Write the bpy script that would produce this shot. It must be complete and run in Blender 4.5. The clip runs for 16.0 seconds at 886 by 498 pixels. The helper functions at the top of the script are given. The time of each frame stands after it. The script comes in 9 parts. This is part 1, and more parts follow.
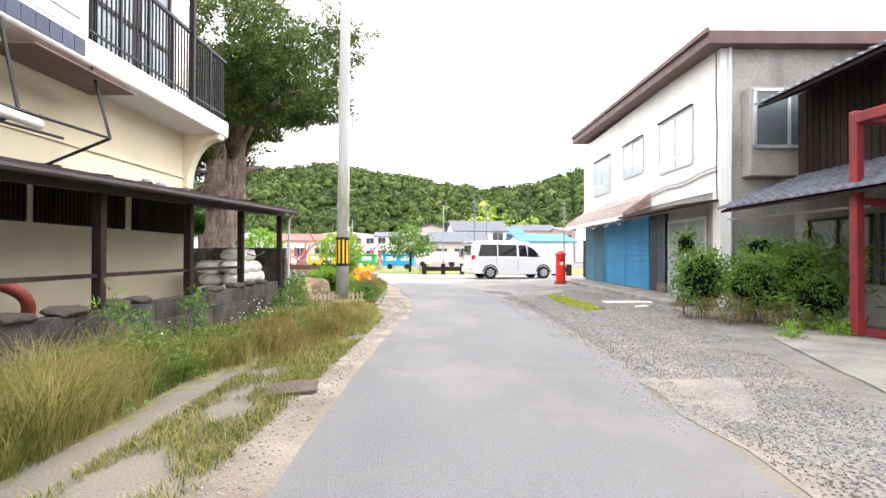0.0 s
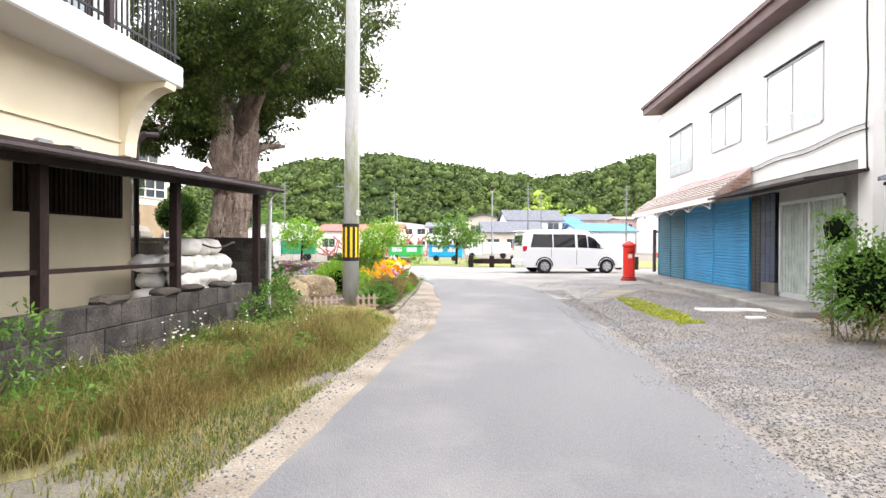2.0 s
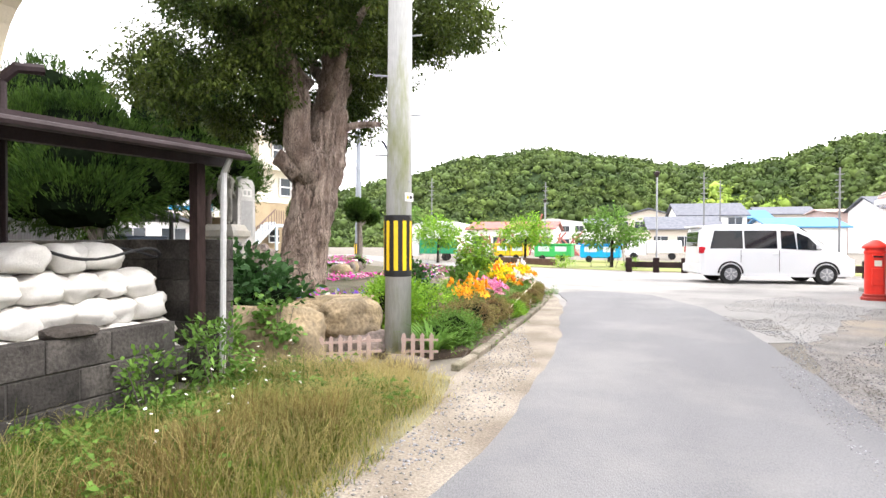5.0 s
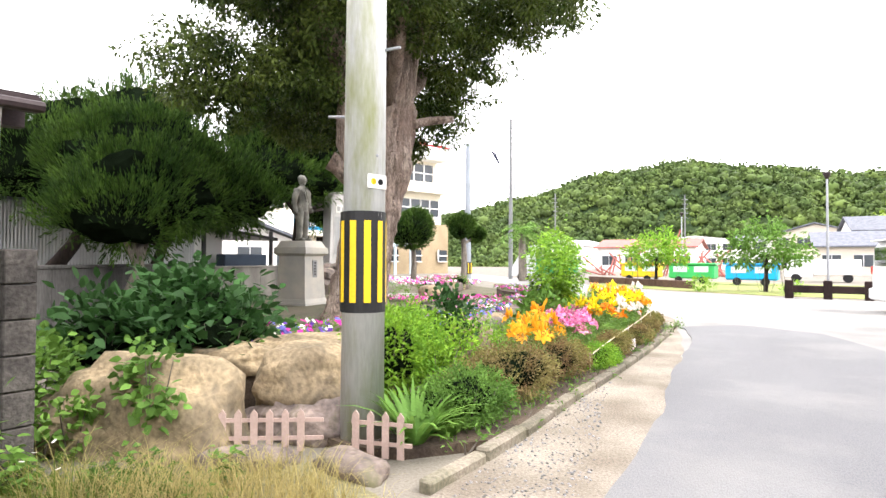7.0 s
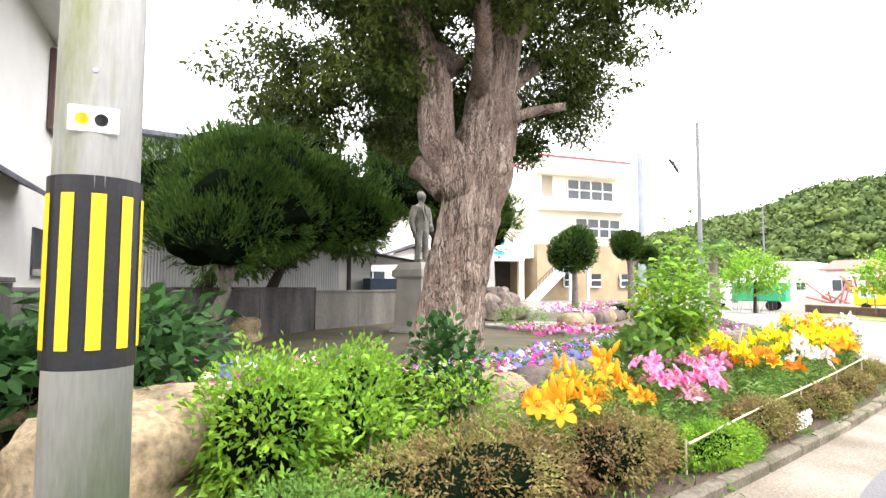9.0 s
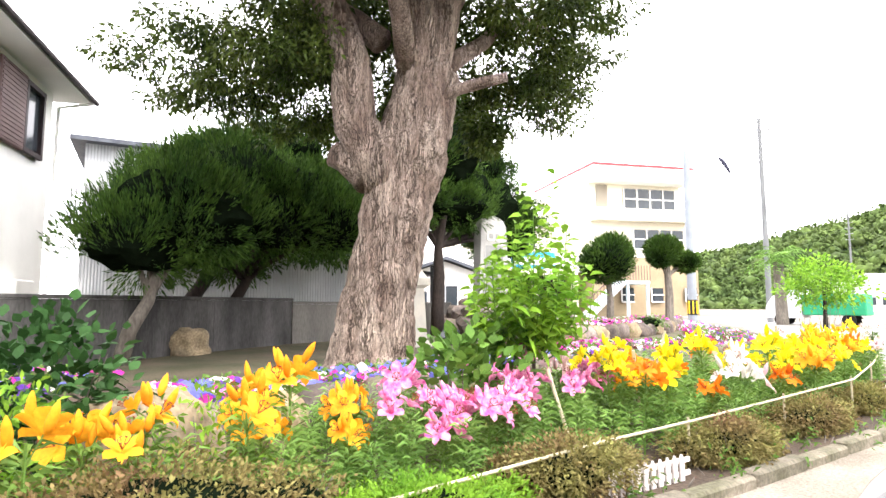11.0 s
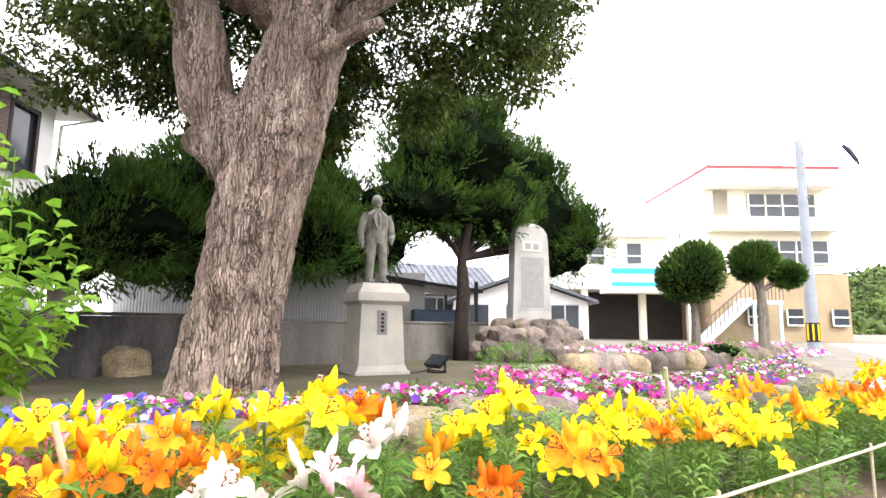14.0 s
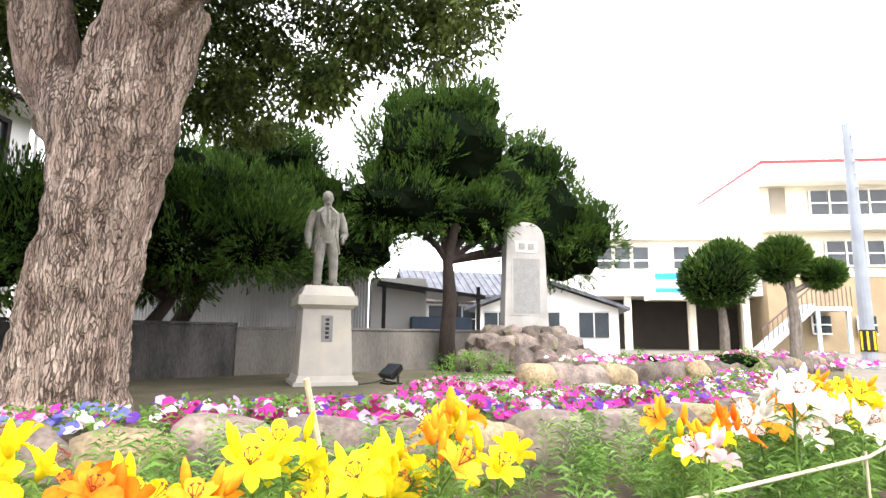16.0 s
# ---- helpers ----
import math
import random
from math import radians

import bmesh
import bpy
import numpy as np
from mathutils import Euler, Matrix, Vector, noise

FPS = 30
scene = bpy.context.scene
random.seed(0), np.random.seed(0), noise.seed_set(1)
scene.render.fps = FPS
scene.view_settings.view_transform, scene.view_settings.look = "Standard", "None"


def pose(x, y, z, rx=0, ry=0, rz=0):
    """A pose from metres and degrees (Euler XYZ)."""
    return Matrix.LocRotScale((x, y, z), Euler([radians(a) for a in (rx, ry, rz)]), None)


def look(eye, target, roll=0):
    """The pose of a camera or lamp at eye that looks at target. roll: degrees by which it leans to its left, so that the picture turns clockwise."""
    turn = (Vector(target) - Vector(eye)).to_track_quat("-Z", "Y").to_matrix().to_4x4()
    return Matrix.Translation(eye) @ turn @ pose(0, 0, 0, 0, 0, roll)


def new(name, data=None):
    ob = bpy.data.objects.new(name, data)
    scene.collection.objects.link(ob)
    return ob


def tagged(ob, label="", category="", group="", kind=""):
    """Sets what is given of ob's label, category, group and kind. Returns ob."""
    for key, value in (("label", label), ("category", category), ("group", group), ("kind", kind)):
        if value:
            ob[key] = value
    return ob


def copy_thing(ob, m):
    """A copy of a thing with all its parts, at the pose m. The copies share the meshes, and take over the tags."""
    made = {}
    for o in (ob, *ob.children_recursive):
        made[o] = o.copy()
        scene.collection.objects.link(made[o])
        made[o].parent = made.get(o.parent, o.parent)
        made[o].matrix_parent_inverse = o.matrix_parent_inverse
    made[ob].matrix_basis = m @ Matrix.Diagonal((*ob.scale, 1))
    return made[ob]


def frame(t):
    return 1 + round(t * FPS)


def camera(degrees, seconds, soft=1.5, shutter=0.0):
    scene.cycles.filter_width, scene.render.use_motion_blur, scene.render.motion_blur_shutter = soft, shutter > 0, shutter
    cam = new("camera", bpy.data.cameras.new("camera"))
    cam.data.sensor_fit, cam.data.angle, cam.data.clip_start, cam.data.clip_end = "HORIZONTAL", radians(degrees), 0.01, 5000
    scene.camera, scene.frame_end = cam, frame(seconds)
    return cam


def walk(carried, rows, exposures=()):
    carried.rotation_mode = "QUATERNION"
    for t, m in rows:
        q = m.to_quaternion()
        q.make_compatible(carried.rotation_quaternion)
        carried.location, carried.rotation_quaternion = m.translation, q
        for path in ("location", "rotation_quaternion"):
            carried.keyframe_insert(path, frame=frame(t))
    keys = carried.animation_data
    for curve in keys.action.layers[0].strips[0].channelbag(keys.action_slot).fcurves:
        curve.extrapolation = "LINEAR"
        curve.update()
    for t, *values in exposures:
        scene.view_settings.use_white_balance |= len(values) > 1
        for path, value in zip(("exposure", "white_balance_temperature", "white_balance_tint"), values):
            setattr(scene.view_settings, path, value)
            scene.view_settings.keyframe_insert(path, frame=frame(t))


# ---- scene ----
cam = camera(76.6, 16.0)
PATH = [
    (0, (0.131, 0.302, 1.214), (0.128, 2.302, 1.234), 0.2),
    (0.5, (0.249, 1.081, 1.208), (0.185, 3.08, 1.215), 0.2),
    (1, (0.318, 1.871, 1.212), (0.228, 3.869, 1.212), 0.0),
    (1.5, (0.375, 2.663, 1.215), (0.239, 4.658, 1.209), 0.4),
    (2, (0.433, 3.507, 1.23), (0.238, 5.498, 1.216), 0.2),
    (2.5, (0.506, 4.248, 1.26), (0.215, 6.227, 1.254), 0.4),
    (3, (0.589, 5.047, 1.268), (0.196, 7.008, 1.263), -0.1),
    (3.5, (0.599, 5.733, 1.281), (0.115, 7.673, 1.279), 0.5),
    (4, (0.676, 6.459, 1.277), (0.088, 8.371, 1.277), 0.3),
    (4.2, (0.653, 6.745, 1.317), (0.042, 8.65, 1.306), 0.4),
    (6.3, (0.472, 10.022, 1.293), (-0.525, 11.755, 1.296), 0.0),
    (6.5, (0.465, 10.274, 1.284), (-0.564, 11.989, 1.292), 0.3),
    (7, (0.42, 10.866, 1.278), (-0.733, 12.5, 1.323), 0.2),
    (7.5, (0.32, 11.509, 1.274), (-1.02, 12.993, 1.35), 0.4),
    (8, (0.308, 12.16, 1.278), (-1.183, 13.488, 1.396), 0.1),
    (8.5, (0.215, 12.824, 1.284), (-1.362, 14.048, 1.41), 0.2),
    (8.7, (0.184, 13.129, 1.269), (-1.413, 14.326, 1.396), 0.2),
    (10.8, (0.274, 16.103, 0.989), (-1.481, 17.04, 1.19), 0.0),
    (11, (0.233, 16.3, 1.019), (-1.526, 17.231, 1.218), -0.1),
    (11.5, (0.088, 16.893, 1.025), (-1.697, 17.772, 1.225), 0.0),
    (12, (0.035, 17.559, 1.025), (-1.773, 18.388, 1.23), 0.1),
    (12.5, (-0.073, 18.18, 1.006), (-1.903, 18.957, 1.228), 0.1),
    (13, (-0.2, 18.84, 0.996), (-2.053, 19.554, 1.237), 0.2),
    (13.5, (-0.388, 19.449, 1.027), (-2.279, 20.045, 1.29), 0.5),
    (14, (-0.521, 20.072, 1.029), (-2.439, 20.571, 1.297), 0.6),
    (14.5, (-0.64, 20.689, 1.036), (-2.58, 21.095, 1.307), 0.7),
    (15, (-0.78, 21.291, 1.058), (-2.733, 21.617, 1.338), 0.7),
    (15.5, (-0.994, 21.848, 1.032), (-2.952, 22.132, 1.325), 0.6),
    (16, (-1.185, 22.32, 0.966), (-3.141, 22.609, 1.269), 0.5),
]
walk(cam, [(t, look(eye, target, roll)) for t, eye, target, roll in PATH],
     exposures=[(0.0, 1.02), (3.5, 1.04), (7.0, 1.3), (8.5, 1.42), (11.0, 1.58), (12.5, 1.58), (14.0, 1.29), (16.0, 1.36)])

# ---- world, sun, exposure ----
world = bpy.data.worlds.new("overcast_sky")
scene.world = world
world.use_nodes = True
wn = world.node_tree.nodes
wl = world.node_tree.links
wn.clear()
sky = wn.new("ShaderNodeTexSky")
sky.sky_type = 'NISHITA'
sky.sun_disc = False
sky.sun_elevation, sky.sun_rotation = radians(52), radians(80)
sky.dust_density = 4.0
mixw = wn.new("ShaderNodeMixRGB")
mixw.inputs[0].default_value = 0.9
mixw.inputs[2].default_value = (19.1, 18.6, 19.3, 1)
bgw = wn.new("ShaderNodeBackground")
bgw.inputs[1].default_value = 0.112
outw = wn.new("ShaderNodeOutputWorld")
wl.new(sky.outputs[0], mixw.inputs[1])
wl.new(mixw.outputs[0], bgw.inputs[0])
wl.new(bgw.outputs[0], outw.inputs[0])
sun_data = bpy.data.lights.new("sun", 'SUN')
sun_data.energy, sun_data.angle, sun_data.color = 1.5, radians(12), (1.0, 0.96, 0.9)
sun_ob = new("sun", sun_data)
sun_ob.matrix_world = look((31, 20, 40), (0, 14, 0))

# ---- materials ----
MATS = {}


def mat(name, col, rough=0.8, var=0.25, scale=6.0, bump=0.3, metal=0.0, col2=None, fine=60.0, island=0.0, spec=0.3, obrand=0.0, wave=None, stretch=(1, 1, 1), dirt=None):
    """A surface with broad and fine noise in colour, and fine relief. col2: second tint of the broad noise; island: brightness change per piece."""
    if name in MATS:
        return MATS[name]
    m = bpy.data.materials.new(name)
    m.use_nodes = True
    nt = m.node_tree
    n, l = nt.nodes, nt.links
    b = n["Principled BSDF"]
    b.inputs["Roughness"].default_value = rough
    b.inputs["Metallic"].default_value = metal
    b.inputs["Specular IOR Level"].default_value = spec
    co = n.new("ShaderNodeTexCoord")
    mp = n.new("ShaderNodeMapping")
    mp.inputs["Scale"].default_value = stretch
    geo = n.new("ShaderNodeNewGeometry")
    l.new(geo.outputs["Position"], mp.inputs[0])
    big = n.new("ShaderNodeTexNoise")
    big.inputs["Scale"].default_value = scale
    big.inputs["Detail"].default_value = 5
    l.new(mp.outputs[0], big.inputs[0])
    small = n.new("ShaderNodeTexNoise")
    small.inputs["Scale"].default_value = fine
    small.inputs["Detail"].default_value = 3
    l.new(mp.outputs[0], small.inputs[0])
    ramp = n.new("ShaderNodeValToRGB")
    c2 = col2 or tuple(c * (1 - var) for c in col)
    ramp.color_ramp.elements[0].position, ramp.color_ramp.elements[1].position = 0.35, 0.65
    ramp.color_ramp.elements[0].color = (*c2, 1)
    ramp.color_ramp.elements[1].color = (*col, 1)
    l.new(big.outputs[0], ramp.inputs[0])
    hsv = n.new("ShaderNodeHueSaturation")
    l.new(ramp.outputs[0], hsv.inputs["Color"])
    mr = n.new("ShaderNodeMapRange")
    mr.inputs[1].default_value, mr.inputs[2].default_value = 0.3, 0.7
    mr.inputs[3].default_value, mr.inputs[4].default_value = 1 - var, 1 + var * 0.6
    l.new(small.outputs[0], mr.inputs[0])
    val = mr.outputs[0]
    if island or obrand:
        r = geo.outputs["Random Per Island"] if island else n.new("ShaderNodeObjectInfo").outputs["Random"]
        k = island or obrand
        m2 = n.new("ShaderNodeMapRange")
        m2.inputs[3].default_value, m2.inputs[4].default_value = 1 - k, 1 + k
        l.new(r, m2.inputs[0])
        mul = n.new("ShaderNodeMath")
        mul.operation = 'MULTIPLY'
        l.new(val, mul.inputs[0])
        l.new(m2.outputs[0], mul.inputs[1])
        val = mul.outputs[0]
    l.new(val, hsv.inputs["Value"])
    colour = hsv.outputs[0]
    if dirt:
        dcol, dscale, lo, hi = dirt
        dn = n.new("ShaderNodeTexNoise")
        dn.inputs["Scale"].default_value = dscale
        dn.inputs["Detail"].default_value = 8
        dn.inputs["Roughness"].default_value = 0.65
        dmap = n.new("ShaderNodeMapping")
        dmap.inputs["Scale"].default_value = (1, 1, 0.25)
        dmap.inputs["Location"].default_value = (3.1, 7.7, 1.3)
        l.new(geo.outputs["Position"], dmap.inputs[0])
        l.new(dmap.outputs[0], dn.inputs[0])
        dr = n.new("ShaderNodeMapRange")
        dr.inputs[1].default_value, dr.inputs[2].default_value = lo, hi
        l.new(dn.outputs[0], dr.inputs[0])
        mx = n.new("ShaderNodeMixRGB")
        mx.inputs[2].default_value = (*dcol, 1)
        l.new(dr.outputs[0], mx.inputs[0])
        l.new(colour, mx.inputs[1])
        colour = mx.outputs[0]
    l.new(colour, b.inputs["Base Color"])
    if bump:
        bp = n.new("ShaderNodeBump")
        bp.inputs["Strength"].default_value = bump
        bp.inputs["Distance"].default_value = 0.01
        l.new(small.outputs[0], bp.inputs["Height"])
        if wave:
            axis, period, depth = wave
            wv = n.new("ShaderNodeTexWave")
            wv.bands_direction = axis
            wv.inputs["Scale"].default_value = 0.314 / period
            l.new(geo.outputs["Position"], wv.inputs[0])
            bw = n.new("ShaderNodeBump")
            bw.inputs["Strength"].default_value = 1.0
            bw.inputs["Distance"].default_value = depth
            l.new(wv.outputs["Fac"], bw.inputs["Height"])
            l.new(bp.outputs[0], bw.inputs["Normal"])
            bp = bw
        l.new(bp.outputs[0], b.inputs["Normal"])
    MATS[name] = m
    return m


def leafmat(name, col, col2, rough=0.5, island=0.3, trans=0.35, scale=1.5):
    """Leaf or petal: varies leaf by leaf and in broad patches, and lets some light through."""
    if name in MATS:
        return MATS[name]
    m = mat(name, col, rough, 0.15, scale, 0.0, col2=col2, island=island, spec=0.1)
    nt = m.node_tree
    b = nt.nodes["Principled BSDF"]
    src = b.inputs["Base Color"].links[0].from_socket
    tr = nt.nodes.new("ShaderNodeBsdfTranslucent")
    nt.links.new(src, tr.inputs[0])
    mx = nt.nodes.new("ShaderNodeMixShader")
    mx.inputs[0].default_value = trans
    nt.links.new(b.outputs[0], mx.inputs[1])
    nt.links.new(tr.outputs[0], mx.inputs[2])
    nt.links.new(mx.outputs[0], nt.nodes["Material Output"].inputs[0])
    return m


def glassmat():
    if "window_glass" in MATS:
        return MATS["window_glass"]
    m = mat("window_glass", (0.10, 0.12, 0.14), 0.06, 0.3, 0.7, 0.0, spec=0.9)
    return m


ASPHALT = mat("worn_asphalt", (0.158, 0.158, 0.163), 0.8, 0.22, 0.9, 0.6, col2=(0.13, 0.13, 0.135), fine=130, stretch=(1, 0.3, 1), dirt=((0.215, 0.21, 0.202), 0.5, 0.5, 0.85))
LOT = mat("pale_packed_ground", (0.30, 0.29, 0.272), 0.95, 0.2, 0.5, 0.5, col2=(0.20, 0.195, 0.188), fine=90)
GROUND = mat("dry_ground", (0.20, 0.178, 0.145), 0.95, 0.25, 0.9, 0.6, col2=(0.14, 0.13, 0.11), fine=55)
GRAVEL = mat("grey_gravel_bed", (0.23, 0.215, 0.20), 0.95, 0.45, 2.2, 1.0, col2=(0.16, 0.15, 0.138), fine=45, dirt=((0.27, 0.23, 0.18), 0.5, 0.5, 0.66))
PEBBLE = mat("gravel_stone", (0.235, 0.242, 0.262), 0.9, 0.2, 1.2, 0.2, col2=(0.22, 0.20, 0.175), island=0.5)
SAND = mat("sandy_verge", (0.285, 0.252, 0.205), 0.95, 0.35, 1.5, 0.8, col2=(0.17, 0.142, 0.11), fine=60)
CONC = mat("weathered_concrete", (0.30, 0.285, 0.255), 0.9, 0.25, 1.6, 0.4, col2=(0.19, 0.18, 0.165), fine=40)
CONCD = mat("stained_concrete_wall", (0.105, 0.10, 0.096), 0.9, 0.3, 1.6, 0.4, col2=(0.035, 0.034, 0.033), fine=30, stretch=(1, 1, 0.3))
CONCL = mat("pale_concrete_wall", (0.175, 0.163, 0.145), 0.9, 0.2, 1.2, 0.4, col2=(0.085, 0.08, 0.072), fine=30, stretch=(1, 1, 0.3))
BLOCK = mat("old_block", (0.085, 0.077, 0.07), 0.95, 0.4, 3.4, 0.9, col2=(0.03, 0.027, 0.025), fine=45, obrand=0.3)
MORTAR = mat("dark_mortar", (0.07, 0.065, 0.06), 0.95, 0.3, 5, 0.5)
CREAM = mat("cream_stucco", (0.80, 0.72, 0.53), 0.9, 0.07, 1.2, 0.25, col2=(0.73, 0.65, 0.46), fine=80)
WHITEP = mat("white_painted_wall", (0.80, 0.79, 0.76), 0.85, 0.05, 0.9, 0.2, col2=(0.72, 0.71, 0.68), fine=60)
MORTG = mat("grey_mortar_wall", (0.37, 0.36, 0.34), 0.92, 0.2, 0.8, 0.4, col2=(0.27, 0.26, 0.245), fine=30, dirt=((0.10, 0.10, 0.095), 0.7, 0.5, 0.75))
DARKW = mat("dark_brown_wood", (0.038, 0.024, 0.022), 0.8, 0.3, 3, 0.4, col2=(0.02, 0.014, 0.013), stretch=(1, 1, 0.2), spec=0.1)
DARKM = mat("dark_brown_metal", (0.042, 0.029, 0.031), 0.55, 0.2, 5, 0.1, col2=(0.028, 0.019, 0.02), spec=0.2)
BLACKM = mat("black_metal", (0.018, 0.018, 0.02), 0.5, 0.2, 5, 0.1)
REDST = mat("red_painted_steel", (0.24, 0.026, 0.03), 0.6, 0.25, 3, 0.3, col2=(0.12, 0.022, 0.02))
POSTRED = mat("postbox_red", (0.72, 0.035, 0.02), 0.4, 0.1, 4, 0.05, col2=(0.62, 0.03, 0.018))
BLUEST = mat("blue_shutter", (0.045, 0.30, 0.55), 0.5, 0.15, 1.3, 0.15, col2=(0.035, 0.24, 0.45))
BLUESD = mat("dull_blue_shutter", (0.06, 0.20, 0.28), 0.55, 0.2, 1.3, 0.15, col2=(0.05, 0.15, 0.21))
TILEB = mat("dark_blue_tile", (0.03, 0.045, 0.09), 0.3, 0.2, 6, 0.05, obrand=0.3)
TILEK = mat("black_tile", (0.02, 0.02, 0.024), 0.3, 0.2, 6, 0.05, obrand=0.3)
ROOFT = mat("grey_roof_tile", (0.13, 0.14, 0.165), 0.55, 0.25, 3, 0.2, col2=(0.075, 0.08, 0.1), obrand=0.25)
FASCIA = mat("brown_fascia", (0.16, 0.10, 0.095), 0.6, 0.15, 2, 0.1, col2=(0.12, 0.075, 0.07))
GALV = mat("pole_concrete", (0.46, 0.465, 0.46), 0.5, 0.12, 1.5, 0.15, col2=(0.31, 0.315, 0.295), stretch=(1, 1, 0.15), dirt=((0.20, 0.22, 0.07), 1.4, 0.52, 0.66))
GREYM = mat("grey_metal", (0.33, 0.34, 0.36), 0.4, 0.1, 4, 0.05, metal=0.6)
ALU = mat("aluminium_sash", (0.55, 0.56, 0.57), 0.4, 0.08, 4, 0.02, metal=0.4)
YELL = mat("yellow_stripe", (0.85, 0.55, 0.02), 0.5, 0.1, 6, 0.05)
BAGW = mat("white_sandbag", (0.72, 0.70, 0.66), 0.7, 0.08, 8, 0.5, col2=(0.6, 0.58, 0.54), fine=120)
ROCK = mat("tan_boulder", (0.35, 0.27, 0.165), 0.92, 0.4, 3.0, 1.0, col2=(0.19, 0.15, 0.095), fine=26, dirt=((0.12, 0.10, 0.075), 1.5, 0.52, 0.7))
ROCKG = mat("grey_brown_rock", (0.21, 0.165, 0.14), 0.9, 0.35, 4, 0.9, col2=(0.10, 0.082, 0.075), fine=25, obrand=0.35, dirt=((0.13, 0.13, 0.06), 2.5, 0.55, 0.7))
SOIL = mat("garden_soil", (0.10, 0.072, 0.05), 0.95, 0.35, 3, 1.0, col2=(0.055, 0.04, 0.03), fine=40)
GRANITE = mat("pale_granite", (0.52, 0.485, 0.41), 0.8, 0.15, 2, 0.25, col2=(0.40, 0.385, 0.35), fine=150)
GRANITEG = mat("grey_granite", (0.38, 0.37, 0.35), 0.8, 0.15, 2, 0.25, col2=(0.30, 0.295, 0.28), fine=150)
PANEL = mat("engraved_panel", (0.25, 0.25, 0.245), 0.85, 0.12, 5, 0.8, fine=24)
BRONZE = mat("weathered_statue", (0.27, 0.26, 0.225), 0.7, 0.2, 5, 0.25, col2=(0.16, 0.155, 0.135), fine=40)
def barkmat(name, col, col2, size):
    """Long flaking plates with thin dark cracks between them; each plate has its own tint and height."""
    m = mat(name, col, 0.95, 0.35, 3.0, 0.8, col2=col2, fine=55, stretch=(1, 1, 0.4))
    nt = m.node_tree
    n, l = nt.nodes, nt.links
    b = n["Principled BSDF"]
    geo = n.new("ShaderNodeNewGeometry")
    pos = geo.outputs["Position"]
    for sc, amount in ((2.6, 0.12), (21.0, 0.03)):
        wob = n.new("ShaderNodeTexNoise")
        wob.inputs["Scale"].default_value = sc
        wob.inputs["Detail"].default_value = 3
        l.new(geo.outputs["Position"], wob.inputs[0])
        add = n.new("ShaderNodeMixRGB")
        add.blend_type = 'ADD'
        add.inputs[0].default_value = amount
        l.new(pos, add.inputs[1])
        l.new(wob.outputs["Color"], add.inputs[2])
        pos = add.outputs[0]
    mp = n.new("ShaderNodeMapping")
    mp.inputs["Scale"].default_value = (1, 1, 0.09)
    l.new(pos, mp.inputs[0])
    vo = n.new("ShaderNodeTexVoronoi")
    vo.feature = 'DISTANCE_TO_EDGE'
    vo.inputs["Scale"].default_value = size
    l.new(mp.outputs[0], vo.inputs[0])
    cell = n.new("ShaderNodeTexVoronoi")
    cell.inputs["Scale"].default_value = size
    l.new(mp.outputs[0], cell.inputs[0])
    crack = n.new("ShaderNodeMapRange")
    crack.inputs[1].default_value, crack.inputs[2].default_value = 0.0, 0.16
    uneven = n.new("ShaderNodeTexNoise")
    uneven.inputs["Scale"].default_value = 9.0
    uneven.inputs["Detail"].default_value = 4
    l.new(mp.outputs[0], uneven.inputs[0])
    wid = n.new("ShaderNodeMath")
    wid.operation = 'MULTIPLY_ADD'
    wid.inputs[1].default_value = 0.42
    wid.inputs[2].default_value = -0.17
    l.new(uneven.outputs[0], wid.inputs[0])
    wide = n.new("ShaderNodeMath")
    wide.operation = 'ADD'
    l.new(vo.outputs[0], wide.inputs[0])
    l.new(wid.outputs[0], wide.inputs[1])
    l.new(wide.outputs[0], crack.inputs[0])
    bw = n.new("ShaderNodeRGBToBW")
    l.new(cell.outputs["Color"], bw.inputs[0])
    tint = n.new("ShaderNodeMapRange")
    tint.inputs[3].default_value, tint.inputs[4].default_value = 0.72, 1.25
    l.new(bw.outputs[0], tint.inputs[0])
    hv = n.new("ShaderNodeHueSaturation")
    l.new(b.inputs["Base Color"].links[0].from_socket, hv.inputs["Color"])
    l.new(tint.outputs[0], hv.inputs["Value"])
    mx = n.new("ShaderNodeMixRGB")
    mx.inputs[1].default_value = tuple(c * 0.45 for c in col2) + (1,)
    l.new(crack.outputs[0], mx.inputs[0])
    l.new(hv.outputs[0], mx.inputs[2])
    l.new(mx.outputs[0], b.inputs["Base Color"])
    hgt = n.new("ShaderNodeMath")
    hgt.operation = 'MULTIPLY_ADD'
    hgt.inputs[1].default_value = 0.8
    l.new(bw.outputs[0], hgt.inputs[0])
    l.new(crack.outputs[0], hgt.inputs[2])
    bp = n.new("ShaderNodeBump")
    bp.inputs["Strength"].default_value = 1.0
    bp.inputs["Distance"].default_value = 0.04
    l.new(hgt.outputs[0], bp.inputs["Height"])
    l.new(b.inputs["Normal"].links[0].from_socket, bp.inputs["Normal"])
    l.new(bp.outputs[0], b.inputs["Normal"])
    return m


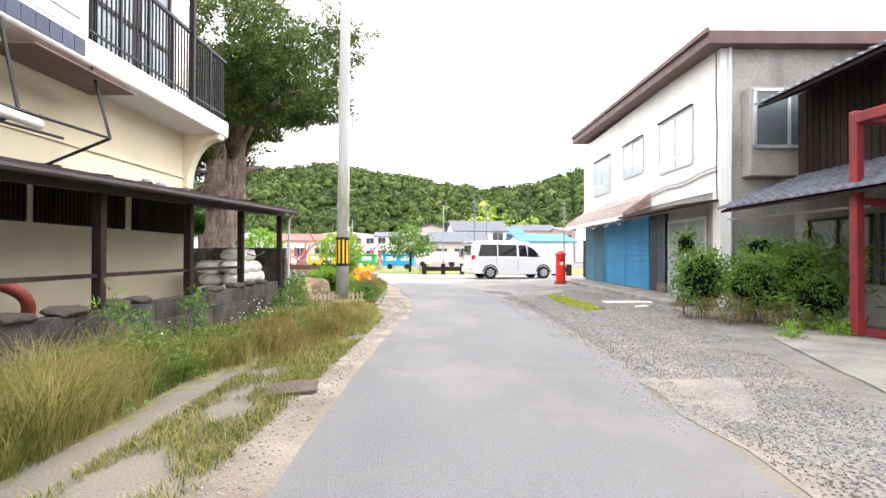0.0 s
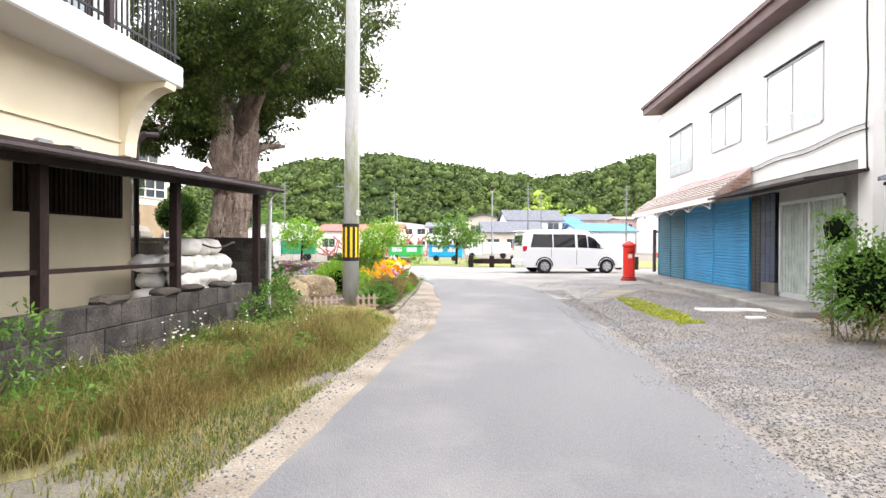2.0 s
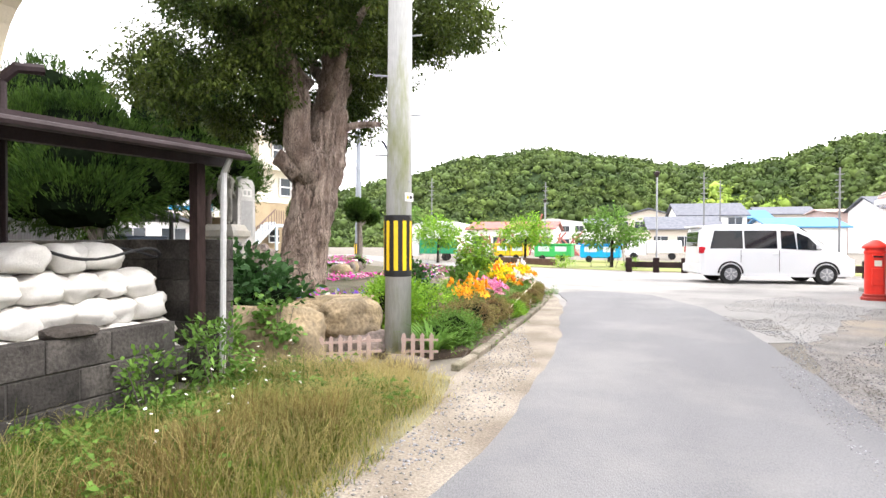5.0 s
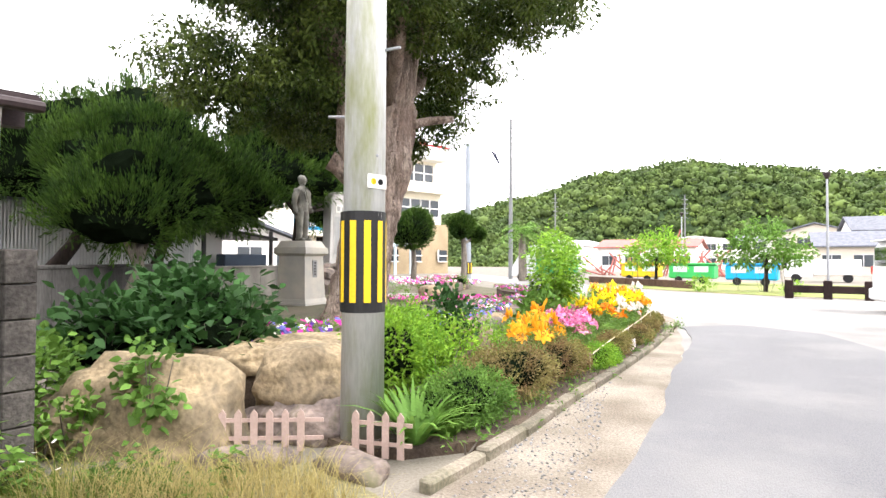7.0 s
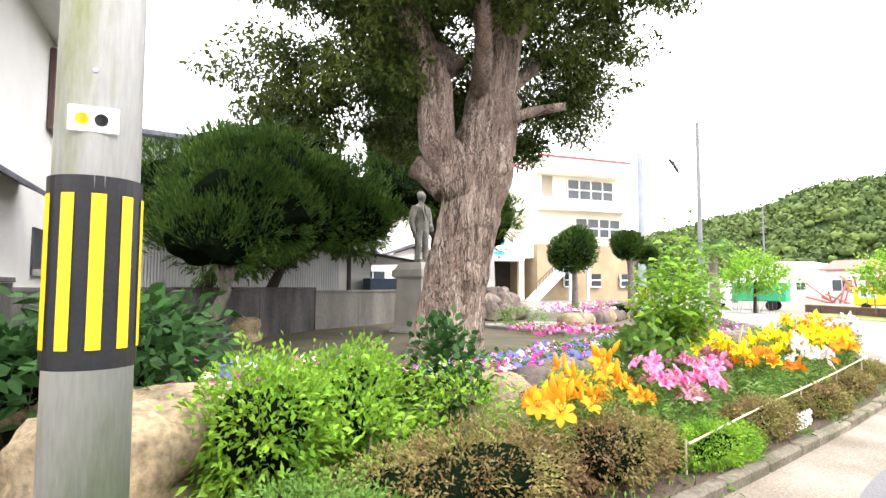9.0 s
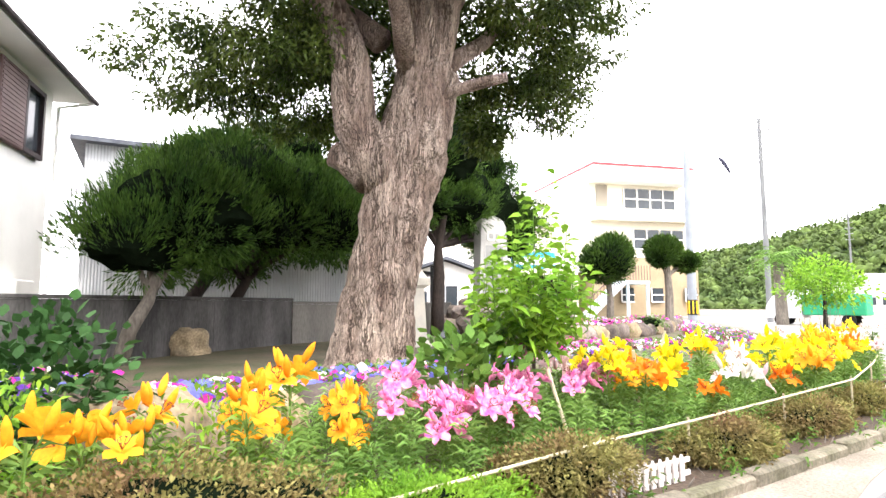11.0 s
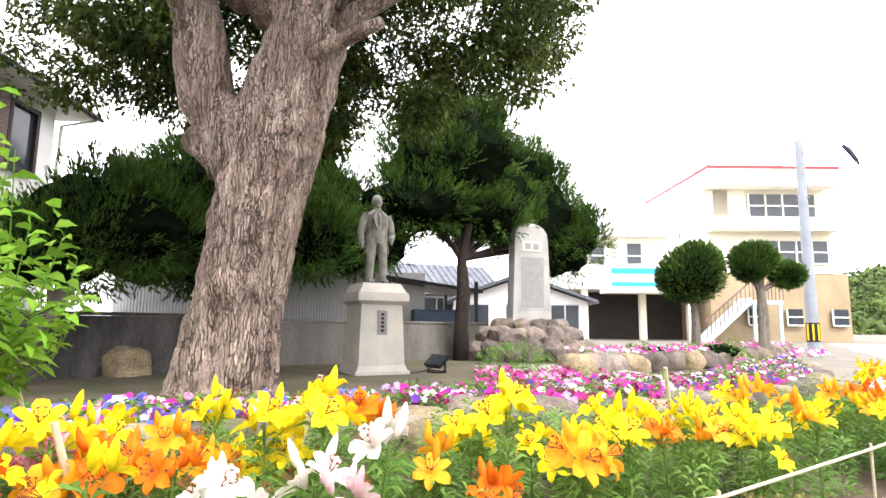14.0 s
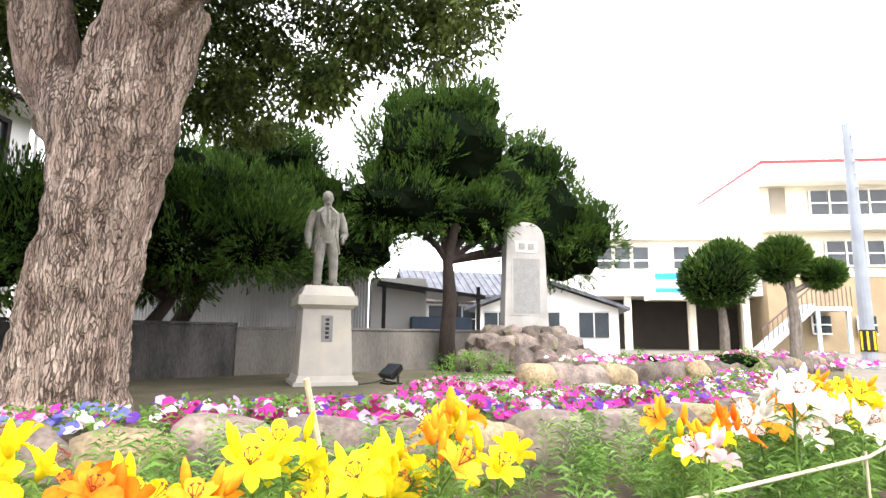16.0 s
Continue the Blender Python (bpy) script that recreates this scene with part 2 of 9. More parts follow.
BARK = barkmat("furrowed_bark", (0.47, 0.375, 0.31), (0.25, 0.18, 0.145), 34.0)
BARKD = mat("dark_bark", (0.034, 0.024, 0.02), 0.95, 0.35, 4, 1.0, col2=(0.018, 0.013, 0.011), fine=24, stretch=(1, 1, 0.3))
BARKG = mat("grey_bark", (0.19, 0.165, 0.14), 0.95, 0.35, 4, 1.0, col2=(0.10, 0.085, 0.07), fine=24, stretch=(1, 1, 0.3))
VANW = mat("white_car_paint", (0.66, 0.67, 0.69), 0.22, 0.03, 2, 0.0, spec=0.6)
RUBBER = mat("rubber", (0.015, 0.015, 0.016), 0.85, 0.2, 10, 0.1)
CARGL = mat("tinted_glass", (0.012, 0.014, 0.018), 0.05, 0.1, 2, 0.0, spec=0.8)
CURT = mat("pale_curtain", (0.42, 0.46, 0.42), 0.9, 0.15, 4, 0.2, col2=(0.30, 0.34, 0.31), wave=('Y', 0.12, 0.03))
FROST = mat("frosted_glass", (0.36, 0.42, 0.45), 0.25, 0.12, 0.9, 0.0, col2=(0.25, 0.30, 0.34), spec=0.6)
SKYGL = mat("bright_pane", (0.56, 0.64, 0.68), 0.15, 0.06, 0.8, 0.0, spec=0.6)
DGLASS = mat("dim_pane", (0.05, 0.06, 0.07), 0.12, 0.25, 0.8, 0.0, spec=0.4)
CORR = mat("corrugated_sheet", (0.54, 0.55, 0.56), 0.5, 0.1, 1.0, 0.1, col2=(0.42, 0.43, 0.44), wave=('Y', 0.09, 0.02))
BAMBOO = mat("bamboo_cane", (0.52, 0.46, 0.32), 0.6, 0.15, 6, 0.1)
PLASTIC = mat("pinkish_fence_plastic", (0.42, 0.31, 0.27), 0.6, 0.12, 6, 0.1)
PLASTW = mat("white_fence_plastic", (0.70, 0.64, 0.62), 0.6, 0.12, 6, 0.1)
LF_CAMP = leafmat("camphor_leaf", (0.105, 0.14, 0.03), (0.035, 0.06, 0.014), 0.38, 0.5, 0.2, 1.3)
LF_JUN = leafmat("juniper_tuft", (0.068, 0.125, 0.02), (0.022, 0.05, 0.01), 0.75, 0.5, 0.05, 1.4)
# near-black paint for the shade inside crowns and bushes, not a leaf colour
CORE_SHADE = mat("juniper_shade", (0.006, 0.010, 0.005), 1.0, 0.3, 6, 0.5, spec=0.0)
LF_GRASS = leafmat("grass_blade", (0.46, 0.38, 0.17), (0.30, 0.28, 0.09), 0.8, 0.25, 0.6, 0.8)
LF_BROWN = leafmat("brown_blade", (0.25, 0.19, 0.07), (0.15, 0.115, 0.04), 0.85, 0.3, 0.4, 1.5)
LF_GREEN = leafmat("green_blade", (0.175, 0.215, 0.042), (0.08, 0.13, 0.024), 0.8, 0.3, 0.6, 1.0)
LF_LIME = leafmat("lime_leaf", (0.26, 0.44, 0.045), (0.13, 0.28, 0.03), 0.45, 0.35, 0.4, 4.0)
LF_DEEP = leafmat("deep_green_leaf", (0.045, 0.11, 0.03), (0.03, 0.075, 0.022), 0.5, 0.35, 0.25, 2.0)
LF_MID = leafmat("mid_green_leaf", (0.15, 0.27, 0.05), (0.09, 0.18, 0.035), 0.5, 0.35, 0.3, 2.0)
LF_RUST = leafmat("rusty_leaf", (0.23, 0.23, 0.07), (0.20, 0.125, 0.065), 0.6, 0.35, 0.25, 3.0)
LF_LILY = leafmat("lily_leaf", (0.21, 0.35, 0.08), (0.10, 0.20, 0.04), 0.45, 0.25, 0.3, 2.0)


def petal(name, col, col2):
    return leafmat(name, col, col2, 0.5, 0.12, 0.4, 9.0)


PT = {
    "orange": petal("orange_petal", (0.94, 0.30, 0.02), (0.88, 0.18, 0.012)),
    "amber": petal("amber_petal", (0.95, 0.50, 0.035), (0.92, 0.36, 0.02)),
    "yellow": petal("yellow_petal", (0.92, 0.80, 0.025), (0.90, 0.72, 0.02)),
    "pink": leafmat("pink_petal", (0.88, 0.46, 0.64), (0.76, 0.12, 0.38), 0.5, 0.12, 0.35, 30.0),
    "white": petal("white_petal", (0.86, 0.84, 0.78), (0.82, 0.76, 0.70)),
    "blush": petal("blush_petal", (0.85, 0.66, 0.66), (0.80, 0.52, 0.56)),
    "magenta": petal("magenta_petal", (0.60, 0.05, 0.33), (0.48, 0.03, 0.28)),
    "violet": petal("violet_petal", (0.16, 0.06, 0.40), (0.09, 0.03, 0.25)),
    "blue": petal("blue_petal", (0.20, 0.22, 0.62), (0.14, 0.14, 0.5)),
    "wine": petal("wine_petal", (0.22, 0.01, 0.07), (0.14, 0.008, 0.06)),
    "lilac": petal("lilac_petal", (0.58, 0.45, 0.70), (0.46, 0.32, 0.62)),
}

# ---- building helpers ----
rng = np.random.default_rng(7)


def part(name, bm, material, parent=None, label="", smooth=False):
    """Links a bmesh as one mesh object, under its thing where one is given."""
    me = bpy.data.meshes.new(name)
    bm.normal_update()
    bm.to_mesh(me)
    bm.free()
    return mpart(name, me, material, parent, label, smooth)


def mpart(name, me, material, parent=None, label="", smooth=False):
    mats = material if isinstance(material, (list, tuple)) else [material]
    if not me.materials:
        for mm in mats:
            me.materials.append(mm)
    if smooth:
        me.polygons.foreach_set("use_smooth", [True] * len(me.polygons))
    ob = new(name, me)
    if parent is not None:
        ob.parent = parent
    if label:
        ob["label"] = label
    return ob


def thing(name, x, y, z, label, category, rz=0.0, group="", kind=""):
    e = new(name)
    e.empty_display_size = 0.2
    e.matrix_world = pose(x, y, z, 0, 0, rz)
    return tagged(e, label, category, group, kind)


def box(bm, x0, x1, y0, y1, z0, z1, bevel=0.0, m=None):
    vs = [bm.verts.new(p) for p in ((x0, y0, z0), (x1, y0, z0), (x1, y1, z0), (x0, y1, z0), (x0, y0, z1), (x1, y0, z1), (x1, y1, z1), (x0, y1, z1))]
    fs = [bm.faces.new([vs[i] for i in f]) for f in ((3, 2, 1, 0), (4, 5, 6, 7), (0, 1, 5, 4), (1, 2, 6, 5), (2, 3, 7, 6), (3, 0, 4, 7))]
    if bevel:
        es = list({e for f in fs for e in f.edges})
        r = bmesh.ops.bevel(bm, geom=es, offset=bevel, segments=1, affect='EDGES')
        vs = list({v for f in r["faces"] for v in f.verts} | {v for v in vs if v.is_valid})
    if m is not None:
        bmesh.ops.transform(bm, matrix=m, verts=[v for v in vs if v.is_valid])
    return vs


def bx(x0, x1, y0, y1, z0, z1, bevel=0.0):
    bm = bmesh.new()
    box(bm, x0, x1, y0, y1, z0, z1, bevel)
    return bm


def tube(bm, pts, radii, sides=8, caps=True, wob=0.0):
    """A tapered tube along points."""
    rings = []
    pts = [Vector(p) for p in pts]
    prev = None
    for i, p in enumerate(pts):
        d = (pts[min(i + 1, len(pts) - 1)] - pts[max(i - 1, 0)]).normalized()
        a = d.orthogonal().normalized() if prev is None else (prev - d * prev.dot(d)).normalized()
        prev = a
        b = d.cross(a)
        r = radii[i] if isinstance(radii, (list, tuple)) else radii
        ring = []
        for k in range(sides):
            th = 2 * math.pi * k / sides
            o = (a * math.cos(th) + b * math.sin(th))
            rr = r
            if wob:
                rr = r * (1 + wob * noise.noise((p + o * r) * 2.2) + wob * 0.6 * noise.noise((p + o * r) * 7))
            ring.append(bm.verts.new(p + o * rr))
        rings.append(ring)
    for r0, r1 in zip(rings, rings[1:]):
        for k in range(sides):
            bm.faces.new((r0[k], r0[(k + 1) % sides], r1[(k + 1) % sides], r1[k]))
    if caps:
        bm.faces.new(rings[0][::-1])
        bm.faces.new(rings[-1])
    return rings


def tb(pts, radii, sides=8, wob=0.0):
    bm = bmesh.new()
    tube(bm, pts, radii, sides, True, wob)
    return bm


def lathe(bm, profile, sides=24, cx=0.0, cy=0.0):
    rings = []
    for r, z in profile:
        rings.append([bm.verts.new((cx + r * math.cos(2 * math.pi * k / sides), cy + r * math.sin(2 * math.pi * k / sides), z)) for k in range(sides)])
    for r0, r1 in zip(rings, rings[1:]):
        for k in range(sides):
            bm.faces.new((r0[k], r0[(k + 1) % sides], r1[(k + 1) % sides], r1[k]))
    bm.faces.new(rings[0][::-1])
    bm.faces.new(rings[-1])


def slab(bm, outline, z0, z1):
    """A flat plate with the outline given, in plan."""
    lo = [bm.verts.new((x, y, z0)) for x, y in outline]
    hi = [bm.verts.new((x, y, z1)) for x, y in outline]
    bm.faces.new(hi)
    bm.faces.new(lo[::-1])
    for i in range(len(lo)):
        j = (i + 1) % len(lo)
        bm.faces.new((lo[i], lo[j], hi[j], hi[i]))
    bmesh.ops.recalc_face_normals(bm, faces=bm.faces)


def loft(sections):
    """A skin through closed sections of equal length."""
    bm = bmesh.new()
    rings = [[bm.verts.new(p) for p in s] for s in sections]
    n = len(rings[0])
    for r0, r1 in zip(rings, rings[1:]):
        for k in range(n):
            bm.faces.new((r0[k], r0[(k + 1) % n], r1[(k + 1) % n], r1[k]))
    bm.faces.new(rings[0][::-1])
    bm.faces.new(rings[-1])
    bmesh.ops.recalc_face_normals(bm, faces=bm.faces)
    return bm


def rock(sx, sy, sz, seed, sub=3, rough=0.28, freq=1.3, flat=True):
    bm = bmesh.new()
    bmesh.ops.create_icosphere(bm, subdivisions=sub, radius=1.0)
    off = Vector((seed * 3.7, seed * 1.9, seed * 5.3))
    for v in bm.verts:
        p = v.co.copy()
        d = 1 + rough * noise.noise(p * freq + off) + rough * 0.4 * noise.noise(p * freq * 3 + off) + rough * 0.15 * noise.noise(p * freq * 8 + off)
        p *= d
        if flat:
            p = Vector((0.62 * p.x + 0.38 * max(-0.8, min(0.8, p.x)), 0.62 * p.y + 0.38 * max(-0.8, min(0.8, p.y)), max(-0.75, min(0.86, p.z))))
        v.co = Vector((p.x * sx, p.y * sy, p.z * sz))
    return bm


def quads(name, V, faces_per=None):
    """A mesh from an array (n, 4, 3) of separate quads."""
    V = np.asarray(V, dtype=np.float32)
    n = V.shape[0]
    k = V.shape[1]
    me = bpy.data.meshes.new(name)
    me.vertices.add(n * k)
    me.vertices.foreach_set("co", V.reshape(-1))
    me.loops.add(n * k)
    me.loops.foreach_set("vertex_index", np.arange(n * k, dtype=np.int32))
    me.polygons.add(n)
    me.polygons.foreach_set("loop_start", np.arange(0, n * k, k, dtype=np.int32))
    me.update(calc_edges=True)
    return me


def unit(a):
    return a / np.maximum(np.linalg.norm(a, axis=-1, keepdims=True), 1e-6)


def leaf_quads(P, D, length, width, r=rng, droop=0.25):
    """Diamond leaves at P (n,3) pointing along D."""
    n = len(P)
    D = unit(D)
    side = unit(np.cross(D, unit(r.normal(size=(n, 3)))))
    L = (length * r.uniform(0.6, 1.25, (n, 1)))
    W = (width * r.uniform(0.7, 1.2, (n, 1)))
    tip = P + D * L + np.array([0, 0, -1.0]) * L * droop
    mid = P + D * L * 0.5
    return np.stack([P, mid + side * W / 2, tip, mid - side * W / 2], axis=1)


def broad_leaves(P, D, length, width, r=rng, droop=0.25):
    """Pointed oval leaves of six corners, arching down towards the tip."""
    n = len(P)
    D = unit(D)
    side = unit(np.cross(D, unit(r.normal(size=(n, 3)) * 0.6 + np.array([0, 0, 1.0]))))
    L = length * r.uniform(0.6, 1.25, (n, 1))
    W = width * r.uniform(0.75, 1.2, (n, 1))
    dn = np.array([0, 0, -1.0]) * L * droop
    a, b, tip = P + D * L * 0.33 + dn * 0.05, P + D * L * 0.68 + dn * 0.4, P + D * L + dn
    return np.stack([P, a + side * W / 2, b + side * W * 0.36, tip, b - side * W * 0.36, a - side * W / 2], axis=1)


def clump_points(c, rad, n, r=rng, shell=0.55):
    d = unit(r.normal(size=(n, 3)))
    rr = r.uniform(shell, 1.0, (n, 1)) ** 0.6
    return np.array(c) + d * rr * np.array(rad), d


def blades(P, height, width, lean=0.35, r=rng):
    """Grass blades as narrow strips of three faces, bending over towards the tip."""
    n = len(P)
    a = r.uniform(0, 2 * np.pi, n)
    H = height * r.uniform(0.5, 1.2, n)
    ln = lean * r.uniform(0.2, 1.3, n) * H
    d = np.stack([np.cos(a), np.sin(a), 0 * a], 1)
    s = np.stack([-np.sin(a), np.cos(a), 0 * a], 1) * (width / 2)
    up = np.array([0, 0, 1.0])
    c = [P + up * (H * fz)[:, None] + d * (ln * fl)[:, None] for fz, fl in ((0, 0), (0.5, 0.2), (0.84, 0.58), (0.96, 1.1))]
    w = (1.0, 0.9, 0.6, 0.08)
    return np.concatenate([np.stack([c[k] - s * w[k], c[k] + s * w[k], c[k + 1] + s * w[k + 1], c[k + 1] - s * w[k + 1]], 1) for k in range(3)])


def inside(P, poly):
    x, y = P[:, 0], P[:, 1]
    c = np.zeros(len(P), bool)
    j = len(poly) - 1
    for i in range(len(poly)):
        xi, yi = poly[i]
        xj, yj = poly[j]
        hit = ((yi > y) != (yj > y)) & (x < (xj - xi) * (y - yi) / ((yj - yi) or 1e-9) + xi)
        c ^= hit
        j = i
    return c


def scatter(poly, n, r=rng, z=0.0):
    xs, ys = [p[0] for p in poly], [p[1] for p in poly]
    P = np.zeros((0, 3))
    while len(P) < n:
        Q = np.stack([r.uniform(min(xs), max(xs), n * 2), r.uniform(min(ys), max(ys), n * 2), np.full(n * 2, z)], 1)
        P = np.concatenate([P, Q[inside(Q, poly)]])
    return P[:n]


def polyline(pts, step):
    """Evenly spaced points along a line of points, with headings."""
    out = []
    pts = [np.array(p, float) for p in pts]
    carry = 0.0
    for a, b in zip(pts, pts[1:]):
        L = np.linalg.norm(b - a)
        s = carry
        while s < L:
            out.append((a + (b - a) * s / L, math.atan2((b - a)[1], (b - a)[0])))
            s += step
        carry = s - L
    return out


# ---- ground, road, verges ----
bm = bmesh.new()
box(bm, -1500, 1500, -1500, 1500, -0.5, 0.0)
tagged(part("ground", bm, GROUND), "dry earth and gravel ground", "ground", kind="structure")


def wobble(pts, step, amp, seed):
    out = []
    for p, h in polyline(pts, step):
        o = amp * noise.noise(Vector((p[0] * 1.7, p[1] * 1.7, seed))) + amp * 0.6 * noise.noise(Vector((p[0] * 6, p[1] * 6, seed)))
        out.append((p[0] - math.sin(h) * o, p[1] + math.cos(h) * o))
    return out


ROAD_L = [(-0.9, -25), (-0.75, 4.5), (-0.74, 6.5), (-0.66, 9.4), (-0.5, 11.5), (-0.62, 13.9), (-0.8, 15.8), (-1.2, 17.9), (-1.5, 20.6), (-2.1, 22.6), (-1.2, 23.6), (0.2, 22.9)]
ROAD_R = [(1.2, 20.5), (1.6, 18.3), (1.93, 14.1), (1.98, 9.1), (2.06, 6.6), (1.88, 4.7), (1.9, -25)]
LOT_OUT = [(2.2, 16.5), (4.4, 21.5), (6.2, 23), (9, 27.2), (16, 30), (22, 34), (4, 33.6), (-6, 36.5), (-14, 44), (-30, 60), (-34, 58), (-16, 40), (-8, 31), (-5.2, 27), (-3.2, 23.4), (-2.2, 20.7), (-1.2, 17.9), (-0.6, 15)]
bm = bmesh.new()
slab(bm, wobble(LOT_OUT + [LOT_OUT[0]], 0.5, 0.25, 3), -0.05, 0.010)
tagged(part("forecourt", bm, LOT), "pale compacted open forecourt beyond the lane", "ground", kind="structure")
bm = bmesh.new()
slab(bm, wobble([(1.7, -25), (2.0, 6), (1.9, 14), (2.3, 17), (4.5, 22), (6.3, 23), (6.6, 13.4), (6.8, 9.5), (9, 6), (9, -25), (1.7, -25)], 0.4, 0.12, 9), -0.05, 0.006)
tagged(part("gravel_verge", bm, GRAVEL), "grey gravel verge beside the lane", "gravel", kind="structure")
bm = bmesh.new()
slab(bm, wobble([(-0.6, -25), (-0.5, 11), (-0.3, 12.2), (-0.5, 15.5), (-1.1, 18), (-1.7, 20.7), (-2.6, 24.2), (-4.2, 27.0), (-7.5, 30.9), (-8.4, 30), (-5.2, 26.4), (-3.6, 23.9), (-2.4, 20.9), (-1.9, 18.8), (-1.6, 15), (-1.4, 13.2), (-1.1, 12), (-1.05, 8), (-1.15, 4), (-1.3, -25), (-0.6, -25)], 0.35, 0.08, 5), -0.05, 0.014)
tagged(part("sandy_edge", bm, SAND), "sandy dirt strip along the lane edge", "path", kind="structure")
bm = bmesh.new()
slab(bm, wobble(ROAD_L + ROAD_R + [ROAD_L[0]], 0.3, 0.035, 1), -0.05, 0.022)
tagged(part("road", bm, ASPHALT), "worn grey asphalt lane", "road", kind="structure")
bm = bmesh.new()
slab(bm, wobble([(3.9, 4.9), (4.95, 8.7), (6.3, 8.9), (9, 8), (9, 2), (4.4, 1), (3.9, 4.9)], 0.4, 0.06, 2), -0.05, 0.03)
tagged(part("concrete_yard", bm, CONC), "cracked concrete yard in front of the old house", "pavement", kind="structure")
bm = bmesh.new()
box(bm, 5.45, 6.9, 13.6, 26.6, -0.05, 0.12, 0.02)
tagged(part("concrete_apron", bm, CONC), "low concrete step along the shuttered shop", "pavement", kind="structure")
bm = bmesh.new()
slab(bm, wobble([(-11, 41), (-6.3, 38.2), (-2, 36), (7, 35.2), (14, 36), (14, 48), (-11, 52), (-11, 41)], 0.8, 0.2, 8), -0.05, 0.02)
LAWN = mat("lawn", (0.17, 0.22, 0.05), 0.9, 0.3, 1.0, 0.8, col2=(0.24, 0.24, 0.08), fine=25)
tagged(part("lawn", bm, LAWN), "patchy green lawn beyond the forecourt", "lawn", kind="structure")


def kerb_run(name, pts, w, h, material, label):
    k = thing(name, 0, 0, 0, label, "kerb", kind="structure")
    seg = polyline(pts, 0.6)
    for (p, a), (q, b) in zip(seg, seg[1:]):
        d = np.linalg.norm(q - p) - 0.012
        bm = bmesh.new()
        box(bm, 0, d, -w / 2, w / 2, -0.05, h * (1 + 0.15 * math.sin(p[1] * 5)), 0.015)
        o = part("kerb_stone", bm, material, k)
        o.matrix_world = pose(p[0], p[1], 0, 0, 0, math.degrees(math.atan2(q[1] - p[1], q[0] - p[0])))
    return k


KERB = [(-1.45, 13.35), (-1.45, 14.3), (-1.58, 15.6), (-1.66, 17.2), (-1.82, 19.2), (-2.05, 21.2), (-2.4, 22.5), (-3.0, 24.1), (-4.5, 26.5), (-7.0, 29.4), (-10.5, 32.9)]
kerb_run("bed_kerb", KERB, 0.10, 0.085, mat("mossy_kerb", (0.22, 0.19, 0.15), 0.95, 0.35, 3.0, 0.8, col2=(0.10, 0.095, 0.06), fine=40, obrand=0.3), "weathered concrete kerb stones edging the flower bed")

# ---- left house with balcony ----
HX = -4.75


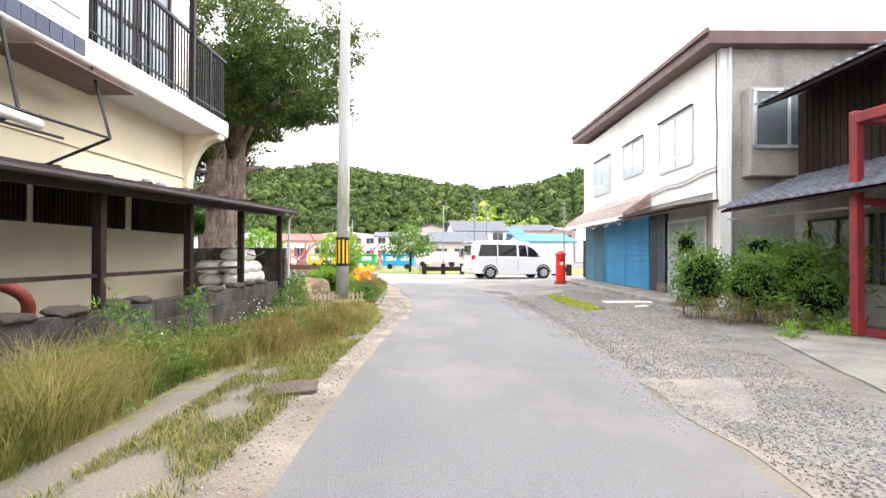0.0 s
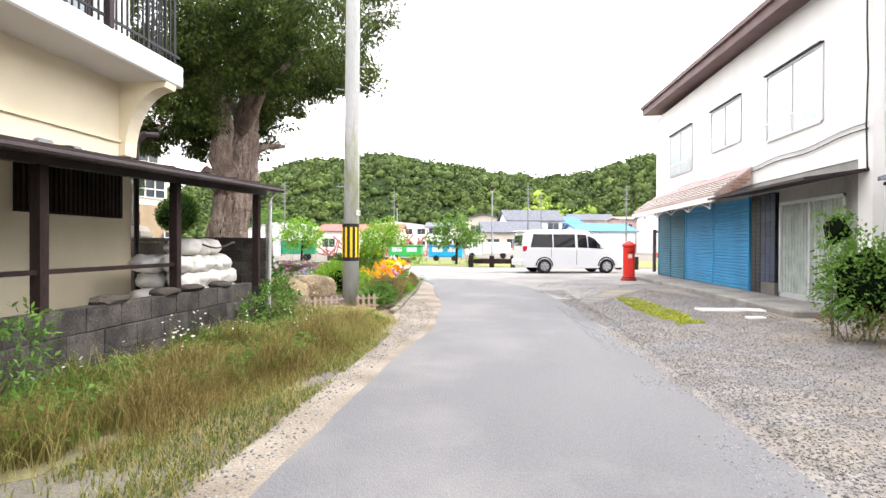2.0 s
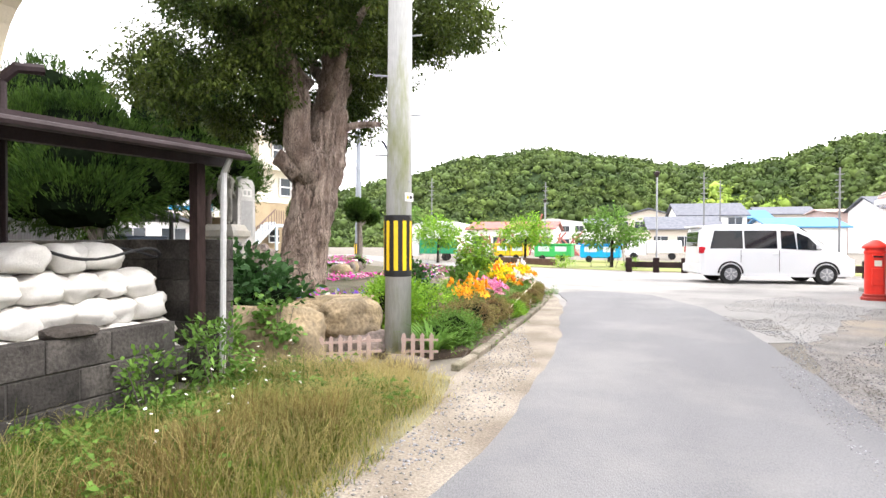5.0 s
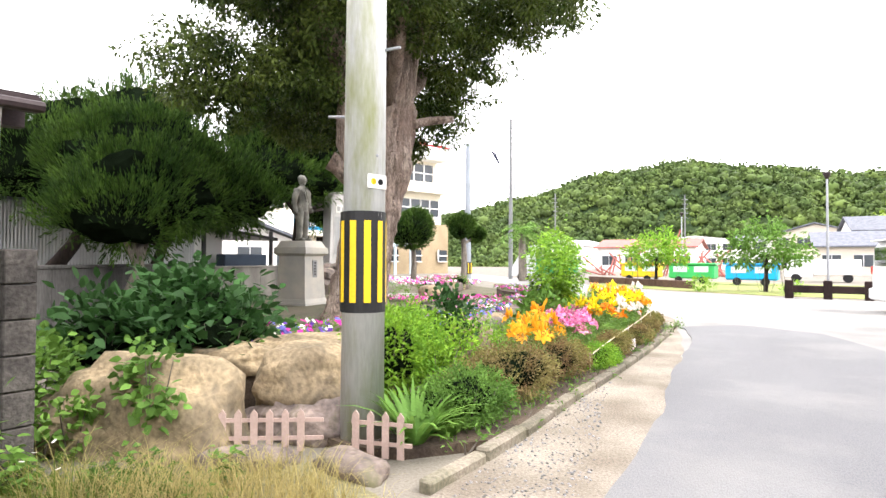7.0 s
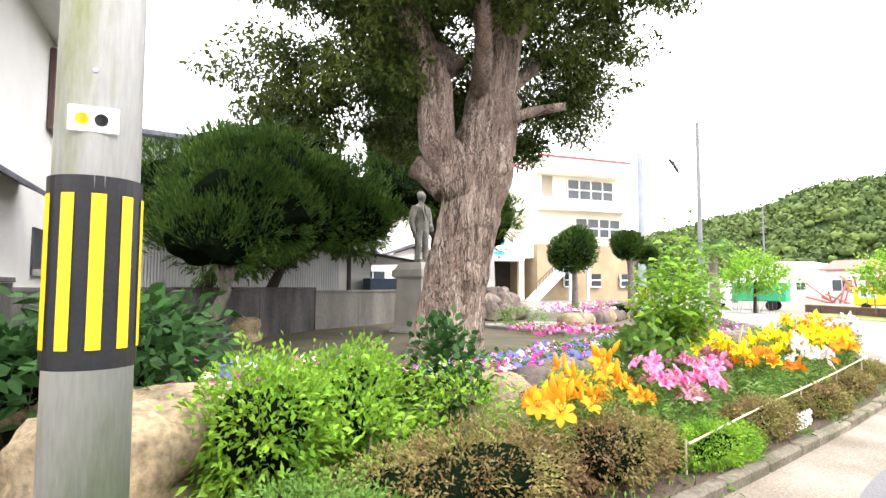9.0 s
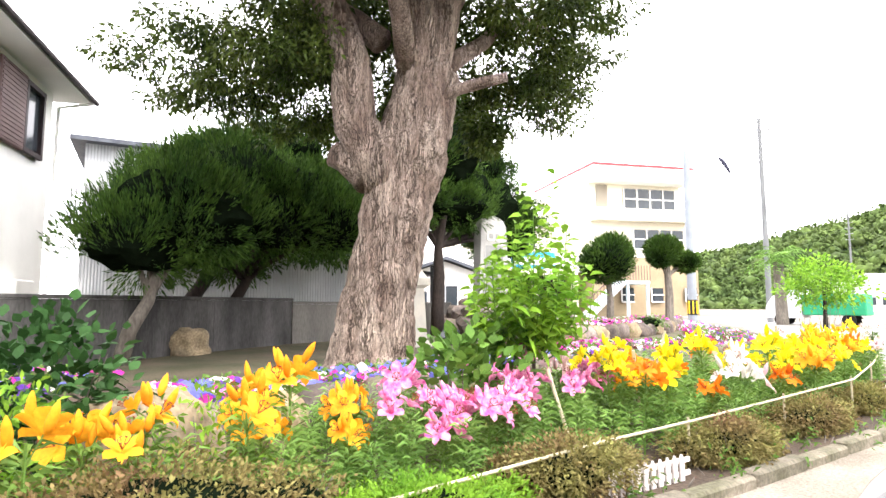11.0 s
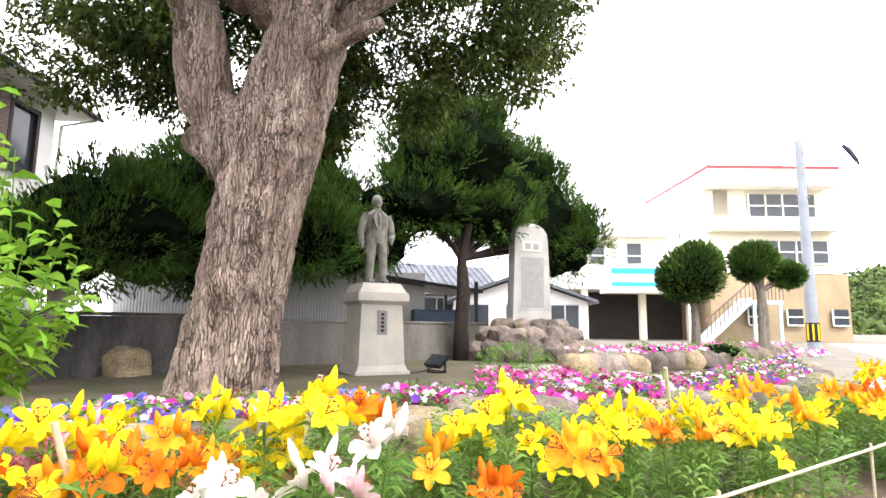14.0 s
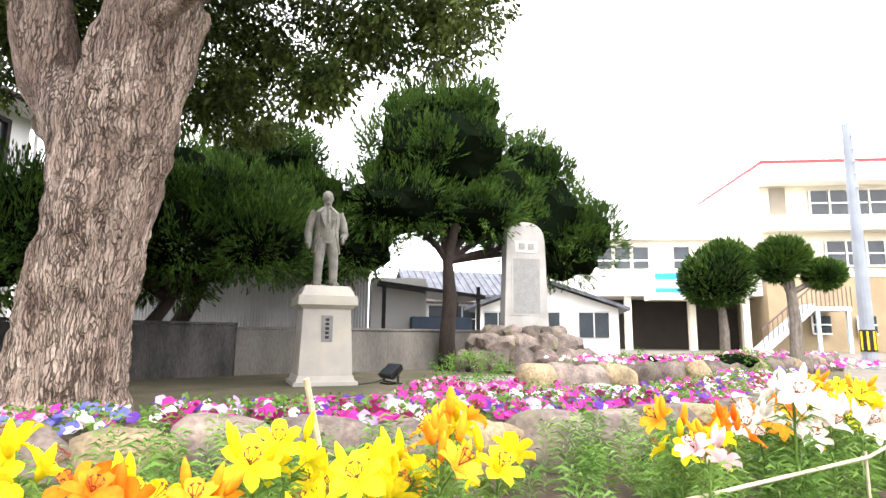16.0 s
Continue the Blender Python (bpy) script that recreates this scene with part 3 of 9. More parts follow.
def house_left():
    h = thing("house", HX, 6, 0, "cream stucco two-storey house with a railed balcony", "house")
    bm = bmesh.new()
    box(bm, -8.9, HX, -6.0, 11.0, 0, 3.45)
    part("ground_floor_wall", bm, CREAM, h).matrix_world = Matrix()
    part("upper_wall", bx(-8.9, HX - 0.02, -6.0, 11.0, 3.75, 7.2), WHITEP, h).matrix_world = Matrix()
    o = part("balcony_slab", bx(-8.9, -4.05, -6.0, 11.15, 3.45, 3.75, 0.02), WHITEP, h)
    o.matrix_world = Matrix()
    part("string_course", bx(HX, HX + 0.03, -6, 11.0, 2.62, 2.66), CREAM, h).matrix_world = Matrix()
    # curved bracket under the balcony's end
    prof = [(0.0, 3.45), (0.0, 2.45)] + [(0.08 + 0.58 * (1 - math.cos(t * math.pi / 16)), 2.45 + 0.92 * math.sin(t * math.pi / 16)) for t in range(9)] + [(0.68, 3.45)]
    for y0 in (10.75, 4.0):
        o = part("balcony_bracket", loft([[(HX + x, y, z) for x, z in prof] for y in (y0, y0 + 0.25)]), CREAM, h)
        o.matrix_world = Matrix()
    # roof slab over the balcony
    o = part("roof", loft([[(-3.9, y, 6.25), (-3.9, y, 6.33), (-9, y, 8.2), (-9, y, 8.05)] for y in (-6.5, 10.6)]), DARKM, h, "dark sheet roof with pale underside")
    o.matrix_world = Matrix()
    for k in range(9):
        o = part("rafter", bx(-4.9, -3.95, 3.0 + k * 0.9, 3.08 + k * 0.9, 6.17, 6.25), WHITEP, h)
        o.matrix_world = Matrix()
    # ground-floor windows with dark lattice shutters
    for y0, y1 in ((3.0, 6.78), (6.95, 8.78), (9.05, 10.75)):
        w = part("window", bx(HX, HX + 0.05, y0, y1, 1.58, 2.2), DARKW, h, "dark wooden lattice window")
        w.matrix_world = Matrix()
        n = int((y1 - y0) / 0.075)
        for k in range(n):
            o = part("lattice_bar", bx(-0.012, 0.012, -0.02, 0.02, 0, 0.58), DARKW, w)
            o.matrix_world = pose(HX + 0.07, y0 + 0.05 + k * 0.075, 1.60)
        o = part("window_hood", bx(HX, HX + 0.10, y0 - 0.03, y1 + 0.03, 2.2, 2.25), DARKW, w)
        o.matrix_world = Matrix()
    # upper sliding doors behind the balcony
    for y0 in (6.9, 8.0, 9.1):
        w = part("sliding_door", bx(HX, HX + 0.03, y0, y0 + 1.05, 3.8, 5.85), FROST, h, "aluminium sliding door with pale curtain")
        w.matrix_world = Matrix()
        for a, b, c, d in ((y0, y0 + 0.06, 3.8, 5.85), (y0 + 0.99, y0 + 1.05, 3.8, 5.85), (y0, y0 + 1.05, 5.79, 5.85), (y0, y0 + 1.05, 4.7, 4.76)):
            part("sash", bx(HX + 0.03, HX + 0.06, a, b, c, d), DARKM, w).matrix_world = Matrix()
    part("tile_band", bx(HX + 0.55, HX + 0.72, -6, 6.7, 3.9, 4.05), WHITEP, h).matrix_world = Matrix()
    o = part("parapet", bx(-4.2, -4.05, -6.0, 6.85, 3.75, 4.9), WHITEP, h, "white parapet with a band of dark tiles")
    o.matrix_world = Matrix()
    for k in range(12):
        t = part("tile", bx(-0.005, 0.008, 0, 0.19, 0, 0.19), TILEB, o)
        t.matrix_world = pose(-4.048, 4.4 + k * 0.2, 3.50)
    # railing
    rl = part("balcony_railing", bx(-4.13, -4.08, 6.85, 11.12, 4.88, 4.93), BLACKM, h, "black metal balcony railing")
    rl.matrix_world = Matrix()
    part("lower_rail", bx(-4.12, -4.09, 6.85, 11.12, 3.86, 3.89), BLACKM, rl).matrix_world = Matrix()
    for k in range(42):
        big = k % 7 == 0
        o = part("baluster", bx(-0.02 if big else -0.009, 0.02 if big else 0.009, -0.02 if big else -0.009, 0.02 if big else 0.009, 0, 1.1), BLACKM, rl)
        o.matrix_world = pose(-4.105, 6.9 + k * 0.1, 3.78)
    for k in range(8):
        o = part("baluster", bx(-0.009, 0.009, -0.009, 0.009, 0, 1.1), BLACKM, rl)
        o.matrix_world = pose(-4.15 - k * 0.08, 11.1, 3.78)
    part("end_rail", bx(-4.75, -4.1, 11.08, 11.12, 4.88, 4.93), BLACKM, rl).matrix_world = Matrix()
    part("downpipe", tb([(HX + 0.05, 11.05, 2.75), (HX + 0.05, 11.05, 0.2)], 0.035), DARKM, h).matrix_world = Matrix()
    part("pipe_elbow", tb([(HX + 0.05, 11.05, 2.7), (HX + 0.12, 11.12, 2.8), (HX + 0.2, 11.3, 2.82)], 0.05), DARKM, h).matrix_world = Matrix()
    part("veranda_post", bx(-4.12, -4.04, 9.6, 9.68, 3.75, 6.25), DARKM, h).matrix_world = Matrix()
    for y in (9.3, 9.75):
        part("wall_vent", bx(HX, HX + 0.09, y, y + 0.22, 2.3, 2.42, 0.02), GREYM, h).matrix_world = Matrix()
    # steel drying frame under the balcony
    fr = part("drying_frame", tb([(-4.1, 5.6, 3.5), (-3.75, 5.4, 2.5)], 0.018, 6), BLACKM, h, "thin dark steel drying frame")
    fr.matrix_world = Matrix()
    for a, b in (((-4.1, 7.0, 3.45), (-3.75, 6.8, 2.55)), ((-3.75, 4.2, 2.5), (-3.75, 6.8, 2.55)), ((-3.75, 6.8, 2.55), (-4.7, 6.9, 2.2)), ((-3.75, 5.4, 2.5), (-4.7, 5.5, 2.15)), ((-4.3, 4.2, 2.5), (-4.3, 6.8, 2.55))):
        part("frame_bar", tb([a, b], 0.018, 6), BLACKM, fr).matrix_world = Matrix()
    part("frame_board", bx(-4.5, -3.9, 5.8, 7.6, 3.28, 3.30), FASCIA, fr).matrix_world = Matrix()


house_left()


def canopy():
    c = thing("canopy", -3.6, 8, 0, "dark brown lean-to canopy on square posts", "canopy")
    W = Matrix()
    def up(y):
        return 0.031 * (y - 11.8)
    def run(name, x0, x1, z0, z1, parent=c, y0=-4.0, y1=12.03, dz=0.0):
        """A beam along the wall from y0 to y1; dz lifts its far side."""
        o = part(name, loft([[(x0, y, z0 + up(y)), (x0, y, z1 + up(y)), (x1, y, z1 + dz + up(y)), (x1, y, z0 + dz + up(y))] for y in (y0, y1)]), DARKM, parent)
        o.matrix_world = W
        return o
    roof = run("roof_sheet", -2.98, -4.74, 2.10, 2.13, dz=0.19)
    for k in range(22):
        y = -3.8 + k * 0.72
        if y < 11.75:
            part("roof_seam", loft([[(-2.99, yy, 2.132 + up(yy)), (-2.99, yy, 2.145 + up(yy)), (-4.74, yy, 2.335 + up(yy)), (-4.74, yy, 2.322 + up(yy))] for yy in (y, y + 0.03)]), DARKM, roof).matrix_world = W
    run("fascia_beam", -2.96, -3.02, 2.04, 2.115)
    part("gutter", tb([(-2.93, -4, 2.06 + up(-4)), (-2.93, 12.03, 2.067)], 0.03), DARKM, c).matrix_world = W
    run("inner_beam", -3.18, -3.26, 1.99, 2.08)
    for k in range(11):
        y = -3.4 + k * 1.45
        part("rafter", loft([[(-3.02, yy, 2.05 + up(yy)), (-3.02, yy, 2.10 + up(yy)), (-4.74, yy, 2.288 + up(yy)), (-4.74, yy, 2.24 + up(yy))] for yy in (y, y + 0.05)]), DARKW, c).matrix_world = W
    for y in (0.05, 1.95, 3.85, 5.75, 7.66, 9.56, 11.72):
        part("post", bx(-0.045, 0.045, -0.045, 0.045, 0, 1.39 + up(y)), DARKW, c).matrix_world = pose(-3.22, y, 0.6)
    part("middle_rail", bx(-3.24, -3.2, 1.95, 9.56, 0.98, 1.02), DARKW, c).matrix_world = W
    part("downpipe", tb([(-2.97, 11.84, 2.04), (-3.06, 11.86, 1.92), (-3.08, 11.86, 0.05)], 0.026), mat("grey_pipe", (0.5, 0.5, 0.5), 0.4, 0.1, 5, 0.0), c, "pale grey downpipe").matrix_world = W


canopy()


def block_mesh(name, lx, ly, lz):
    bm = bmesh.new()
    box(bm, 0, lx, 0, ly, 0, lz, 0.006)
    me = bpy.data.meshes.new(name)
    bm.to_mesh(me)
    bm.free()
    return me


def block_wall():
    w = thing("wall_block", -3.2, 5, 0, "weathered dark concrete block garden wall", "wall", kind="structure")
    part("core", bx(-3.29, -3.16, -6.0, 11.42, 0, 0.67), MORTAR, w).matrix_world = Matrix()
    me = block_mesh("block", 0.15, 0.385, 0.185)
    big = block_mesh("block", 0.15, 0.452, 0.216)
    for row in range(4):
        z = row * 0.224 - 0.217
        for k in range(38):
            y = -6.0 + k * 0.462 + (0.23 if row % 2 else 0)
            if y > 11.1:
                continue
            o = mpart("block", big, BLOCK, w)
            o.matrix_world = pose(-3.30 + random.uniform(-0.004, 0.004), y, z)
    # the higher wall that turns behind the sandbags
    part("back_core", bx(-4.72, -3.2, 11.965, 12.085, 0, 1.33), CONCD, w).matrix_world = Matrix()
    for row in range(7):
        for k in range(4):
            o = mpart("block", me, BLOCK, w)
            o.matrix_world = pose(-3.17 - k * 0.395, 11.95, row * 0.192, 0, 0, 90)


block_wall()


def cap_stones():
    for k, y in enumerate((4.6, 5.3, 6.0, 6.5, 8.5, 9.4, 9.9, 10.6)):
        o = part("cap_stone", rock(0.14, random.uniform(0.16, 0.3), 0.055, k + 20, 2, 0.35), mat("dark_cap_stone", (0.07, 0.06, 0.052), 0.95, 0.3, 6, 0.8), None)
        o.matrix_world = pose(-3.24, y, 0.70, 0, random.uniform(-5, 5), random.uniform(-9, 9))
        tagged(o, "dark flat stone lying on the block wall", "stone", "wall cap stones")


cap_stones()

# ---- right shop building ----
SX = 6.65


def shop():
    s = thing("shop_building", SX, 20, 0, "white two-storey shop with brown eaves and blue shutters", "building")
    W = Matrix()
    part("upper_wall", bx(SX, SX + 0.2, 13.55, 26.4, 2.75, 6.2), WHITEP, s).matrix_world = W
    part("south_wall", bx(SX + 0.2, 16, 13.55, 13.8, 0, 6.11), MORTG, s, "stained grey mortar side wall").matrix_world = W
    part("corner_strip", bx(SX - 0.004, SX + 0.2, 13.52, 13.9, 0, 6.12), WHITEP, s).matrix_world = W
    part("back_wall", bx(15.8, 16, 13.8, 26.4, 0, 6.2), MORTG, s).matrix_world = W
    part("north_wall", bx(SX + 0.2, 15.8, 26.2, 26.4, 0, 6.4), WHITEP, s).matrix_world = W
    part("roof", loft([[(6.2, y, z), (6.2, y, z + 0.3), (16.4, y, z + 0.3), (16.4, y, z)] for y, z in ((13.15, 6.1), (26.8, 6.44))]), FASCIA, s).matrix_world = W
    part("eave_lip", loft([[(6.13, y, z), (6.13, y, z + 0.12), (6.2, y, z + 0.12), (6.2, y, z)] for y, z in ((13.1, 6.33), (26.85, 6.67))]), FASCIA, s).matrix_world = W
    # upper windows
    for y0, y1, z0, z1 in ((22.3, 24.5, 3.72, 5.1), (18.65, 20.6, 3.96, 5.07), (15.0, 17.2, 3.66, 5.1)):
        w = part("window", bx(SX - 0.01, SX + 0.01, y0, y1, z0, z1), SKYGL, s, "sliding window reflecting the white sky")
        w.matrix_world = W
        for a, b, c, d in ((y0, y1, z1, z1 + 0.05), (y0, y1, z0 - 0.04, z0), (y0 - 0.05, y0, z0, z1), (y1, y1 + 0.05, z0, z1), ((y0 + y1) / 2 - 0.02, (y0 + y1) / 2 + 0.02, z0, z1)):
            part("sash", bx(SX - 0.035, SX - 0.01, a, b, c, d), ALU, w).matrix_world = W
        part("top_shadow_strip", bx(SX - 0.09, SX - 0.005, y0 - 0.05, y1 + 0.05, z1 + 0.05, z1 + 0.08), DARKM, w).matrix_world = W
        for k in range(int((y1 - y0) / 0.12)):
            if z0 < 4:
                part("guard_bar", bx(SX - 0.13, SX - 0.12, y0 + k * 0.12, y0 + k * 0.12 + 0.01, z0, z0 + 0.32), WHITEP, w).matrix_world = W
        if z0 < 4:
            part("guard_rail", bx(SX - 0.14, SX - 0.12, y0, y1, z0 + 0.32, z0 + 0.34), WHITEP, w).matrix_world = W
    # ground floor
    part("lintel", bx(SX + 0.02, SX + 0.2, 13.9, 26.4, 2.45, 2.75), MORTG, s).matrix_world = W
    for y0, y1, mt, lab in ((22.95, 26.0, BLUESD, "dull blue slatted roller shutter"), (18.1, 22.85, BLUEST, "bright blue slatted roller shutter")):
        sh = part("roller_shutter", bx(SX + 0.02, SX + 0.05, y0, y1, 0.12, 2.45), mt, s, lab)
        sh.matrix_world = W
        for k in range(28):
            bm = loft([[(SX + 0.02, y, 0.13 + k * 0.082), (SX - 0.012, y, 0.15 + k * 0.082), (SX - 0.012, y, 0.185 + k * 0.082), (SX + 0.02, y, 0.205 + k * 0.082)] for y in (y0 + 0.02, y1 - 0.02)])
            part("slat", bm, mt, sh).matrix_world = W
        for y in (y0, y1 - 0.06, (y0 + y1) / 2 - 0.03):
            part("guide_rail", bx(SX - 0.03, SX + 0.03, y, y + 0.06, 0.12, 2.45), mt, sh).matrix_world = W
    part("tile_pier_core", bx(SX + 0.0, SX + 0.2, 16.9, 18.0, 0.12, 2.45), MORTAR, s).matrix_world = W
    pier = part("tile_pier", bx(SX - 0.005, SX + 0.0, 16.9, 18.0, 0.12, 2.45), MORTAR, s, "dark glazed tile pier")
    pier.matrix_world = W
    tk = block_mesh("tile", 0.012, 0.215, 0.095)
    tbm = block_mesh("tile", 0.013, 0.215, 0.195)
    for r in range(22):
        for k in range(2):
            mpart("tile", tk, TILEK, pier).matrix_world = pose(SX - 0.016, 17.52 + k * 0.225, 0.42 + r * 0.1 - 0.3)
    for r in range(11):
        for k in range(3):
            if 0.4 + r * 0.2 < 2.4:
                mpart("tile", tbm, TILEB, pier).matrix_world = pose(SX - 0.014, 16.86 + k * 0.225 - 0.05, 0.42 + r * 0.2)
    part("pier_base", bx(SX - 0.02, SX + 0.1, 16.8, 17.45, 0.12, 0.4), CONCL, s).matrix_world = W
    d = part("shop_door", bx(SX + 0.06, SX + 0.09, 14.3, 16.7, 0.12, 2.2), CURT, s, "aluminium glass door with pale curtain")
    d.matrix_world = W
    for a, b, c, e in ((14.3, 14.37, 0.12, 2.2), (16.63, 16.7, 0.12, 2.2), (15.45, 15.52, 0.12, 2.2), (14.3, 16.7, 2.13, 2.2), (14.3, 16.7, 0.12, 0.22)):
        part("door_frame", bx(SX + 0.02, SX + 0.06, a, b, c, e), ALU, d).matrix_world = W
    part("door_side_wall", bx(SX + 0.03, SX + 0.2, 13.9, 14.3, 0.1, 2.45), MORTG, s).matrix_world = W
    part("transom", bx(SX + 0.05, SX + 0.1, 14.3, 16.75, 2.2, 2.45), MORTG, s).matrix_world = W
    # awnings
    aw = part("awning", loft([[(5.75, y, 2.42), (5.75, y, 2.52), (SX, y, 3.2), (SX, y, 2.75)] for y in (18.0, 26.2)]), mat("faded_red_white_awning", (0.55, 0.36, 0.33), 0.7, 0.1, 3, 0.1, col2=(0.5, 0.30, 0.28)), s, "faded red and white sloping awning")
    aw.matrix_world = W
    o = part("awning_panel", loft([[(5.74, y, 2.53), (5.74, y, 2.56), (6.28, y, 2.966), (6.28, y, 2.93)] for y in (17.98, 26.22)]), mat("cream_awning_panel", (0.62, 0.57, 0.50), 0.7, 0.1, 3, 0.1, col2=(0.52, 0.47, 0.41)), aw, "cream ribbed lower panel")
    o.matrix_world = W
    for k in range(6):
        part("panel_rib", loft([[(5.75 + k * 0.1, y, 2.568 + k * 0.0752), (5.75 + k * 0.1, y, 2.585 + k * 0.0752), (5.775 + k * 0.1, y, 2.604 + k * 0.0752), (5.775 + k * 0.1, y, 2.587 + k * 0.0752)] for y in (17.98, 26.22)]), FASCIA, o).matrix_world = W
    end = part("awning_end", loft([[(5.78, y, 2.44), (5.78, y, 2.52), (6.64, y, 3.17), (6.64, y, 2.76)] for y in (17.96, 17.985)]), MORTG, aw, "brick-faced end of the awning")
    end.matrix_world = W
    for row in range(9):
        z = 2.46 + row * 0.075
        x = max(5.8, 5.80 + (z + 0.06 - 2.53) / 0.755)
        while x < 6.5:
            if z > 2.46 + (x - 5.78) * 0.38:
                part("brick", bx(x, x + 0.15, 17.945, 17.962, z, z + 0.06), mat("awning_brick", (0.36, 0.21, 0.15), 0.85, 0.2, 4, 0.3, obrand=0.3), end).matrix_world = W
            x += 0.165
    part("awning_valance", bx(5.70, 5.74, 17.9, 26.3, 2.33, 2.47), WHITEP, aw).matrix_world = W
    part("side_canopy", loft([[(5.6, y, 2.36), (5.6, y, 2.41), (SX, y, 2.56), (SX, y, 2.50)] for y in (13.6, 18.0)]), DARKM, s, "flat dark sheet canopy").matrix_world = W
    for k in range(5):
        pts = [(5.8, 18.4 + k * 1.6 + 1.6 * t / 8, 2.18 + 0.16 * math.sin(math.pi * t / 8)) for t in range(9)]
        part("scroll_bracket", tb(pts, 0.014, 5), WHITEP, s, "white curled wire ornament").matrix_world = W
        part("scroll_hanger", tb([(5.8, 18.4 + k * 1.6, 2.18), (5.8, 18.4 + k * 1.6, 2.4)], 0.012, 5), WHITEP, s).matrix_world = W
    # pipes and cables
    part("downpipe", tb([(6.85, 13.47, 6.45), (6.85, 13.47, 0.1)], 0.045), mat("pale_pipe", (0.62, 0.64, 0.66), 0.45, 0.08, 3, 0.0), s, "pale grey plastic downpipe").matrix_world = W
    for j in range(2):
        pts = [(SX - 0.03, 13.6 + 0.4 * k, 3.32 - j * 0.1 - 0.15 * math.sin(k * 0.12) + 0.03 * math.sin(k)) for k in range(26)]
        part("wall_cable", tb(pts, 0.012, 5), BLACKM if j else GREYM, s).matrix_world = W
    pts = [(SX - 0.05, 13.62, 6.2), (SX - 0.06, 13.6, 5.4), (SX - 0.08, 13.57, 5.0), (SX - 0.04, 13.6, 4.2), (SX - 0.06, 13.6, 3.3), (SX - 0.05, 13.58, 2.5)]
    part("wall_cable", tb(pts, 0.015, 5), BLACKM, s).matrix_world = W
    # bay window on the side wall
    bw = part("bay_window", bx(7.15, 8.75, 13.15, 13.55, 3.05, 5.1, 0.02), MORTG, s, "projecting side window with frosted panes")
    bw.matrix_world = W
    for x0 in (7.27, 8.05):
        part("pane", bx(x0, x0 + 0.72, 13.12, 13.145, 3.75, 4.98), mat("dusty_pane", (0.11, 0.135, 0.15), 0.3, 0.2, 0.9, 0.0, spec=0.6), bw).matrix_world = W
    for a, b, c, e in ((7.2, 8.8, 4.98, 5.04), (7.2, 8.8, 3.68, 3.75), (7.2, 7.27, 3.7, 5.0), (7.99, 8.05, 3.7, 5.0)):
        part("sash", bx(a, b, 13.09, 13.15, c, e), ALU, bw).matrix_world = W


shop()


def tile_roof(parent, x0, x1, y0, y1, z0, z1, m=ROOFT, along="y"):
    """A pitched plane of wavy tiles between eave (x0, z0) and top (x1, z1), laid in courses."""
    nc = max(2, int(math.hypot(x1 - x0, z1 - z0) / 0.24))
    nr = int((y1 - y0) / 0.27)
    bm = bmesh.new()
    for c in range(nc):
        fa, fb = c / nc, (c + 1.15) / nc
        xa, za = x0 + (x1 - x0) * fa, z0 + (z1 - z0) * fa + 0.045
        xb, zb = x0 + (x1 - x0) * min(fb, 1), z0 + (z1 - z0) * min(fb, 1) + 0.01
        prev = None
        for k in range(nr * 6 + 1):
            y = y0 + (y1 - y0) * k / (nr * 6)
            w = 0.035 * (math.cos(2 * math.pi * k / 6) ** 3)
            row = (bm.verts.new((xa, y, za + w)), bm.verts.new((xb, y, zb + w)), bm.verts.new((xa, y, za - 0.03)))
            if prev:
                bm.faces.new((prev[0], row[0], row[1], prev[1]))
                bm.faces.new((prev[2], row[2], row[0], prev[0]))
            prev = row
    o = part("roof_tiles", bm, m, parent)
    o["kind"] = "stuff"
    o.matrix_world = Matrix()
    return o


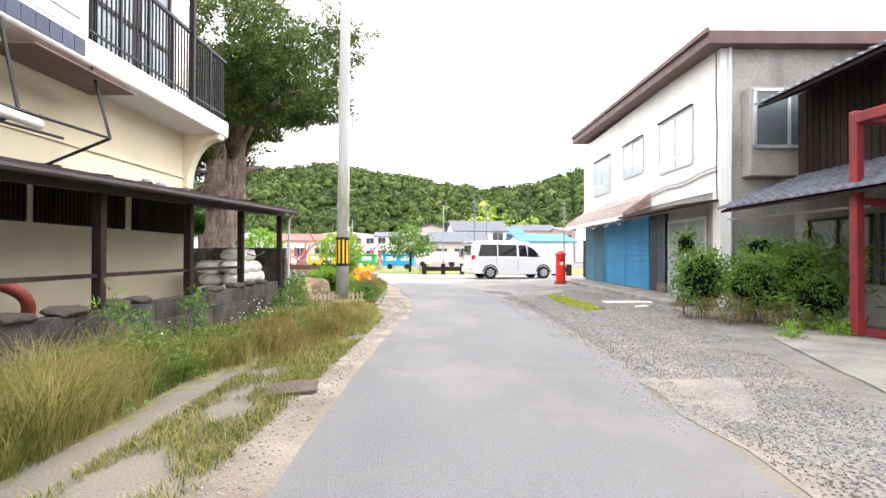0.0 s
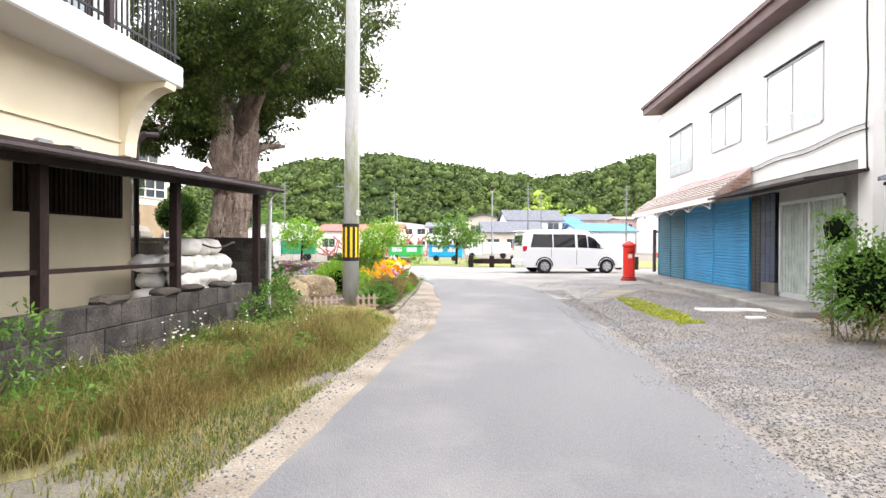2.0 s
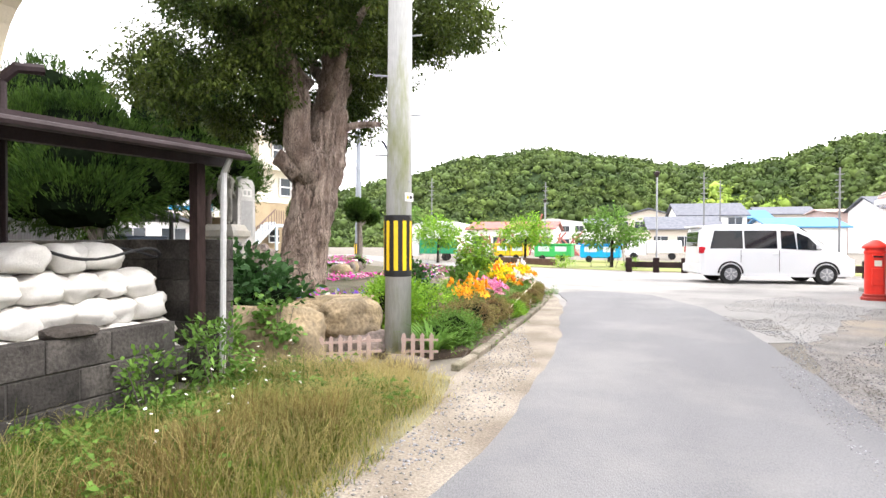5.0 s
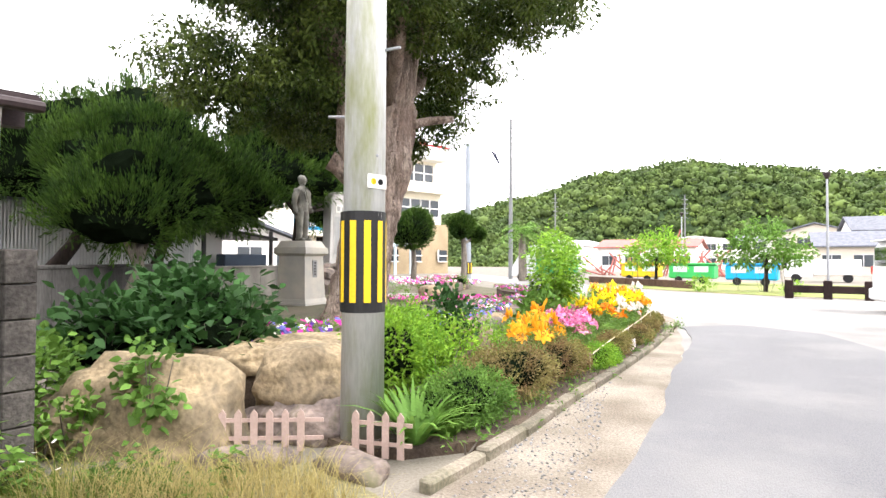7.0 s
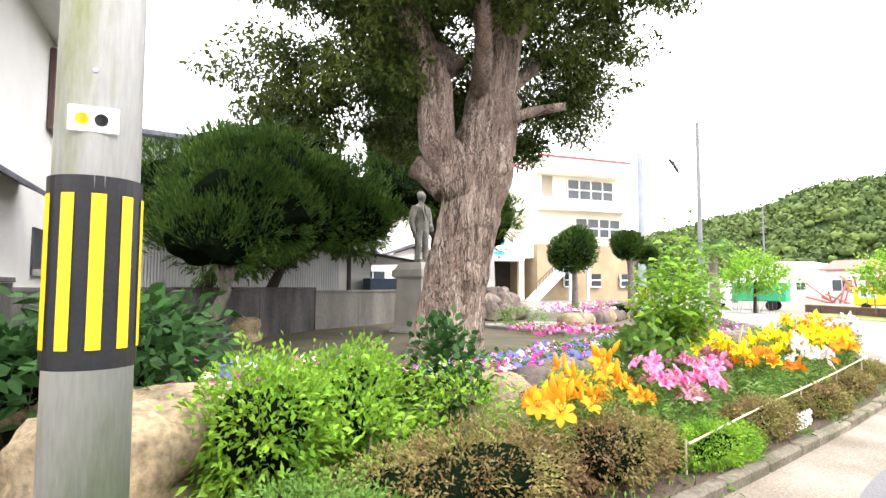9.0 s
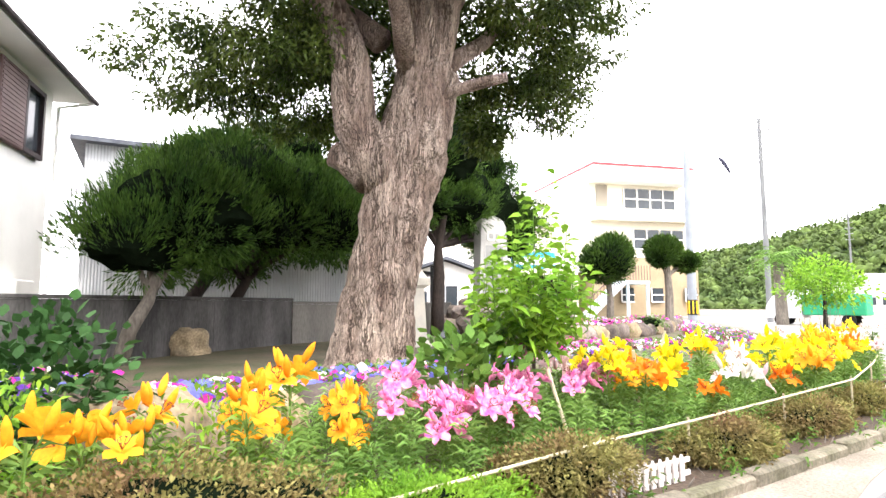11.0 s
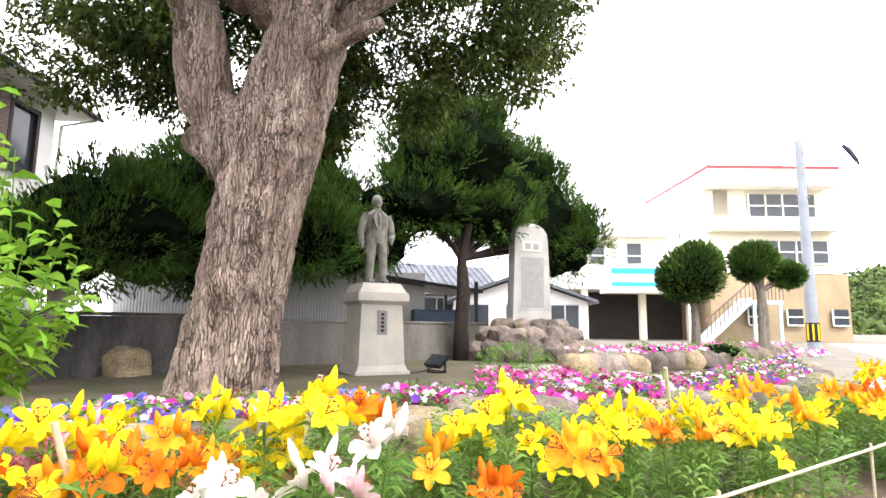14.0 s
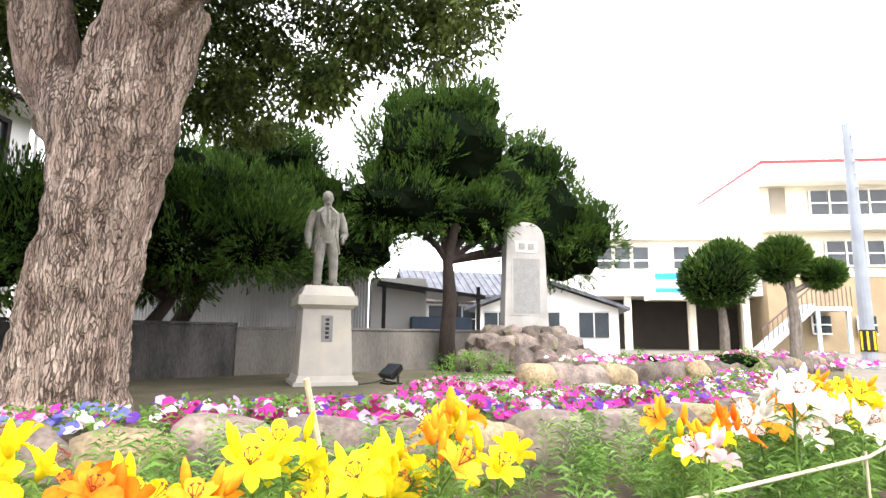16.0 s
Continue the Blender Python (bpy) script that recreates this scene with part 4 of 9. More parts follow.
def old_house():
    h = thing("old_house", 8, 8, 0, "old dark timber house with grey tiled roofs", "house")
    W = Matrix()
    part("upper_wall", bx(7.9, 15, -4, 12.6, 2.9, 4.75), DARKW, h, "dark weathered timber boarding").matrix_world = W
    for k in range(60):
        part("board_batten", bx(-0.012, 0.012, -0.02, 0.02, 0, 1.8), DARKW, h).matrix_world = pose(7.89, 0.5 + k * 0.2, 2.92)
    part("ground_wall", bx(7.7, 15, -4, 12.4, 0, 2.5), MORTG, h).matrix_world = W
    part("upper_roof_deck", loft([[(6.85, y, 4.36), (6.85, y, 4.42), (11.5, y, 6.25), (11.5, y, 6.1)] for y in (-4.5, 12.3)]), DARKW, h).matrix_world = W
    tile_roof(h, 6.8, 11.5, -4.5, 12.35, 4.42, 6.27)
    part("lower_roof_deck", loft([[(6.1, y, 2.13), (6.1, y, 2.18), (8.0, y, 2.95), (8.0, y, 2.85)] for y in (-4.5, 12.4)]), DARKW, h).matrix_world = W
    tile_roof(h, 6.05, 8.0, -4.5, 12.45, 2.19, 2.97)
    for y0 in (4.6, 6.4, 8.2, 10.1):
        w = part("window", bx(7.62, 7.66, y0, y0 + 1.7, 0.75, 1.95), mat("grey_pane", (0.17, 0.19, 0.2), 0.25, 0.15, 0.8, 0.0, spec=0.5), h, "dusty sliding window panes")
        w.matrix_world = W
        for a, b, c, d in ((y0, y0 + 0.05, 0.75, 1.95), (y0 + 0.83, y0 + 0.88, 0.75, 1.95), (y0 + 1.65, y0 + 1.7, 0.75, 1.95), (y0, y0 + 1.7, 1.9, 1.95), (y0, y0 + 1.7, 0.72, 0.77), (y0, y0 + 1.7, 1.3, 1.33)):
            part("sash", bx(7.58, 7.62, a, b, c, d), DARKM, w).matrix_world = W
    part("white_base", bx(7.6, 7.7, -4, 12.3, 0.0, 0.7), mat("pale_base", (0.38, 0.37, 0.35), 0.9, 0.2, 2, 0.2), h).matrix_world = W
    for y0 in (4.4, 6.6):
        w = part("window", bx(7.85, 7.88, y0, y0 + 1.9, 3.35, 4.5), FROST, h, "upper window with pale curtain")
        w.matrix_world = W
        for a, b, c, d in ((y0, y0 + 0.06, 3.35, 4.5), (y0 + 0.92, y0 + 0.98, 3.35, 4.5), (y0, y0 + 1.9, 4.44, 4.5), (y0, y0 + 1.9, 3.35, 3.41)):
            part("sash", bx(7.81, 7.85, a, b, c, d), ALU, w).matrix_world = W
    part("eave_pole", tb([(6.3, 12.5, 2.0), (6.35, 8.5, 1.95)], 0.02, 6), GREYM, h).matrix_world = W


old_house()


def red_frame():
    g = thing("red_gate_frame", 6.3, 8.7, 0, "rusty red painted steel gate frame", "gate frame")
    W = Matrix()
    for x, y in ((6.28, 8.66), (6.9, 4.4)):
        part("post", bx(-0.07, 0.07, -0.07, 0.07, 0, 3.35, 0.012), REDST, g).matrix_world = pose(x, y, 0.02, 0, 0, 8)
    part("top_beam", bx(-0.08, 0.08, 0, 4.4, 0, 0.16, 0.012), REDST, g).matrix_world = pose(6.28, 8.7, 3.18, 0, 0, 188)
    part("side_beam", bx(0, 1.6, -0.07, 0.07, 0, 0.15, 0.012), REDST, g).matrix_world = pose(6.34, 8.66, 3.18)
    part("mid_tie", bx(0, 1.3, -0.06, 0.06, 0, 0.13, 0.012), REDST, g).matrix_world = pose(6.34, 8.66, 1.95)
    part("foot_beam", bx(-0.05, 0.05, 0, 2.2, 0, 0.1), REDST, g).matrix_world = pose(6.4, 8.6, 0.05, 0, 0, 188)


red_frame()
# ---- utility pole with warning band ----
def utility_pole():
    p = thing("utility_pole", -2.3, 13.75, 0, "mossy concrete utility pole with black and yellow warning band", "utility pole")
    part("shaft", tb([(0, 0, -0.1), (0.02, 0, 3), (0.04, 0, 7), (0.07, 0, 11.5)], [0.152, 0.14, 0.118, 0.09], 28), GALV, p, smooth=True)
    band = part("warning_band", tb([(0, 0, 0.93), (0, 0, 1.62)], 0.157, 32), BLACKM, p, "black rubber band with yellow stripes", smooth=False)
    for k in range(10):
        bm = bmesh.new()
        th = 2 * math.pi * k / 10
        n = 3
        lo, hi = [], []
        for j in range(n + 1):
            a = th + (j / n - 0.5) * 0.29
            for lst, z in ((lo, 1.0), (hi, 1.555)):
                lst.append(bm.verts.new((0.1605 * math.cos(a), 0.1605 * math.sin(a), z)))
        for j in range(n):
            bm.faces.new((lo[j], lo[j + 1], hi[j + 1], hi[j]))
        part("stripe", bm, YELL, band)
    for z, a in ((2.3, 200), (2.75, 20), (3.2, 200), (3.65, 20), (4.1, 200), (4.55, 20), (5.2, 200), (5.9, 20)):
        c, s_ = math.cos(radians(a)), math.sin(radians(a))
        part("step_bolt", tb([(0.12 * c, 0.12 * s_, z), (0.27 * c, 0.27 * s_, z + 0.01)], 0.011, 6), GREYM, p)
    plate = part("number_plate", bx(-0.08, 0.08, -0.006, 0.006, -0.048, 0.048, 0.004), mat("white_plate", (0.75, 0.75, 0.72), 0.5, 0.05, 5, 0.0), p, "small white plate with two rings")
    plate.matrix_local = pose(0.151, -0.027, 1.82, 0, 0, 80)
    for dx, mt in ((-0.035, YELL), (0.025, BLACKM)):
        bm = bmesh.new()
        lathe(bm, [(0.017, -0.001), (0.017, 0.001), (0.022, 0.001), (0.022, -0.001), (0.017, -0.001)], 18)
        part("ring", bm, mt, plate).matrix_local = pose(dx, -0.008, 0, 90, 0, 0)
    bm = bmesh.new()
    lathe(bm, [(0.016, 0), (0.016, 0.01), (0.008, 0.016)], 10)
    part("bolt", bm, GREYM, p).matrix_local = pose(0.141, -0.025, 2.0, 90, 0, 80)


utility_pole()


# ---- red pillar post box ----
def postbox():
    p = thing("pillar_postbox", 5.0, 23.7, 0, "old round red cast-iron pillar post box", "post box")
    bm = bmesh.new()
    lathe(bm, [(0.27, 0), (0.27, 0.07), (0.235, 0.09), (0.235, 0.14), (0.2, 0.16)], 28)
    part("base", bm, mat("dark_red_base", (0.32, 0.03, 0.02), 0.6, 0.2, 5, 0.1), p, smooth=False)
    bm = bmesh.new()
    lathe(bm, [(0.2, 0.16), (0.2, 1.08), (0.215, 1.09), (0.215, 1.14), (0.2, 1.15), (0.2, 1.2)], 28)
    part("body", bm, POSTRED, p)
    bm = bmesh.new()
    lathe(bm, [(0.25, 1.2), (0.255, 1.24), (0.235, 1.27), (0.2, 1.3), (0.12, 1.36), (0.05, 1.395), (0.01, 1.4)], 28)
    part("cap", bm, POSTRED, p, smooth=True)
    part("slot", bx(-0.09, 0.09, -0.212, -0.19, 1.0, 1.03), BLACKM, p)
    part("slot_hood", bx(-0.11, 0.11, -0.24, -0.18, 1.035, 1.06, 0.008), POSTRED, p)
    part("door", bx(-0.11, 0.11, -0.21, -0.17, 0.35, 0.75, 0.01), POSTRED, p)
    part("notice", bx(-0.07, 0.07, -0.213, -0.205, 0.8, 0.93), mat("cream_notice", (0.7, 0.66, 0.55), 0.6, 0.1, 5, 0), p)


postbox()


# ---- van ----
def van():
    v = thing("van", 0, 0, 0, "silver-white minivan parked across the lane end", "van")
    v.matrix_world = pose(2.45, 28.3, 0.0, 0, 0, 13.5) @ pose(1.42, 0.87, 0)
    # long axis x, front at +x
    def sect(x, zb, zm, zt, wb, wm, wt):
        return [(x, -wb, zb), (x, -wb - 0.01, zb + 0.2), (x, -wm, zm), (x, -wt, zt - 0.10), (x, -wt + 0.14, zt), (x, wt - 0.14, zt), (x, wt, zt - 0.10), (x, wm, zm), (x, wb + 0.01, zb + 0.2), (x, wb, zb)]
    S = [(-2.36, 0.45, 0.95, 1.35, 0.78, 0.80, 0.70), (-2.32, 0.32, 1.02, 1.72, 0.84, 0.86, 0.76), (-2.22, 0.28, 1.05, 1.88, 0.88, 0.905, 0.78), (-1.5, 0.26, 1.08, 1.93, 0.89, 0.915, 0.79), (0.0, 0.25, 1.06, 1.93, 0.89, 0.915, 0.79),
         (0.6, 0.25, 1.04, 1.88, 0.89, 0.915, 0.78), (1.0, 0.25, 1.02, 1.66, 0.89, 0.91, 0.76), (1.45, 0.25, 1.00, 1.28, 0.89, 0.90, 0.78), (1.75, 0.25, 0.92, 1.08, 0.88, 0.89, 0.80), (2.15, 0.26, 0.78, 0.95, 0.84, 0.86, 0.76), (2.36, 0.3, 0.62, 0.75, 0.68, 0.70, 0.62), (2.42, 0.36, 0.52, 0.6, 0.5, 0.52, 0.48)]
    part("body", loft([sect(*s) for s in S]), VANW, v, smooth=False)
    for sgn in (-1, 1):
        def pane(name, pts):
            bm = bmesh.new()
            a = [bm.verts.new((x, sgn * (0.915 - (z - 1.06) * 0.155 + 0.004), z)) for x, z in pts]
            b = [bm.verts.new((x, sgn * (0.915 - (z - 1.06) * 0.155 - 0.02), z)) for x, z in pts]
            bm.faces.new(a)
            bm.faces.new(b[::-1])
            for i in range(len(a)):
                j = (i + 1) % len(a)
                bm.faces.new((a[i], a[j], b[j], b[i]))
            bmesh.ops.recalc_face_normals(bm, faces=bm.faces)
            return part(name, bm, CARGL, v)
        pane("side_window", [(-2.05, 1.14), (-1.05, 1.14), (-1.05, 1.72), (-1.9, 1.72)])
        pane("side_window", [(-1.0, 1.14), (-0.02, 1.14), (-0.02, 1.72), (-1.0, 1.72)])
        pane("side_window", [(0.1, 1.14), (0.55, 1.12), (0.5, 1.70), (0.1, 1.72)])
        pane("side_window", [(0.58, 1.12), (1.3, 1.09), (0.9, 1.52), (0.58, 1.66)])
        for x in (-1.42, 1.42):
            w = part("wheel", tb([(x, sgn * 0.70, 0.32), (x, sgn * 0.92, 0.32)], 0.32, 28), RUBBER, v, "black tyre with silver alloy rim")
            bm = bmesh.new()
            lathe(bm, [(0.2, 0), (0.2, 0.012), (0.06, 0.02), (0.05, 0.03)], 20)
            part("rim", bm, GREYM, w).matrix_local = pose(x, sgn * 0.925, 0.32, 90 if sgn < 0 else -90, 0, 0)
            for k in range(6):
                part("spoke", bx(-0.018, 0.018, 0.04, 0.19, 0, 0.03), mat("bright_alloy", (0.6, 0.6, 0.62), 0.3, 0.05, 4, 0, metal=0.7), w).matrix_local = pose(x, sgn * 0.93, 0.32, 90 if sgn < 0 else -90, 0, 0) @ pose(0, 0, 0, 0, 0, k * 60)
            arch = [(x + 0.37 * math.cos(t * math.pi / 12), sgn * 0.90, 0.34 + 0.37 * math.sin(t * math.pi / 12)) for t in range(13)]
            part("wheel_arch", tb(arch, 0.03, 6), RUBBER, v)
        part("sill", bx(-1.0, 1.0, sgn * 0.89 - 0.02, sgn * 0.89 + 0.02, 0.24, 0.34), VANW, v)
        part("door_seam", bx(0.03, 0.045, sgn * 0.915 - 0.003, sgn * 0.915 + 0.004, 0.4, 1.1), RUBBER, v)
        part("door_seam", bx(-1.12, -1.105, sgn * 0.915 - 0.003, sgn * 0.915 + 0.004, 0.7, 1.1), RUBBER, v)
        part("door_handle", bx(-0.15, 0.0, sgn * 0.92 - 0.015, sgn * 0.92 + 0.015, 0.95, 0.99, 0.006), VANW, v)
        part("wing_mirror", bx(1.1, 1.2, sgn * 1.0 - 0.08, sgn * 1.0 + 0.08, 1.12, 1.3, 0.03), VANW, v)
        part("tail_light", bx(-2.37, -2.18, sgn * 0.84 - 0.06, sgn * 0.84 + 0.06, 0.98, 1.2, 0.02), mat("tail_red", (0.45, 0.02, 0.03), 0.2, 0.1, 5, 0), v, "red tail light")
        part("headlight", bx(2.0, 2.28, sgn * 0.72 - 0.12, sgn * 0.72 + 0.1, 0.68, 0.82, 0.03), mat("lamp_lens", (0.7, 0.72, 0.75), 0.1, 0.05, 5, 0), v)
    part("rear_window", bx(-2.36, -2.28, -0.62, 0.62, 1.2, 1.68), CARGL, v)
    part("windscreen", loft([[(0.75, y, 1.78), (1.5, y, 1.22), (1.52, y, 1.25), (0.77, y, 1.82)] for y in (-0.66, 0.66)]), CARGL, v)
    part("rear_bumper", bx(-2.44, -2.3, -0.85, 0.85, 0.32, 0.62, 0.04), VANW, v)
    part("roof_spoiler", bx(-2.42, -2.15, -0.7, 0.7, 1.83, 1.88, 0.015), VANW, v)


van()


# ---- camphor tree ----
def limb(bm, a, b, ra, rb, sag=0.0, sides=14):
    a, b = Vector(a), Vector(b)
    pts, rad = [], []
    for k in range(6):
        t = k / 5
        p = a.lerp(b, t)
        p += Vector((noise.noise(p * 0.9), noise.noise(p * 0.9 + Vector((9, 0, 0))), 0)) * 0.25 * math.sin(math.pi * t) + Vector((0, 0, sag * math.sin(math.pi * t)))
        pts.append(p)
        rad.append(ra + (rb - ra) * t)
    tube(bm, pts, rad, sides, True, 0.2)


def camphor():
    t = thing("camphor_tree", -7.45, 19.5, 0, "old broad camphor tree with rough brown bark", "tree")
    W = Matrix()
    bm = bmesh.new()
    pts = [(-7.72, 19.26, -0.1), (-7.70, 19.29, 0.35), (-7.63, 19.37, 1.0), (-7.52, 19.53, 2.0), (-7.41, 19.68, 3.0), (-7.36, 19.87, 3.8), (-7.33, 20.1, 4.7)]
    fine_pts, fine_r = [], []
    rad = [0.74, 0.60, 0.54, 0.51, 0.53, 0.52, 0.46]
    for i in range(len(pts) - 1):
        for k in range(14):
            f = k / 14
            fine_pts.append(tuple(Vector(pts[i]).lerp(Vector(pts[i + 1]), f)))
            fine_r.append(rad[i] + (rad[i + 1] - rad[i]) * f)
    rings = tube(bm, fine_pts, fine_r, 96, True, 0.10)
    # deep furrowed plates
    for ring, p in zip(rings, fine_pts):
        c = Vector(p)
        for v in ring:
            o = v.co - c
            th = math.atan2(o.y, o.x)
            d = noise.noise(Vector((th * 5.0, v.co.z * 1.0, 0))) * 0.05 + noise.noise(Vector((th * 15.0, v.co.z * 2.4, 4))) * 0.035
            for kz, ky, ks in ((2.25, -0.15, 0.2), (1.85, 0.05, 0.18), (1.45, -0.05, 0.17), (3.1, 0.5, 0.26), (3.3, -0.1, 0.2)):
                q = math.hypot(v.co.z - kz, (th - ky) * 0.5)
                d += 0.12 * math.exp(-(q / ks) ** 2) - 0.09 * math.exp(-(q / (ks * 0.4)) ** 2)
            v.co += o.normalized() * d
    part("trunk", bm, BARK, t, smooth=True).matrix_world = W
    L = [((-7.42, 19.4, 2.8), (-7.4, 18.65, 5.0), 0.36, 0.27, 0.0), ((-7.4, 18.65, 5.0), (-7.6, 17.4, 7.6), 0.27, 0.1, 0.1), ((-7.3, 19.95, 4.4), (-7.0, 20.6, 6.6), 0.36, 0.22, 0.0),
         ((-7.0, 20.6, 6.6), (-6.5, 22.3, 8.2), 0.2, 0.08, 0.1), ((-7.3, 19.9, 4.5), (-6.9, 19.3, 7.2), 0.34, 0.2, 0.0), ((-6.9, 19.3, 7.2), (-5.6, 18.6, 9.0), 0.18, 0.07, 0.0),
         ((-7.3, 20.2, 4.6), (-7.9, 22.4, 6.3), 0.17, 0.07, 0.15), ((-7.2, 19.6, 4.6), (-5.2, 18.0, 6.0), 0.17, 0.07, 0.3), ((-7.4, 19.3, 5.0), (-9.6, 18.0, 6.6), 0.2, 0.08, 0.2),
         ((-7.3, 20.2, 5.0), (-9.4, 21.8, 6.8), 0.2, 0.08, 0.2), ((-7.0, 20.6, 6.6), (-7.6, 20.2, 9.6), 0.2, 0.07, 0.0), ((-7.0, 20.1, 4.1), (-6.35, 20.85, 4.35), 0.12, 0.07, 0.05),
         ((-7.6, 19.2, 2.9), (-7.95, 18.75, 3.3), 0.26, 0.2, 0.0), ((-5.2, 18.0, 6.0), (-4.2, 17.4, 6.2), 0.06, 0.03, 0.1), ((-7.9, 22.4, 6.3), (-8.1, 23.3, 6.2), 0.06, 0.03, 0.1)]
    for a, b, ra, rb, sg in L:
        bm = bmesh.new()
        limb(bm, a, b, ra, rb, sg)
        part("limb", bm, BARK, t, smooth=True).matrix_world = W
    r = np.random.default_rng(3)
    cl = [(-7.4, 20, 8.8, 2.9, 2.9, 1.9), (-5.6, 18.0, 7.2, 1.6, 1.6, 1.0), (-5.6, 21.9, 7.2, 1.7, 1.7, 1.1), (-8.6, 17.6, 7.2, 1.8, 1.8, 1.2), (-9.2, 21.6, 7.4, 1.9, 1.9, 1.3),
          (-6.3, 16.4, 7.6, 1.6, 1.5, 1.2), (-4.4, 17.3, 6.3, 1.1, 1.1, 0.6), (-7.4, 23.2, 6.1, 1.0, 1.0, 0.7), (-10.3, 19.2, 6.4, 1.5, 1.6, 1.0), (-4.6, 19.9, 7.8, 1.5, 1.7, 1.3),
          (-8.8, 23.6, 5.8, 0.8, 0.8, 0.6), (-8.2, 16.7, 6.2, 0.9, 0.9, 0.6), (-4.9, 16.8, 7.4, 1.2, 1.2, 1.0), (-8.2, 23.6, 6.7, 1.0, 1.0, 0.8), (-8.0, 17.9, 4.9, 0.9, 0.8, 0.5), (-9.4, 16.6, 4.9, 1.1, 1.1, 0.7),
          (-4.1, 20.6, 6.5, 1.0, 1.2, 0.6), (-7.4, 20.0, 10.6, 2.0, 2.0, 1.2), (-9.8, 17.2, 8.4, 1.4, 1.4, 1.2),
          (-10.2, 17.7, 5.2, 0.9, 1.0, 0.7), (-10.5, 18.2, 4.8, 0.9, 0.9, 0.6), (-8.3, 23.0, 5.0, 0.9, 0.9, 0.65), (-9.4, 21.6, 5.3, 1.1, 1.2, 0.7), (-8.4, 22.4, 5.6, 1.1, 1.1, 0.7), (-5.4, 23.2, 7.4, 1.1, 1.1, 0.9), (-4.2, 22.8, 9.2, 1.1, 1.1, 1.1),
          (-4.0, 21.8, 9.6, 1.5, 1.6, 1.2), (-8.3, 21.7, 4.2, 0.35, 0.4, 0.4), (-9.2, 20.6, 4.9, 0.7, 0.7, 0.5), (-6.9, 21.7, 6.1, 1.1, 1.1, 0.8), (-8.6, 19.6, 6.4, 1.5, 1.6, 0.8),
          (-7.3, 20.6, 7.0, 1.8, 1.7, 0.8), (-6.6, 19.0, 7.0, 1.5, 1.5, 0.7), (-9.6, 20.6, 5.9, 1.2, 1.3, 0.7), (-9.0, 19.0, 5.6, 1.0, 1.1, 0.6), (-8.3, 18.3, 6.2, 1.2, 1.0, 0.6),
          (-7.2, 17.9, 5.6, 0.9, 0.7, 0.6), (-6.2, 18.2, 5.9, 0.9, 0.8, 0.5), (-6.0, 19.3, 5.9, 0.8, 0.9, 0.5), (-5.6, 20.5, 6.2, 0.9, 1.0, 0.5), (-7.8, 18.4, 4.7, 0.6, 0.6, 0.45), (-5.2, 21.4, 6.6, 0.9, 0.9, 0.6), (-7.0, 17.0, 6.6, 1.0, 0.9, 0.7), (-9.0, 20.4, 4.3, 0.5, 0.5, 0.35), (-10.6, 20.4, 4.6, 0.8, 0.8, 0.5), (-9.8, 19.4, 4.6, 0.8, 0.7, 0.5)]
    Q = []
    for cx, cy, cz, ax, ay, az in cl:
        vol = ax * ay * az
        ns = int(24 + 27 * vol ** 0.75)
        C, _ = clump_points((cx, cy, cz), (ax, ay, az), ns, r, 0.35)
        for c in C:
            s = r.uniform(0.22, 0.42)
            P, d = clump_points(c, (s, s, s * 0.55), 70, r, 0.25)
            Q.append(leaf_quads(P, d + np.array([0, 0, -0.2]) + r.normal(size=d.shape) * 0.5, 0.105, 0.05, r))
    mpart("crown", quads("crown", np.concatenate(Q)), LF_CAMP, t).matrix_world = W


camphor()


